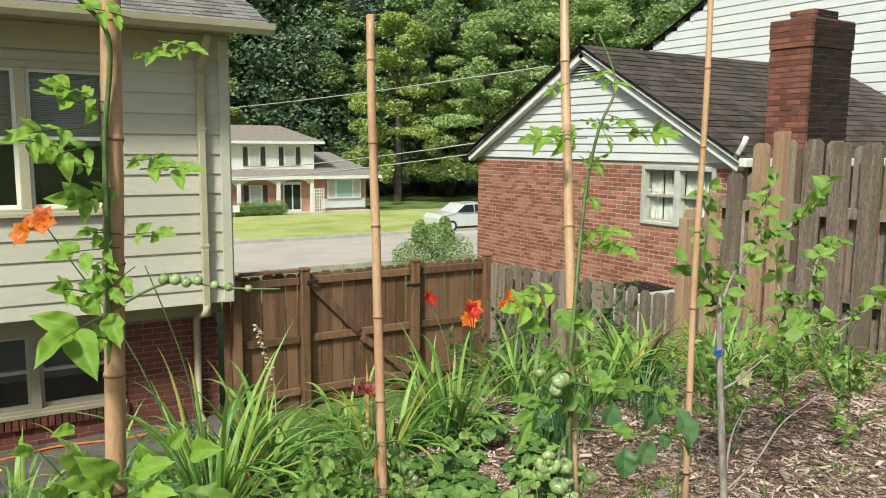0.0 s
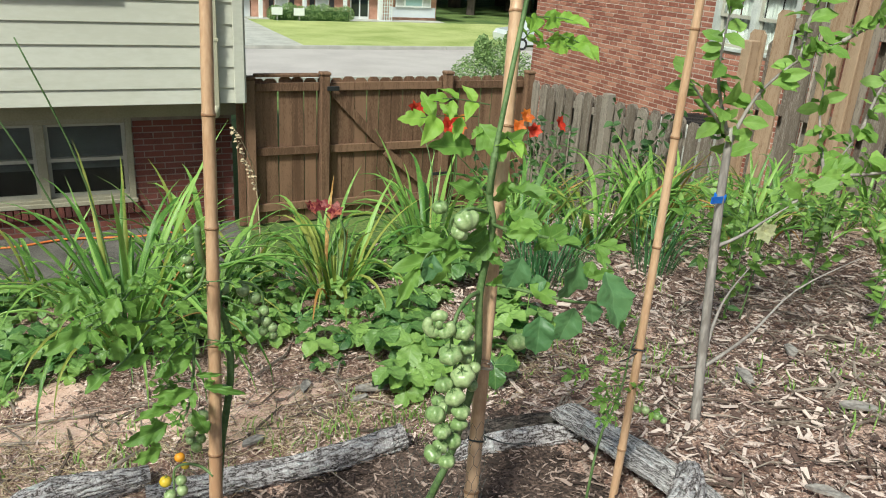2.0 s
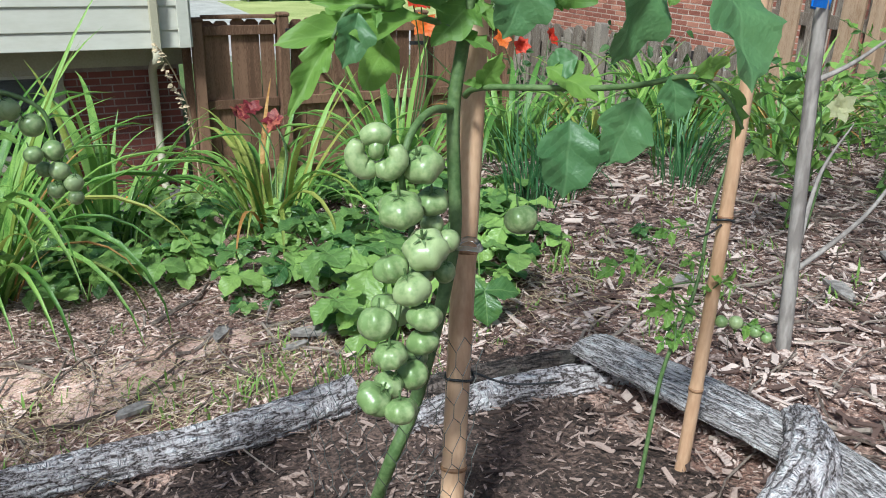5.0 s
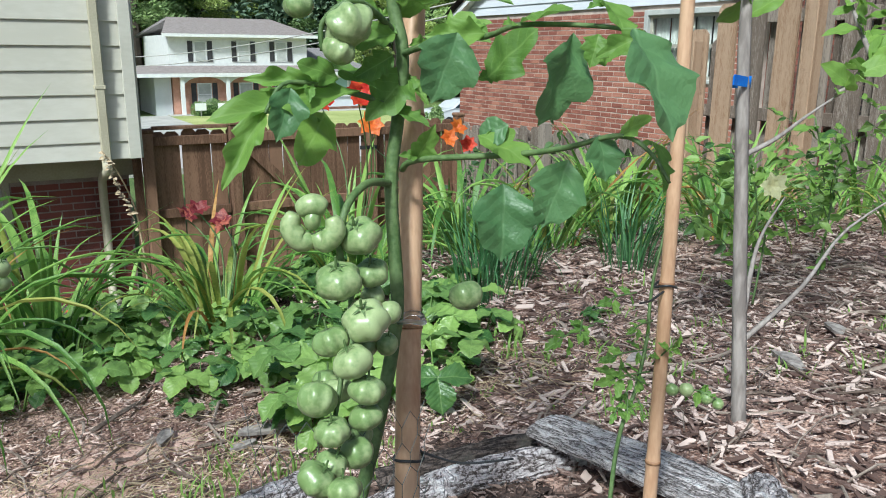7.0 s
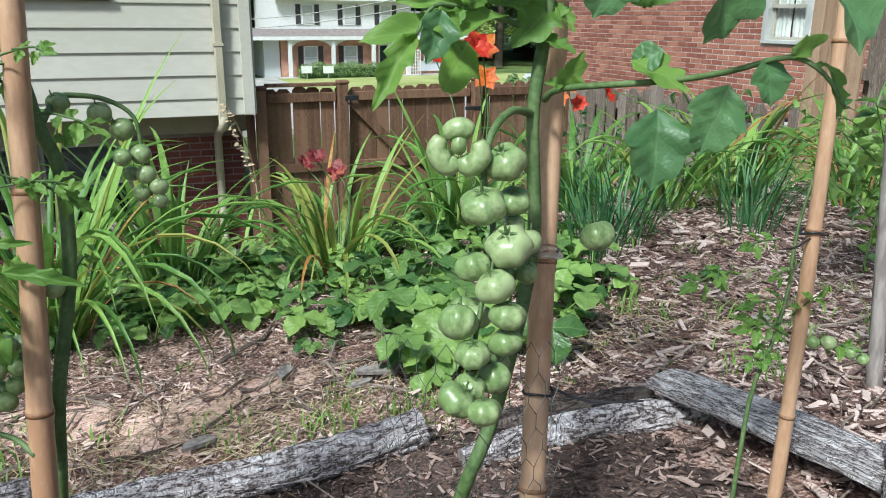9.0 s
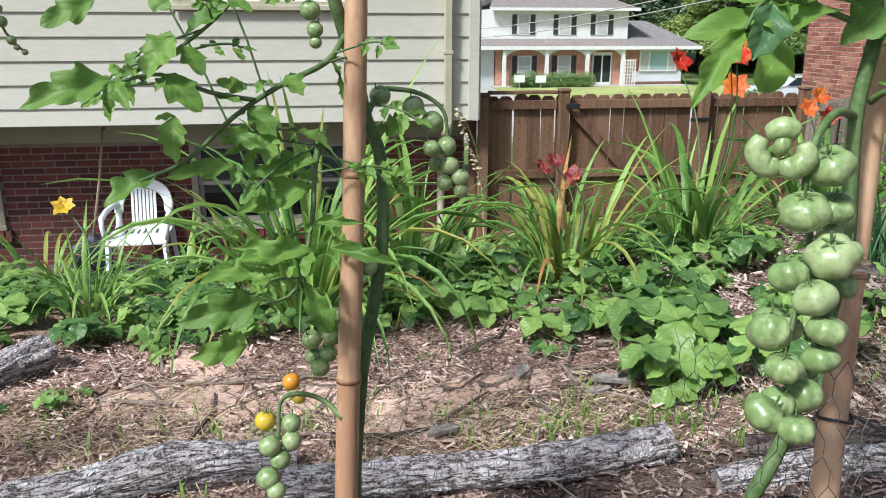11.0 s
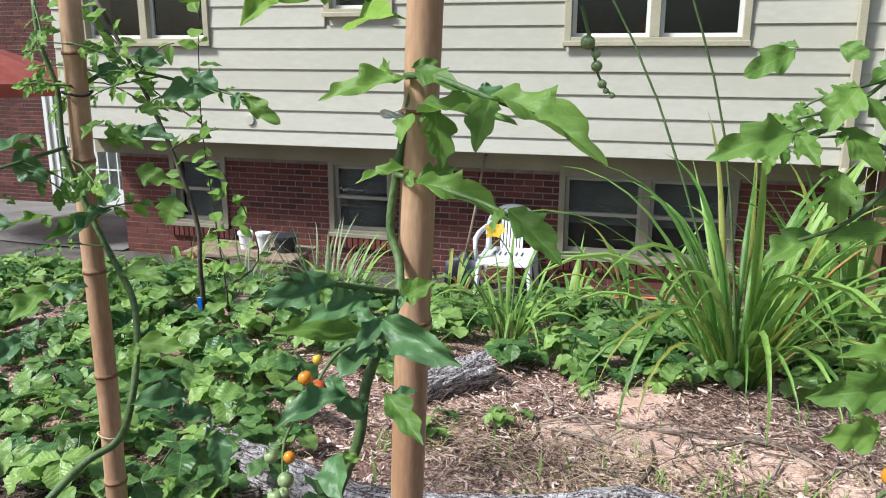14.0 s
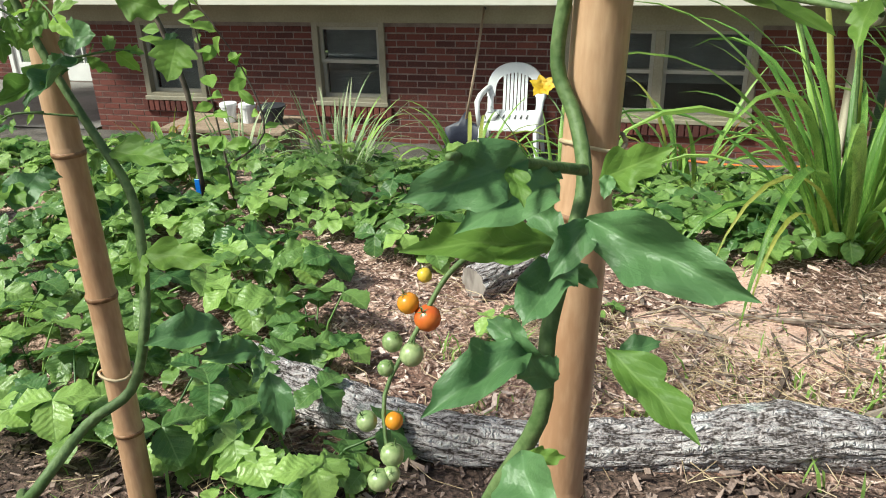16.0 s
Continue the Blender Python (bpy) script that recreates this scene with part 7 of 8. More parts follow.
rc = random.Random(301)
g = Geo()
chips(g, 34000, -0.9, 2.3, 2.2, 3.5, 302, 0.004, 0.036, lambda x, y: not in_row(x, y) and not sandy(x, y))
stuff_object(g, "fine_chips", M_PALECHIP, "pinkish brown fine chips and litter over the sandy bed", "mulch")
g = Geo()
chips(g, 42000, 2.0, 5.0, 1.0, 4.2, 303, 0.007, 0.070, lambda x, y: not in_row(x, y))
chips(g, 4000, 2.2, 5.8, -1.4, 1.2, 304, 0.015, 0.07)
chips(g, 7000, 4.9, 5.9, 1.0, 5.4, 307, 0.012, 0.07)
chips(g, 7000, 2.4, 5.0, 4.2, 5.5, 308, 0.012, 0.07)
stuff_object(g, "wood_chips", M_CHIP, "brown and grey wood chip mulch over the bed", "mulch")
g = Geo()
chips(g, 26000, -0.9, 2.2, 1.2, 2.5, 305, 0.006, 0.045, in_row)
chips(g, 3000, -3.5, 2.2, -1.4, 1.3, 306, 0.01, 0.05)
stuff_object(g, "dark_mulch", M_DARKCHIP, "dark brown mulch of the planting row before the logs", "mulch")
row_x = spread((-3.4, 2.16, 0.07))
row_y = spread((-1.4, 1.0, 0.3), (1.0, 2.46, 0.06))
rv, rf = [], []
for y in row_y:
    for x in row_x:
        edge = min(1.0, max(0.0, (2.46 - y) / 0.08), max(0.0, (2.16 - x) / 0.1))
        yy = y + (0.05 * math.sin(x * 3) if y > 2.2 else 0)
        rv.append((x, yy, ground_z(x, yy) + 0.004 + 0.018 * edge + 0.010 * noise.noise(Vector((x * 14, yy * 14, 3)))))
for j in range(len(row_y) - 1):
    for i in range(len(row_x) - 1):
        a = j * len(row_x) + i
        rf.append([a, a + 1, a + len(row_x) + 1, a + len(row_x)])
tagged(link("planting_row", rv, rf, M_DARKSOIL, smooth=True), "dark moist soil of the tomato planting row", "soil", kind="structure")
g = Geo()
for i in range(1500):
    cx, cy = rc.choice(((0.3, 2.85), (1.35, 2.70), (1.0, 2.68), (0.45, 2.70), (0.6, 2.8), (1.2, 2.75), (0.1, 2.9), (1.6, 2.75), (2.4, 2.6), (-0.3, 2.25)))
    x, y = rc.gauss(cx, 0.2), rc.gauss(cy, 0.13)
    L, t = rc.uniform(0.03, 0.12), rc.uniform(0, 6.28)
    z = ground_z(x, y) + 0.03
    g.tube([(x, y, z), (x + L / 2 * math.cos(t), y + L / 2 * math.sin(t), z + rc.uniform(0, 0.02)), (x + L * math.cos(t + 0.3), y + L * math.sin(t + 0.3), z + rc.uniform(-0.01, 0.015))], 0.0009, 3, False)
stuff_object(g, "straw", M_STRAW, "dry straw and grass stems scattered on mulch", "straw")
g = Geo()
for i in range(470):
    x, y = rc.uniform(2.2, 4.4), rc.uniform(1.3, 2.9)
    if i % 4 == 0:
        x, y = rc.uniform(0.2, 2.0), rc.uniform(2.6, 3.1)
    L, t = rc.uniform(0.10, 0.42), rc.uniform(0, 6.28)
    pts = []
    for j in range(5):
        px, py = x + L * j / 4 * math.cos(t + 0.12 * j), y + L * j / 4 * math.sin(t + 0.12 * j)
        pts.append((px, py, ground_z(px, py) + 0.03 + 0.01 * math.sin(j * 2 + i)))
    r = rc.uniform(0.0012, 0.003) if i % 3 else rc.uniform(0.003, 0.007)
    g.tube(pts, [r, r, r * 0.9, r * 0.8, r * 0.5], 5)
stuff_object(g, "twigs", M_TWIG, "fallen grey twigs lying on wood chips", "twig")
g = Geo()
for i in range(2100):
    cx, cy, s = rc.choice(((3.6, 2.1, 0.3), (4.2, 2.0, 0.4), (2.75, 2.35, 0.2), (3.3, 1.5, 0.3), (1.55, 2.62, 0.12), (1.0, 2.66, 0.2), (0.55, 2.80, 0.2), (1.3, 2.75, 0.18), (0.9, 2.9, 0.35), (0.2, 2.8, 0.2), (2.55, 2.75, 0.2), (2.7, 2.6, 0.25), (3.1, 2.9, 0.3), (2.0, 2.55, 0.15), (3.2, 1.9, 0.35), (-0.3, 2.3, 0.2), (1.75, 2.55, 0.1)))
    if i % 9 == 0:
        tuft = (rc.gauss(cx, s), rc.gauss(cy, s * 0.7), rc.uniform(0.012, 0.05), rc.uniform(0.4, 1.1))
    x, y = rc.gauss(tuft[0], tuft[2]), rc.gauss(tuft[1], tuft[2])
    z = ground_z(x, y) + 0.01
    h, t, w = tuft[3] * rc.uniform(0.015, 0.075), rc.uniform(0, 6.28), rc.uniform(0.0012, 0.0036)
    dx, dy = math.cos(t), math.sin(t)
    b = rc.uniform(0.2, 0.9) * h
    o = len(g.v)
    g.v += [Vector(p) for p in ((x - dy * w, y + dx * w, z), (x + dy * w, y - dx * w, z), (x + dx * b * 0.4 - dy * w, y + dy * b * 0.4 + dx * w, z + h * 0.7), (x + dx * b * 0.4 + dy * w, y + dy * b * 0.4 - dx * w, z + h * 0.7), (x + dx * b, y + dy * b, z + h))]
    g.f += [[o, o + 1, o + 3, o + 2], [o + 2, o + 3, o + 4]]
stuff_object(g, "weeds", M_LIGHTLEAF, "small green weeds and grass sprouting through mulch", "weeds")


def log(name, pts, radii, label, category, mat=None, seed=0, flat=1.0, seg=60, amp=0.16, group=""):
    """A barked log: a tube with ridged, furrowed surface and pale cut ends."""
    p = [Vector(q) for q in pts]
    fine, rad = [], []
    for i in range(len(p) - 1):
        a, b, c, d = p[max(i - 1, 0)], p[i], p[i + 1], p[min(i + 2, len(p) - 1)]
        for k in range(40):
            t = k / 40
            fine.append(0.5 * (2 * b + (c - a) * t + (2 * a - 5 * b + 4 * c - d) * t * t + (3 * b - a - 3 * c + d) * t ** 3))
            rad.append(radii[i] + (radii[i + 1] - radii[i]) * t)
    fine.append(p[-1])
    rad.append(radii[-1])
    base = empty(name, p[0], label, category, group)
    g = Geo()
    g.tube([q - p[0] for q in fine], rad, seg, False)
    n = len(fine)
    lengths = [0.0]
    for i in range(1, n):
        lengths.append(lengths[-1] + (fine[i] - fine[i - 1]).length)
    for i in range(n):
        c = fine[i] - p[0]
        for k in range(seg):
            v = g.v[i * seg + k]
            q = v + p[0]
            a = k / seg * 6.283
            u = lengths[i]
            ridge = abs(noise.noise(Vector((u * 8, math.cos(a) * 2.6 + seed * 3, math.sin(a) * 2.6))))
            lump = noise.noise(Vector((u * 5, math.cos(a) * 0.8 + seed, math.sin(a) * 0.8 + 7)))
            cross = abs(noise.noise(Vector((u * 26, math.cos(a) * 1.7, math.sin(a) * 1.7 + seed))))
            d = (v - c) * (1 + amp * (min(ridge * 3.2, 1.0) - 0.7 + 0.5 * min(cross * 3, 1.0)) + 0.14 * lump)
            d.z *= flat
            g.v[i * seg + k] = c + d
    shell = g.out("bark", mat or M_BARK, base, smooth=True)
    layer = shell.data.uv_layers.new(name="UVMap")
    for face in shell.data.polygons:
        ks = [vi % seg for vi in face.vertices]
        wrap = 0 in ks and seg - 1 in ks
        for li, vi, kk in zip(face.loop_indices, face.vertices, ks):
            layer.data[li].uv = (lengths[vi // seg] + seed, (seg if wrap and kk == 0 else kk) / seg * 6.283 * radii[0])
    for e, s in ((0, 1), (n - 1, -1)):
        ring = [g.v[e * seg + k] for k in range(seg)]
        Geo().quad(*(ring if s < 0 else ring[::-1])).out("cut_end", M_CUT if e else M_TRUNK, base)
    return base


def lay(x, y, r):
    return (x, y, ground_z(x, y) + r * 0.75 + 0.012)


log("log", [lay(-0.46, 2.60, 0.045), lay(-0.27, 2.52, 0.045), lay(0.05, 2.44, 0.04), lay(0.37, 2.49, 0.04), lay(0.62, 2.55, 0.055), lay(0.88, 2.58, 0.04)], [0.050, 0.052, 0.045, 0.044, 0.056, 0.033],
    "long weathered grey log edging the garden bed", "log", seed=1, group="edging logs")
log("log", [lay(0.86, 2.45, 0.05), lay(1.15, 2.44, 0.05), lay(1.42, 2.40, 0.05), lay(1.70, 2.40, 0.05)], [0.038, 0.040, 0.042, 0.044],
    "weathered grey log edging the garden bed", "log", seed=2, group="edging logs")
log("log", [lay(1.72, 2.22, 0.03), lay(1.95, 2.20, 0.034), (2.24, 2.10, 0.225)], [0.026, 0.034, 0.034], "thin grey branch log lying under the bark slab", "log", seed=3, group="edging logs")
log("log", [(2.34, 1.72, 0.30), (2.22, 1.60, 0.33), (2.06, 1.52, 0.30), (1.88, 1.46, 0.27)], [0.034, 0.045, 0.046, 0.05], "grey branch log spotted with lichen", "log", seed=4, group="edging logs")
log("log", [(-0.04, 3.03, 0.072), (0.045, 3.13, 0.080), (0.135, 3.23, 0.086)], [0.044, 0.050, 0.054], "short grey log among strawberry plants", "log", seed=5, group="edging logs")
log("log", [(1.85, 2.34, 0.14), (2.02, 2.28, 0.17), (2.2, 2.22, 0.19)], [0.03, 0.035, 0.035], "dark rotten log beneath the bark slab", "log", M_ROTTEN, seed=6, group="edging logs")
log("bark_slab", [(2.20, 2.18, 0.265), (2.24, 1.85, 0.30), (2.27, 1.55, 0.31), (2.22, 1.33, 0.31)], [0.062, 0.066, 0.064, 0.058], "flat slab of weathered grey wood lying on mulch", "wood slab", M_BOARD, seed=7, flat=0.28, amp=0.09)
for i, (x, y, s) in enumerate(SAND):
    v = [(x, y, ground_z(x, y) + 0.020)]
    for r in (0.45, 0.75, 1.0):
        for k in range(28):
            a = k * 6.283 / 28
            rr = s * r * (1 + 0.7 * noise.noise(Vector((math.cos(a) * 1.5, math.sin(a) * 1.5, i + 2.0))))
            px, py = x + rr * math.cos(a), y + rr * 0.6 * math.sin(a)
            v.append((px, py, ground_z(px, py) + (0.020 if r < 0.9 else 0.004) + 0.004 * noise.noise(Vector((px * 30, py * 30, 0)))))
    f = [[0, 1 + k, 1 + (k + 1) % 28] for k in range(28)]
    for j in (0, 1):
        f += [[1 + 28 * j + k, 1 + 28 * (j + 1) + k, 1 + 28 * (j + 1) + (k + 1) % 28, 1 + 28 * j + (k + 1) % 28] for k in range(28)]
    tagged(link("sand_patch", v, f, M_SAND, smooth=True), "pale pinkish sandy patch of bare ground", "sand", "sand patches", "stuff")


def bark_piece(x, y, size, turn, seed):
    """A curled flake of bark with a broken outline."""
    r = random.Random(seed)
    k = 11
    ring_pts = []
    for i in range(k):
        a = 6.283 * i / k
        q = r.uniform(0.75, 1.1)
        ring_pts.append((size * q * math.cos(a), size * 0.36 * q * math.sin(a)))
    z0 = ground_z(x, y) + 0.034
    v = [(px, py, 0.006 + 0.8 * py * py / size) for px, py in ring_pts] + [(px * 0.96, py * 0.94, 0.8 * py * py / size - 0.004) for px, py in ring_pts]
    f = [list(range(k)), list(range(2 * k - 1, k - 1, -1))] + [[i, i + k, (i + 1) % k + k, (i + 1) % k] for i in range(k)]
    o = tagged(link("bark_flake", v, f, M_TRUNK), "loose flake of grey brown bark on the mulch", "bark", "bark flakes")
    o.matrix_world = pose(x, y, z0, r.uniform(-6, 6), r.uniform(-6, 6), turn)


for i, (x, y, size, turn) in enumerate(((1.24, 2.66, 0.055, 25), (1.50, 2.92, 0.05, 60), (1.72, 2.78, 0.07, -20), (1.80, 2.80, 0.05, 35), (1.66, 2.74, 0.045, 10), (2.95, 2.1, 0.07, 70), (3.1, 1.75, 0.08, -35), (2.75, 2.45, 0.06, 15), (3.3, 2.2, 0.07, 50), (2.6, 1.45, 0.06, -60))):
    bark_piece(x, y, size, turn, 400 + i)


# ---- ties and wire on the stakes ----
def ring(name, at, r, thick, mat, label, tail=None, category="plant tie", group="plant ties"):
    e = empty(name, at, label, category, group)
    pts = [(r * math.cos(a * 0.5236), r * math.sin(a * 0.5236), 0.004 * math.sin(a)) for a in range(13)]
    Geo().tube(pts, thick, 6).out("loop", mat, e, smooth=True)
    if tail:
        put_stem(e, [Vector(at) + Vector((r, 0, 0)), Vector(at).lerp(Vector(tail), 0.5) + Vector((0, 0, -0.01)), tail], thick, thick * 0.8, "tail", mat)
    return e


ring("plant_tie", (1.666, 1.842, 0.50), 0.023, 0.0022, M_BLACK, "black rubber tie round bamboo stake", (1.83, 1.80, 0.47))
ring("plant_tie", (2.137, 1.80, 0.71), 0.018, 0.0022, M_BLACK, "black rubber tie round bamboo stake", (2.05, 1.77, 0.70))
ring("plant_tie", (-0.412, 2.205, 0.97), 0.026, 0.0025, M_BLACK, "black rubber tie round bamboo stake")
ring("plant_tie", (0.285, 2.062, 0.72), 0.030, 0.0022, M_STRAW, "tan twine tied round bamboo stake")
ring("plant_tie", (0.268, 2.058, 0.30), 0.030, 0.0022, M_STRAW, "tan twine tied round bamboo stake")
ring("plant_tie", (-0.405, 2.19, 0.30), 0.025, 0.0022, M_STRAW, "tan twine tied round bamboo stake")
ring("plant_clip", (1.675, 1.85, 0.713), 0.020, 0.004, M_CLIP, "clear plastic clip holding the tomato stem", None, "plant clip", "plant clips")
ring("plant_clip", (0.265, 2.03, 0.96), 0.017, 0.004, M_CLIP, "clear plastic clip holding the tomato stem", None, "plant clip", "plant clips")
M_WIRE = material("galvanised_wire", (0.045, 0.05, 0.048), (0.10, 0.105, 0.10), 20, 0.65, 0.0, metal=0.3, spec=0.2)
g = Geo()
for r in range(11):
    for c in range(10):
        a0 = -2.9 + c * 0.185 + (0.0925 if r % 2 else 0)
        z0 = 0.20 + r * 0.04
        q = lambda a, z: Vector((1.57 + 0.15 * math.cos(a), 1.87 + 0.15 * math.sin(a), z + 0.012 * noise.noise(Vector((a * 3, z * 6, 0)))))
        g.tube([q(a0, z0), q(a0, z0 + 0.02)], 0.0006, 3, False)
        g.tube([q(a0, z0 + 0.02), q(a0 + 0.0925, z0 + 0.04)], 0.0006, 3, False)
        g.tube([q(a0, z0 + 0.02), q(a0 - 0.0925, z0 + 0.04)], 0.0006, 3, False)
tagged(g.out("wire_mesh", M_WIRE), "thin hexagonal wire mesh round the tomato plant", "wire mesh")


# ---- things beside the house ----
def monobloc(at, turn):
    """White moulded plastic garden chair."""
    c = empty("plastic_chair", at, "white plastic garden armchair with slatted back", "chair")
    c.rotation_euler = (0, 0, turn)
    W, D, S = 0.27, 0.25, 0.40
    seat = Geo()
    top = []
    for yy, zz in ((-D - 0.01, S - 0.035), (-D + 0.015, S + 0.008), (-D + 0.08, S + 0.014), (0.0, S + 0.0), (D - 0.06, S + 0.006), (D, S + 0.03)):
        top.append((yy, zz))
    for side, off in ((0, 0.0), (1, -0.014)):
        for yy, zz in top:
            for x in (-W, -W + 0.03, 0.0, W - 0.03, W):
                seat.v.append(Vector((x, yy, zz + off + (0.012 if abs(x) == W else 0.0))))
    for r in range(5):
        for q in range(4):
            a = r * 5 + q
            seat.f += [[a, a + 1, a + 6, a + 5], [30 + a + 5, 30 + a + 6, 30 + a + 1, 30 + a]]
    edge = [0, 1, 2, 3, 4, 9, 14, 19, 24, 29, 28, 27, 26, 25, 20, 15, 10, 5]
    seat.f += [[edge[k - 1], edge[k - 1] + 30, edge[k] + 30, edge[k]] for k in range(len(edge))]
    seat.out("seat", M_PLASTIC, c)
    # Black strips laid on the closed seat paint the shade inside its slots.
    for k in range(6):
        x = -0.14 + k * 0.056
        box_part("seat_slot", c, M_BLACK, x - 0.006, x + 0.006, -0.02, 0.13, S + 0.0085, S + 0.0105)
    lean = lambda z: D - 0.035 + 0.28 * (z - S)
    back = Geo()
    n = 16
    outer, inner = [], []
    for k in range(n + 1):
        a = math.pi * k / n
        cx, sz = -math.cos(a), math.sin(a) ** 0.62
        outer.append((0.275 * cx, S + 0.16 + 0.31 * sz))
        inner.append((0.195 * cx, S + 0.16 + 0.215 * sz))
    for off in (0.0, 0.024):
        back.v += [Vector((x, lean(z) + off - 0.22 * x * x, z)) for x, z in outer] + [Vector((x, lean(z) + off - 0.22 * x * x, z)) for x, z in inner]
    w = 2 * (n + 1)
    for k in range(n):
        i0, i1, j0, j1 = k, k + 1, n + 1 + k, n + 2 + k
        back.f += [[i0, j0, j1, i1], [w + i0, w + i1, w + j1, w + j0], [i0, i1, w + i1, w + i0], [j0, w + j0, w + j1, j1]]
    back.f += [[0, w, w + n + 1, n + 1], [n, 2 * n + 1, w + 2 * n + 1, w + n]]
    rest = back.out("backrest", M_PLASTIC, c)
    for s in (-1, 1):
        Geo().tube([(s * 0.235, lean(S) - 0.02, S + 0.01), (s * 0.238, lean(S + 0.1), S + 0.10), (s * 0.236, lean(S + 0.19), S + 0.19)], [0.034, 0.030, 0.034], 8).out("upright", M_PLASTIC, rest, smooth=True)
    for i in range(7):
        x = -0.105 + i * 0.035
        m = Matrix.Translation((x, lean(S) + 0.008 - 0.22 * x * x, S)) @ Matrix.Rotation(-math.atan(0.28), 4, "X")
        Geo().box(-0.0125, 0.0125, -0.007, 0.007, 0, 0.40 - 1.2 * x * x, m).out("slat", M_PLASTIC, rest)
    for s in (-1, 1):
        arm = Geo().tube([(s * 0.27, -D + 0.02, S - 0.02), (s * 0.29, -D + 0.02, S + 0.13), (s * 0.295, -D + 0.05, S + 0.20), (s * 0.295, 0.0, S + 0.225), (s * 0.27, D - 0.02, S + 0.24), (s * 0.245, D + 0.03, S + 0.25)], [0.024, 0.022, 0.026, 0.028, 0.026, 0.02], 8)
        arm.out("armrest", M_PLASTIC, c, smooth=True)
    for sx in (-1, 1):
        for sy in (-1, 1):
            leg = Geo().tube([(sx * 0.25, sy * (D - 0.03), S + 0.005), (sx * 0.262, sy * (D + 0.0), 0.2), (sx * 0.28, sy * (D + 0.03), 0.0)], [0.034, 0.028, 0.02], 6)
            leg.out("leg", M_PLASTIC, c)
    return c


monobloc((-0.85, 8.56, ground_z(-0.85, 8.56) + 0.025), radians(2))
M_NAVY = material("navy_plastic", (0.015, 0.018, 0.035), (0.03, 0.035, 0.06), 6, 0.5, 0.1)
M_HANDLE = material("pale_wood_handle", (0.30, 0.22, 0.15), (0.42, 0.32, 0.23), 6, 0.7, 0.2, 60, 0.5, (8, 8, 1))
shv = empty("snow_shovel", (-1.33, 8.62, -1.32), "dark plastic shovel with wooden handle leaning on brick", "shovel")
Geo().tube([(0.02, 0.02, 0.36), (0.10, 0.16, 0.9), (0.16, 0.26, 1.40)], 0.013, 8).out("handle", M_HANDLE, shv, smooth=True)
Geo().tube([(0.16, 0.26, 1.36), (0.165, 0.265, 1.44)], 0.017, 8).out("grip", M_BLACK, shv, smooth=True)
bl = Geo()
for i in range(7):
    x = -0.19 + i * 0.0633
    for z, yy in ((0.0, -0.06), (0.25, 0.0), (0.40 - 0.25 * abs(i - 3) / 3 * 0.6, 0.035)):
        bl.v.append(Vector((x * (1 if z < 0.3 else 0.55), yy + 0.05 * (1 - (abs(i - 3) / 3) ** 2), z + 0.02)))
for i in range(6):
    for j in range(2):
        a = i * 3 + j
        bl.f.append([a, a + 3, a + 4, a + 1])
blade = bl.out("blade", M_NAVY, shv, smooth=True)
md = blade.modifiers.new("thick", "SOLIDIFY")
md.thickness = 0.006
M_ORANGE = material("orange_hose", (0.60, 0.14, 0.03), (0.70, 0.22, 0.05), 8, 0.5, 0.1)
hs = empty("garden_hose", (-0.4, 8.75, -1.33), "orange garden hose along the brick wall", "hose")
put_stem(hs, [(-0.45, 8.8, -1.32), (0.1, 8.72, -1.33), (0.6, 8.8, -1.32), (1.3, 8.72, -1.33), (1.9, 8.8, -1.33)], 0.012, 0.012, "tube", M_ORANGE)
M_PLANK = material("bench_plank", (0.22, 0.15, 0.10), (0.36, 0.27, 0.20), 4, 0.85, 0.4, 40, 0.6, (1, 8, 8))
pl = empty("low_bench", (-3.3, 7.75, -1.07), "low weathered plank bench holding pots", "bench")
for i in range(4):
    box_part("plank", pl, M_PLANK, -0.6, 0.6, -0.30 + i * 0.15, -0.165 + i * 0.15, 0.20, 0.235, 0.005)
for x in (-0.5, 0.42):
    box_part("leg", pl, M_PLANK, x, x + 0.08, -0.28, 0.28, -0.3, 0.199, 0.005)
M_POT = material("dark_pot", (0.02, 0.022, 0.03), (0.04, 0.042, 0.05), 8, 0.5, 0.1)
for i, (x, mat, r, h, lab) in enumerate(((-3.35, M_PLASTIC, 0.075, 0.17, "white plastic plant pot on the plank bench"), (-3.16, M_PLASTIC, 0.075, 0.17, "white plastic plant pot on the plank bench"), (-2.92, M_POT, 0.12, 0.16, "dark round plant pot on the plank bench"))):
    p = empty("plant_pot", (x, 7.75, pl.location.z + 0.236), lab, "pot", "pots on the bench")
    Geo().tube([(0, 0, 0), (0, 0, h)], [r * 0.75, r], 16).out("body", mat, p, smooth=False)
    Geo().tube([(0, 0, h - 0.025), (0, 0, h + 0.004)], r * 1.08, 16).out("rim", mat, p)
M_RED = material("brick_red_canvas", (0.27, 0.055, 0.045), (0.36, 0.09, 0.07), 6, 0.8, 0.2, 60, through_light=0.15)
um = empty("patio_umbrella", (-8.25, 9.3, -1.45), "faded red canvas patio umbrella by the door", "umbrella")
Geo().tube([(0, 0, 0), (0, 0, 2.75)], 0.022, 10).out("pole", M_WHITEPAINT, um, smooth=True)
cn = Geo()
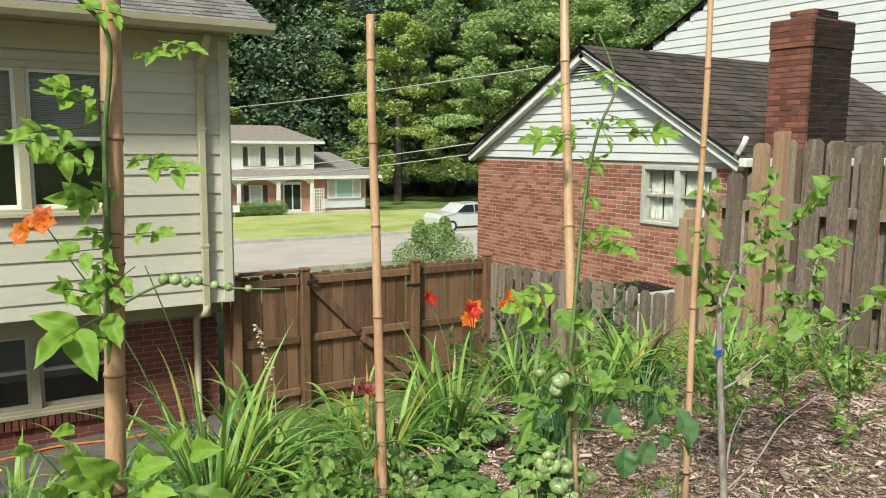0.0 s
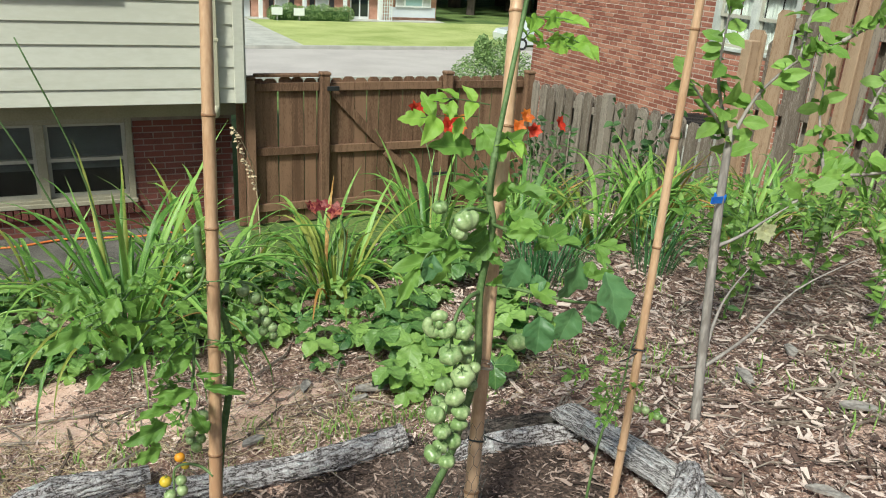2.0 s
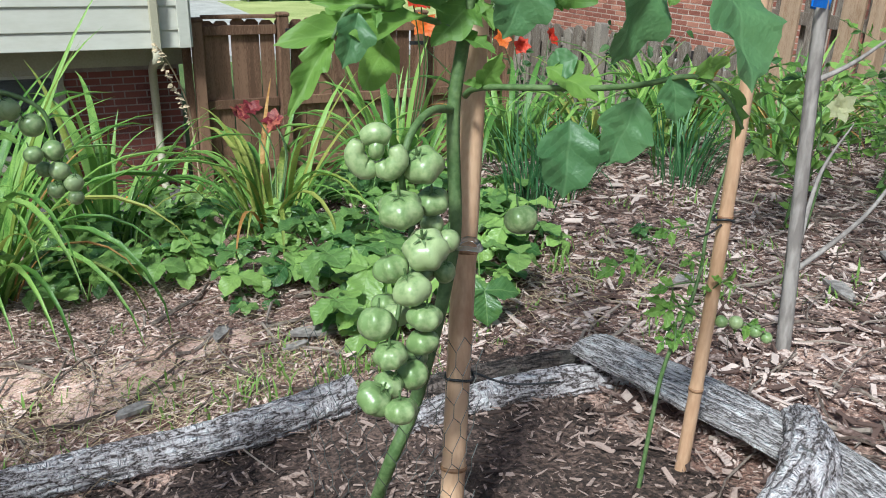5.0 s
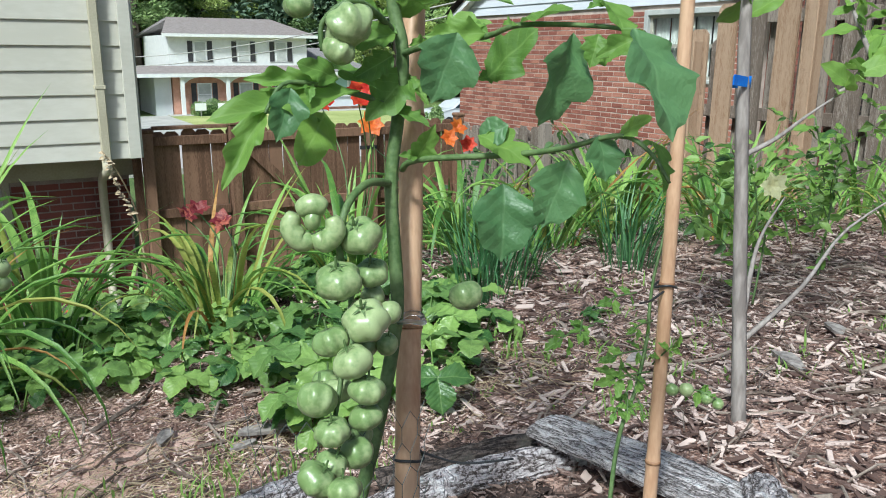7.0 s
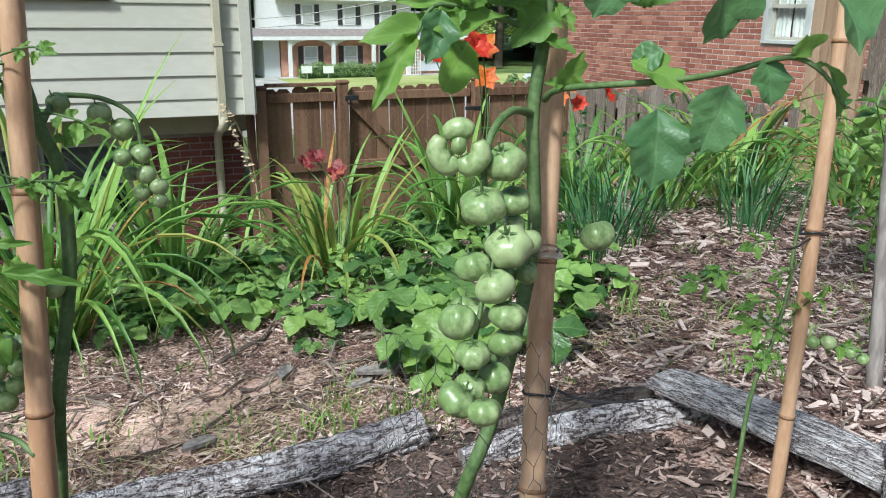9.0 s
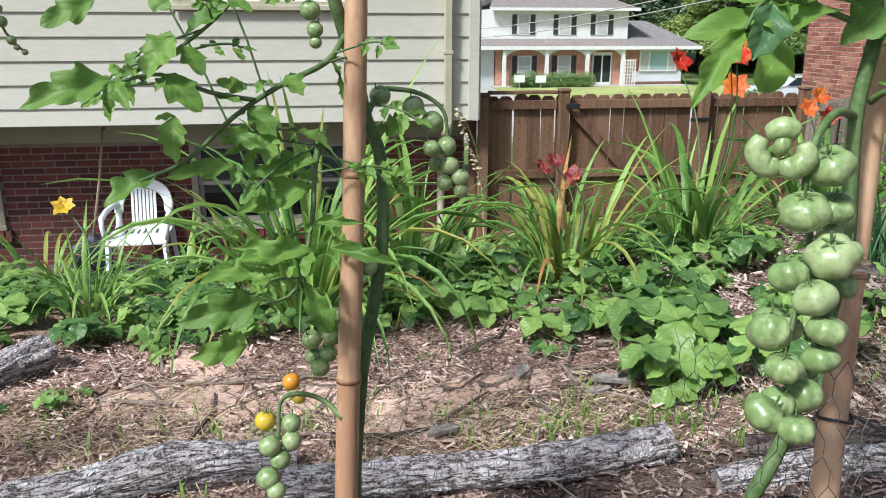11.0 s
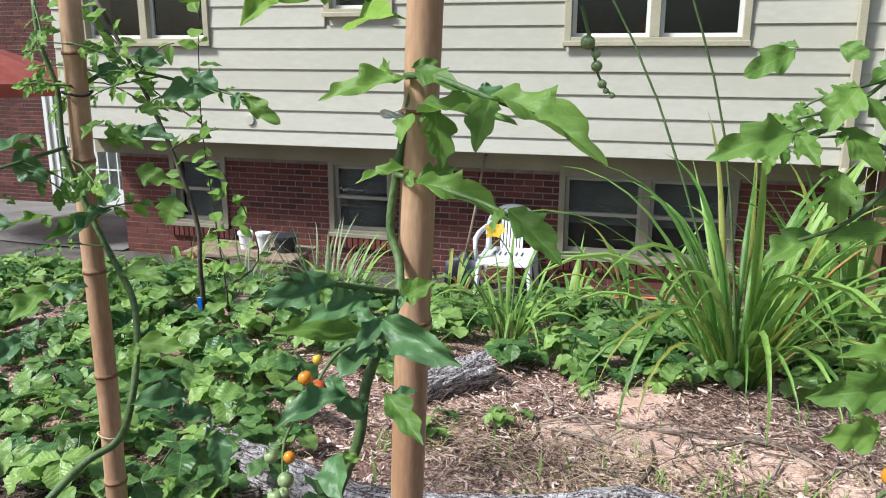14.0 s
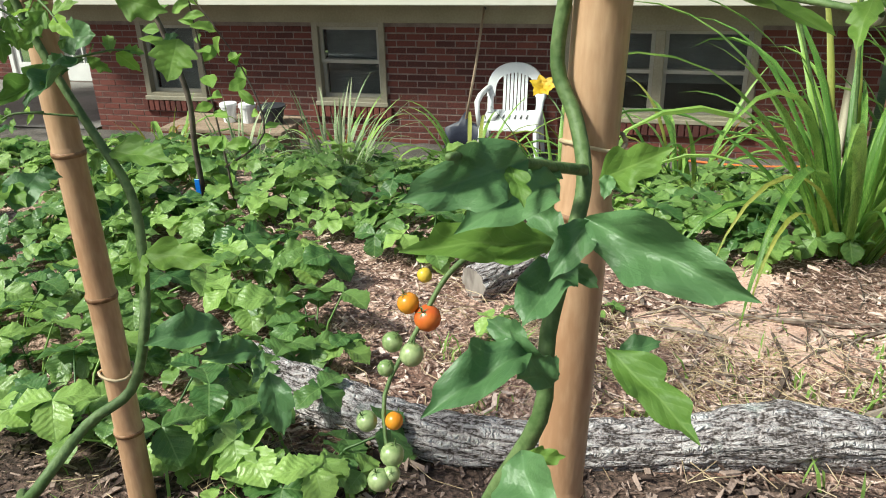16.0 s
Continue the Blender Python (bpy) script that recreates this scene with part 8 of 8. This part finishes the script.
for k in range(8):
    a0, a1 = k * 0.7854, (k + 1) * 0.7854
    for u0, u1 in ((0, 0.35), (0.35, 0.7), (0.7, 1.0)):
        def cp(a, u):
            return Vector((1.45 * u * math.cos(a), 1.45 * u * math.sin(a), 2.65 - 0.50 * u ** 1.5))
        cn.quad(cp(a0, u0), cp(a1, u0), cp(a1, u1), cp(a0, u1))
    cn.quad(cp(a0, 1), cp(a1, 1), cp(a1, 1) - Vector((0, 0, 0.16)), cp(a0, 1) - Vector((0, 0, 0.16)))
cn.out("canopy", M_RED, um)
for k in range(8):
    a = k * 0.7854
    Geo().tube([(0, 0, 2.55), (1.42 * math.cos(a), 1.42 * math.sin(a), 2.13)], 0.008, 5).out("rib", M_WHITEPAINT, um)
tagged(Geo().tube([(0, 0, 0), (0, 0, 0.02), (0, 0, 0.021)], [0.058, 0.05, 0.03], 14).out("siding_vent", M_SIDING), "small cream vent cap on the siding", "vent").matrix_world = pose(-3.64, SY - 0.02, 0.38, 90, 0, 0)

# ---- across the street ----
FHZ = -2.95
fh = empty("far_house", (0, 0, 0), "two-storey white house with brick porch across the street", "house")
FY0 = 52.0
Geo().box(11.75, 20.7, FY0, FY0 + 8, -0.55, 1.95).out("upper_wall", M_WHITEPAINT, fh)
Geo().box(11.75, 20.75, FY0 - 0.5, FY0 - 0.01, FHZ, -0.30).box(11.75, 20.75, FY0 - 0.01, FY0 + 8.1, FHZ, -0.56).out("lower_wall", M_FARBRICK, fh, "orange brick lower wall")
Geo().box(20.76, 24.5, FY0 - 0.45, FY0 + 7.5, FHZ, -0.12).out("wing_wall", M_FARBRICK, fh, "orange brick wing wall")
Geo().box(21.0, 24.4, FY0 - 0.55, FY0 - 0.46, FHZ + 0.3, -2.0).out("wing_siding", M_WHITE, fh)
def slab_roof(name, a, b, c, d, mat):
    a, b, c, d = [Vector(p) for p in (a, b, c, d)]
    n = (b - a).cross(d - a).normalized() * 0.15
    gg = Geo()
    gg.v += [a, b, c, d, a - n, b - n, c - n, d - n]
    gg.f += [[0, 1, 2, 3], [7, 6, 5, 4], [0, 4, 5, 1], [1, 5, 6, 2], [2, 6, 7, 3], [3, 7, 4, 0]]
    return gg.out(name, mat, fh)
slab_roof("roof", (11.3, FY0 - 0.5, 2.0), (21.3, FY0 - 0.5, 2.0), (19.6, FY0 + 4, 3.15), (12.6, FY0 + 4, 3.15), M_SHINGLE_FAR)
slab_roof("roof_rear", (21.3, FY0 + 8.5, 2.0), (11.3, FY0 + 8.5, 2.0), (12.6, FY0 + 4, 3.15), (19.6, FY0 + 4, 3.15), M_SHINGLE_GREY)
slab_roof("roof_end", (21.3, FY0 - 0.5, 2.0), (21.3, FY0 + 8.5, 2.0), (19.6, FY0 + 4, 3.15), (19.59, FY0 + 3.99, 3.15), M_SHINGLE_GREY)
slab_roof("porch_roof", (7.5, FY0 - 1.2, -0.36), (20.7, FY0 - 1.2, -0.36), (20.7, FY0 - 0.02, 0.10), (9.0, FY0 - 0.02, 0.10), M_SHINGLE_FAR)
slab_roof("wing_roof", (20.72, FY0 - 1.2, -0.36), (25.4, FY0 - 1.2, -0.36), (23.3, FY0 + 3.5, 1.25), (20.72, FY0 + 3.5, 1.25), M_SHINGLE_GREY)
Geo().box(7.5, 25.4, FY0 - 1.30, FY0 - 1.21, -0.56, -0.34).out("porch_fascia", M_WHITEPAINT, fh)
Geo().box(11.3, 21.3, FY0 - 0.57, FY0 - 0.5, 1.84, 2.02).out("fascia", M_WHITEPAINT, fh)
Geo().box(20.2, 20.9, FY0 + 1, FY0 + 1.7, -0.2, 2.35).out("chimney", M_NBRICK, fh)
for x in (12.2, 15.0, 17.7, 20.1):
    p = Geo().box(x - 0.11, x + 0.11, FY0 - 1.15, FY0 - 0.93, FHZ + 0.1, -0.57).out("porch_post", M_WHITEPAINT, fh)
for x0, x1 in ((12.2, 15.0), (15.0, 17.7), (17.7, 20.1)):
    ar = Geo()
    for k in range(8):
        u0, u1 = k / 8, (k + 1) / 8
        zz = lambda u: -0.57 - 0.42 * (abs(2 * u - 1) ** 3)
        xa, xb = x0 + 0.11 + (x1 - x0 - 0.22) * u0, x0 + 0.11 + (x1 - x0 - 0.22) * u1
        ar.quad((xa, FY0 - 1.04, -0.56), (xb, FY0 - 1.04, -0.56), (xb, FY0 - 1.04, zz(u1)), (xa, FY0 - 1.04, zz(u0)))
    ar.out("porch_arch", M_WHITEPAINT, fh)
Geo().box(11.3, 24.6, FY0 - 1.95, FY0 - 0.51, FHZ - 0.3, FHZ + 0.12).out("porch_floor", M_CONCRETE, fh)
for x0, x1, z0, z1, y in ((13.25, 14.05, 0.35, 1.6, FY0), (16.0, 16.8, 0.35, 1.6, FY0), (18.5, 19.3, 0.35, 1.6, FY0), (13.2, 14.1, -2.35, -0.95, FY0 - 0.5), (15.85, 16.75, -2.35, -0.95, FY0 - 0.5)):
    wn = Geo().box(x0, x1, y - 0.06, y - 0.005, z0, z1).out("window", M_WHITEPAINT, fh)
    xm, zm = (x0 + x1) / 2, (z0 + z1) / 2
    for a, b in ((z0 + 0.07, zm - 0.03), (zm + 0.03, z1 - 0.07)):
        Geo().box(x0 + 0.08, x1 - 0.08, y - 0.075, y - 0.061, a, b).out("pane", M_BLIND, wn)
    for s in (x0 - 0.36, x1 + 0.06):
        Geo().box(s, s + 0.30, y - 0.06, y - 0.005, z0, z1).out("shutter", M_SHUTTER, fh)
dr = Geo().box(18.2, 19.5, FY0 - 0.60, FY0 - 0.505, FHZ + 0.13, -0.75).out("door", M_WHITEPAINT, fh)
for a in (18.28, 18.9):
    Geo().box(a, a + 0.52, FY0 - 0.615, FY0 - 0.601, FHZ + 0.3, -0.95).out("pane", M_GLASS, dr)
bay = Geo().box(21.4, 24.0, FY0 - 0.66, FY0 - 0.555, -1.98, -0.62).out("bay_window", M_WHITEPAINT, fh)
M_TEAL = material("pale_teal_glass", (0.30, 0.47, 0.47), (0.40, 0.56, 0.55), 0.5, 0.15, 0.0)
for a, b, m in ((21.5, 22.0, M_BLIND), (22.12, 23.3, M_TEAL), (23.42, 23.9, M_BLIND)):
    Geo().box(a, b, FY0 - 0.675, FY0 - 0.661, -1.86, -0.72).out("pane", m, bay)
Geo().box(10.7, 11.7, FY0 - 0.3, FY0 - 0.1, FHZ, -0.58).box(10.7, 10.85, FY0 - 0.09, FY0 + 5.0, FHZ, -0.58).out("carport_wall", M_WHITE, fh)
# The carport's inner shade is put into this wall's dim grey.
Geo().box(3.0, 10.69, FY0 + 4.8, FY0 + 5.0, FHZ, -0.58).out("carport_back", M_DIMBLIND, fh, "rear wall of the carport, coloured dim grey as its shaded interior")
Geo().box(3.0, 11.74, FY0 - 1.15, FY0 + 5.1, -0.55, -0.40).out("carport_roof", M_SHINGLE_FAR, fh)
tr = empty("trellis", (19.85, FY0 - 1.7, FHZ + 0.1), "white lattice trellis beside the porch", "trellis")
for i in range(6):
    box_part("slat", tr, M_WHITEPAINT, i * 0.17, i * 0.17 + 0.05, 0, 0.03, 0, 1.7)
for i in range(8):
    box_part("slat", tr, M_WHITEPAINT, 0, 0.9, 0.031, 0.05, i * 0.22 + 0.05, i * 0.22 + 0.1)


for i, (x, y) in enumerate(((14.0, 48.6), (12.7, 48.8))):
    sg = empty("yard_sign", (x, y, ground_z(x, y) + 0.1), "small white yard sign on the front lawn", "sign", "yard signs")
    box_part("panel", sg, M_WHITEPAINT, -0.33, 0.33, -0.02, 0.02, 0.35, 0.78, 0.005)
    box_part("stake", sg, M_CONCRETE, -0.02, 0.02, -0.015, 0.015, -0.2, 0.349)


def leaf_cloud(name, mat, n, blobs, size, seed, parent=None, label=""):
    """A crown: small bent leaf sprays scattered through overlapping lobes."""
    rnd = random.Random(seed)
    v, f = [], []
    for i in range(n):
        (cx, cy, cz), (rx, ry, rz) = rnd.choice(blobs)
        while True:
            p = Vector((rnd.uniform(-1, 1), rnd.uniform(-1, 1), rnd.uniform(-1, 1)))
            if 0.25 < p.length < 1 and rnd.random() < p.length ** 1.2:
                break
        c = Vector((cx + p.x * rx, cy + p.y * ry, cz + p.z * rz))
        m = Euler((rnd.uniform(0, 6.28), rnd.uniform(-0.9, 0.9), rnd.uniform(0, 6.28))).to_matrix()
        s = size * rnd.uniform(0.5, 1.3)
        o = len(v)
        v += [tuple(c + m @ (Vector(q) * s)) for q in ((-0.5, 0, 0), (0, -0.28, 0.08), (0.55, 0, -0.05), (0, 0.3, 0.1))]
        f += [[o, o + 1, o + 2, o + 3]]
    return link(name, v, f, mat, parent, label)


def tree_meshes(kind, seed, leaf=M_TREELEAF):
    rnd = random.Random(seed)
    if kind == "conifer":
        blobs = [((rnd.uniform(-0.03, 0.03), rnd.uniform(-0.03, 0.03), 0.12 + 0.085 * i), ((0.22 - 0.019 * i) * rnd.uniform(0.8, 1.2), (0.22 - 0.019 * i), 0.05)) for i in range(11)]
        crown = leaf_cloud("crown", M_TREEDARK, 12000, blobs, 0.019, seed)
    else:
        blobs = [((0, 0, 0.56), (0.17, 0.17, 0.28))]
        for i in range(46):
            a, h = rnd.uniform(0, 6.28), rnd.uniform(0.16, 0.96)
            r = 0.25 * math.sin(min(1, (1.06 - h) * 1.25) * 1.57) * rnd.uniform(0.35, 1.1)
            blobs.append(((r * math.cos(a), r * math.sin(a), h), (rnd.uniform(0.03, 0.085), rnd.uniform(0.03, 0.085), rnd.uniform(0.02, 0.055))))
        crown = leaf_cloud("crown", leaf, 17000, blobs, 0.0165, seed)
    g = Geo()
    g.tube([(0, 0, -0.03), (0.004, 0, 0.3), (0, 0.004, 0.62), (0, 0, 0.9)], [0.02, 0.015, 0.008, 0.002], 8)
    for i in range(7):
        a, h = rnd.uniform(0, 6.28), rnd.uniform(0.25, 0.65)
        g.tube([(0, 0, h), (0.08 * math.cos(a), 0.08 * math.sin(a), h + 0.06), (0.17 * math.cos(a), 0.17 * math.sin(a), h + 0.10)], [0.006, 0.004, 0.0015], 5)
    tk = g.out("trunk", M_TREEBARK)
    e = empty("tree", (0, 0, 0), "tall dark conifer in the woods" if kind == "conifer" else "tall leafy green tree in the woods", "tree", "trees behind the street")
    crown.parent = e
    tk.parent = e
    return e


protos = [tree_meshes("leafy", 1), tree_meshes("leafy", 2), tree_meshes("conifer", 3), tree_meshes("leafy", 4), tree_meshes("conifer", 5), tree_meshes("leafy", 6, M_TREEBRIGHT)]
rt = random.Random(66)
spots = []
for row, (yy, x0, x1, step) in enumerate(((66, 4, 60, 8.0), (76, 6, 66, 9), (92, 6, 84, 8.0))):
    x = x0
    while x < x1:
        spots.append((x + rt.uniform(-2, 2), yy + rt.uniform(-3, 3), rt.uniform(17, 25) + row * 2.5))
        x += step
KINDS = {}
for x, y, h, kind in ((17.5, 66, 15, 5), (30.5, 58, 16, 5), (36, 53, 16, 0), (42, 47, 17, 3), (46, 41, 18, 1), (52, 36, 19, 3), (22, 68, 27, 2), (25.5, 66, 25, 4), (28, 70, 29, 2), (20, 74, 30, 4),
                      (33, 66, 27, 4), (38, 62, 24, 0), (45, 55, 24, 3), (12, 64, 20, 0), (5, 60, 15, 1), (60, 30, 20, 1), (66, 22, 22, 3), (52, 54, 28, 1), (58, 60, 30, 0), (66, 58, 30, 3), (64, 70, 34, 2), (74, 60, 32, 1), (26, 76, 31, 2), (40, 70, 30, 2), (48, 66, 30, 0)):
    spots.append((x, y, h))
    KINDS[(x, y)] = kind
for i, (x, y, h) in enumerate(spots):
    src = protos[rt.choice((0, 1, 2, 3, 4, 2, 3, 5))]
    m = Matrix.Translation((x, y, ground_z(x, y) - 0.2)) @ Matrix.Rotation(rt.uniform(0, 6.28), 4, "Z")
    if (x, y) in KINDS:
        src = protos[KINDS[(x, y)]]
    if i < len(protos):
        t = protos[i]
    else:
        t = copy_thing(src, m)
    t.matrix_basis = m @ Matrix.Diagonal((h * 1.15, h * 1.15, h, 1))
hd = empty("hedge", (15.1, FY0 - 2.6, FHZ), "clipped green hedge before the porch", "hedge")
leaf_cloud("foliage", M_TREELEAF, 9000, [((x, 0, 0.55 + 0.1 * math.sin(3 * x)), (0.6, 0.5, 0.55)) for x in (-2.3, -1.5, -0.8, 0, 0.7, 1.4, 2.1)], 0.10, 9, hd)
Geo().box(-2.5, 2.3, -0.3, 0.3, -0.2, 0.75, None, 0.1).out("core", M_DARKLEAF, hd)
bu = empty("bush", (14.2, 24.3, ground_z(14.2, 24.3)), "round leafy bush at the roadside", "bush")
leaf_cloud("foliage", M_TREELEAF, 12000, [((0, 0, 0.8), (1.2, 1.2, 0.8)), ((-0.7, 0.1, 0.6), (0.8, 0.8, 0.7)), ((0.9, 0, 0.7), (0.8, 0.8, 0.8)), ((0.2, 0, 1.3), (0.7, 0.7, 0.6)), ((-0.5, 0, 1.5), (0.3, 0.3, 0.5)), ((0.6, 0.1, 1.6), (0.25, 0.25, 0.5))], 0.085, 10, bu)
Geo().tube([(0, 0, -0.1), (0, 0, 0.9)], [0.06, 0.02], 6).out("stem", M_TREEBARK, bu)
verge = ground_sheet("lawn_verge", spread((-30, 60, 3)), spread((36.6, 49.5, 1.0)), material("bright_lawn", (0.24, 0.29, 0.07), (0.46, 0.48, 0.19), 0.4, 0.95, 0.4, 25, 0.5), 0.10)
tagged(verge, "sunlit green front lawn across the street", "lawn", kind="structure")
kerb = Geo()
for y0, y1 in ((27.2, 27.48), (36.02, 36.3)):
    for i in range(30):
        kerb.box(-30 + 3 * i, -27.02 + 3 * i, y0, y1, ground_z(0, y0) - 0.2, ground_z(0, y0) + 0.20)
tagged(kerb.out("kerb", M_CONCRETE), "pale concrete kerb along the street", "kerb", kind="structure")
drive = ground_sheet("driveway", spread((6.0, 11.0, 1.0)), spread((36.31, 50.0, 1.0)), M_CONCRETE, 0.13)
tagged(drive, "pale concrete driveway", "driveway", kind="structure")

M_CARPAINT = material("silver_white_paint", (0.62, 0.64, 0.65), (0.68, 0.70, 0.71), 2, 0.2, 0.0, metal=0.2)
M_RUBBER = material("tyre_rubber", (0.015, 0.015, 0.016), (0.03, 0.03, 0.03), 10, 0.85, 0.2)
car = empty("car", (23.6, 36.9, ground_z(23.6, 36.9) + 0.06), "parked silver white hatchback car", "car")
prof = [(-2.1, 0.35), (-2.15, 0.75), (-1.95, 0.95), (-1.1, 1.05), (-0.45, 1.48), (0.9, 1.52), (1.7, 1.15), (2.05, 1.0), (2.12, 0.4), (1.9, 0.28), (-1.9, 0.28)]
cb = Geo()
for y, k in ((-0.86, 0.94), (-0.80, 1.0), (0.80, 1.0), (0.86, 0.94)):
    cb.v += [Vector((x * k, y * (0.84 if z > 1.1 else 1), z * (0.985 if k < 1 else 1))) for x, z in prof]
n = len(prof)
for j in range(3):
    cb.f += [[j * n + i, j * n + (i + 1) % n, (j + 1) * n + (i + 1) % n, (j + 1) * n + i] for i in range(n)]
cb.f += [list(range(n))[::-1], list(range(3 * n, 4 * n))]
body = cb.out("body", M_CARPAINT, car)
for y in (-0.80, 0.80):
    s = -1 if y < 0 else 1
    for q in (((-0.95, 1.06), (-0.40, 1.42), (0.15, 1.44), (0.15, 1.04)), ((0.22, 1.04), (0.22, 1.44), (0.85, 1.45), (1.45, 1.10))):
        Geo().quad(*[(x, s * (0.875 - (z - 1.04) * 0.33), z) for x, z in q]).out("side_window", M_GLASS, body)
for x in (-1.3, 1.3):
    for y in (-0.80, 0.80):
        w = Geo().tube([(x, y - 0.1, 0.31), (x, y + 0.1, 0.31)], 0.31, 18).out("wheel", M_RUBBER, car)
        Geo().tube([(x, y - 0.105, 0.31), (x, y + 0.105, 0.31)], 0.19, 12).out("rim", M_CARPAINT, w)
box_part("headlight", car, M_PLASTIC, -2.13, -1.98, -0.72, -0.45, 0.68, 0.82, 0.02)
box_part("headlight", car, M_PLASTIC, -2.13, -1.98, 0.45, 0.72, 0.68, 0.82, 0.02)
for a, b, sag in (((8.45, 10.59, 3.19), (4.0, 45.0, 3.3), 0.35), ((8.40, 12.72, 1.70), (4.0, 45.0, 0.6), 0.6), ((8.40, 12.72, 1.90), (4.0, 45.0, 1.0), 0.6)):
    cb = empty("utility_cable", a, "pale overhead utility cable from the house", "cable", "overhead cables")
    pts = [Vector(a).lerp(Vector(b), i / 24) - Vector((0, 0, sag * 4 * (i / 24) * (1 - i / 24))) - Vector(a) for i in range(25)]
    Geo().tube(pts, 0.014, 5).out("wire", M_CONCRETE, cb, smooth=True)
pole = empty("utility_pole", (4.0, 45.0, ground_z(4.0, 45.0) - 0.3), "brown wooden utility pole holding cables", "utility pole")
Geo().tube([(0, 0, 0), (0, 0, 8.6)], [0.16, 0.11], 12).out("shaft", M_TREEBARK, pole, smooth=True)
box_part("crossarm", pole, M_TREEBARK, -1.6, 1.6, -0.06, 0.06, 7.4, 7.55, 0.01)
ac = empty("air_conditioner", (7.75, 7.6, -1.6), "grey metal air conditioner unit beside the brick wall", "air conditioner")
box_part("casing", ac, M_CONCRETE, -0.35, 0.35, -0.35, 0.35, 0.0, 1.55, 0.03)
for i in range(9):
    box_part("grille_bar", ac, M_BLACK, -0.32, 0.32, -0.32 + i * 0.075, -0.30 + i * 0.075, 1.552, 1.575)
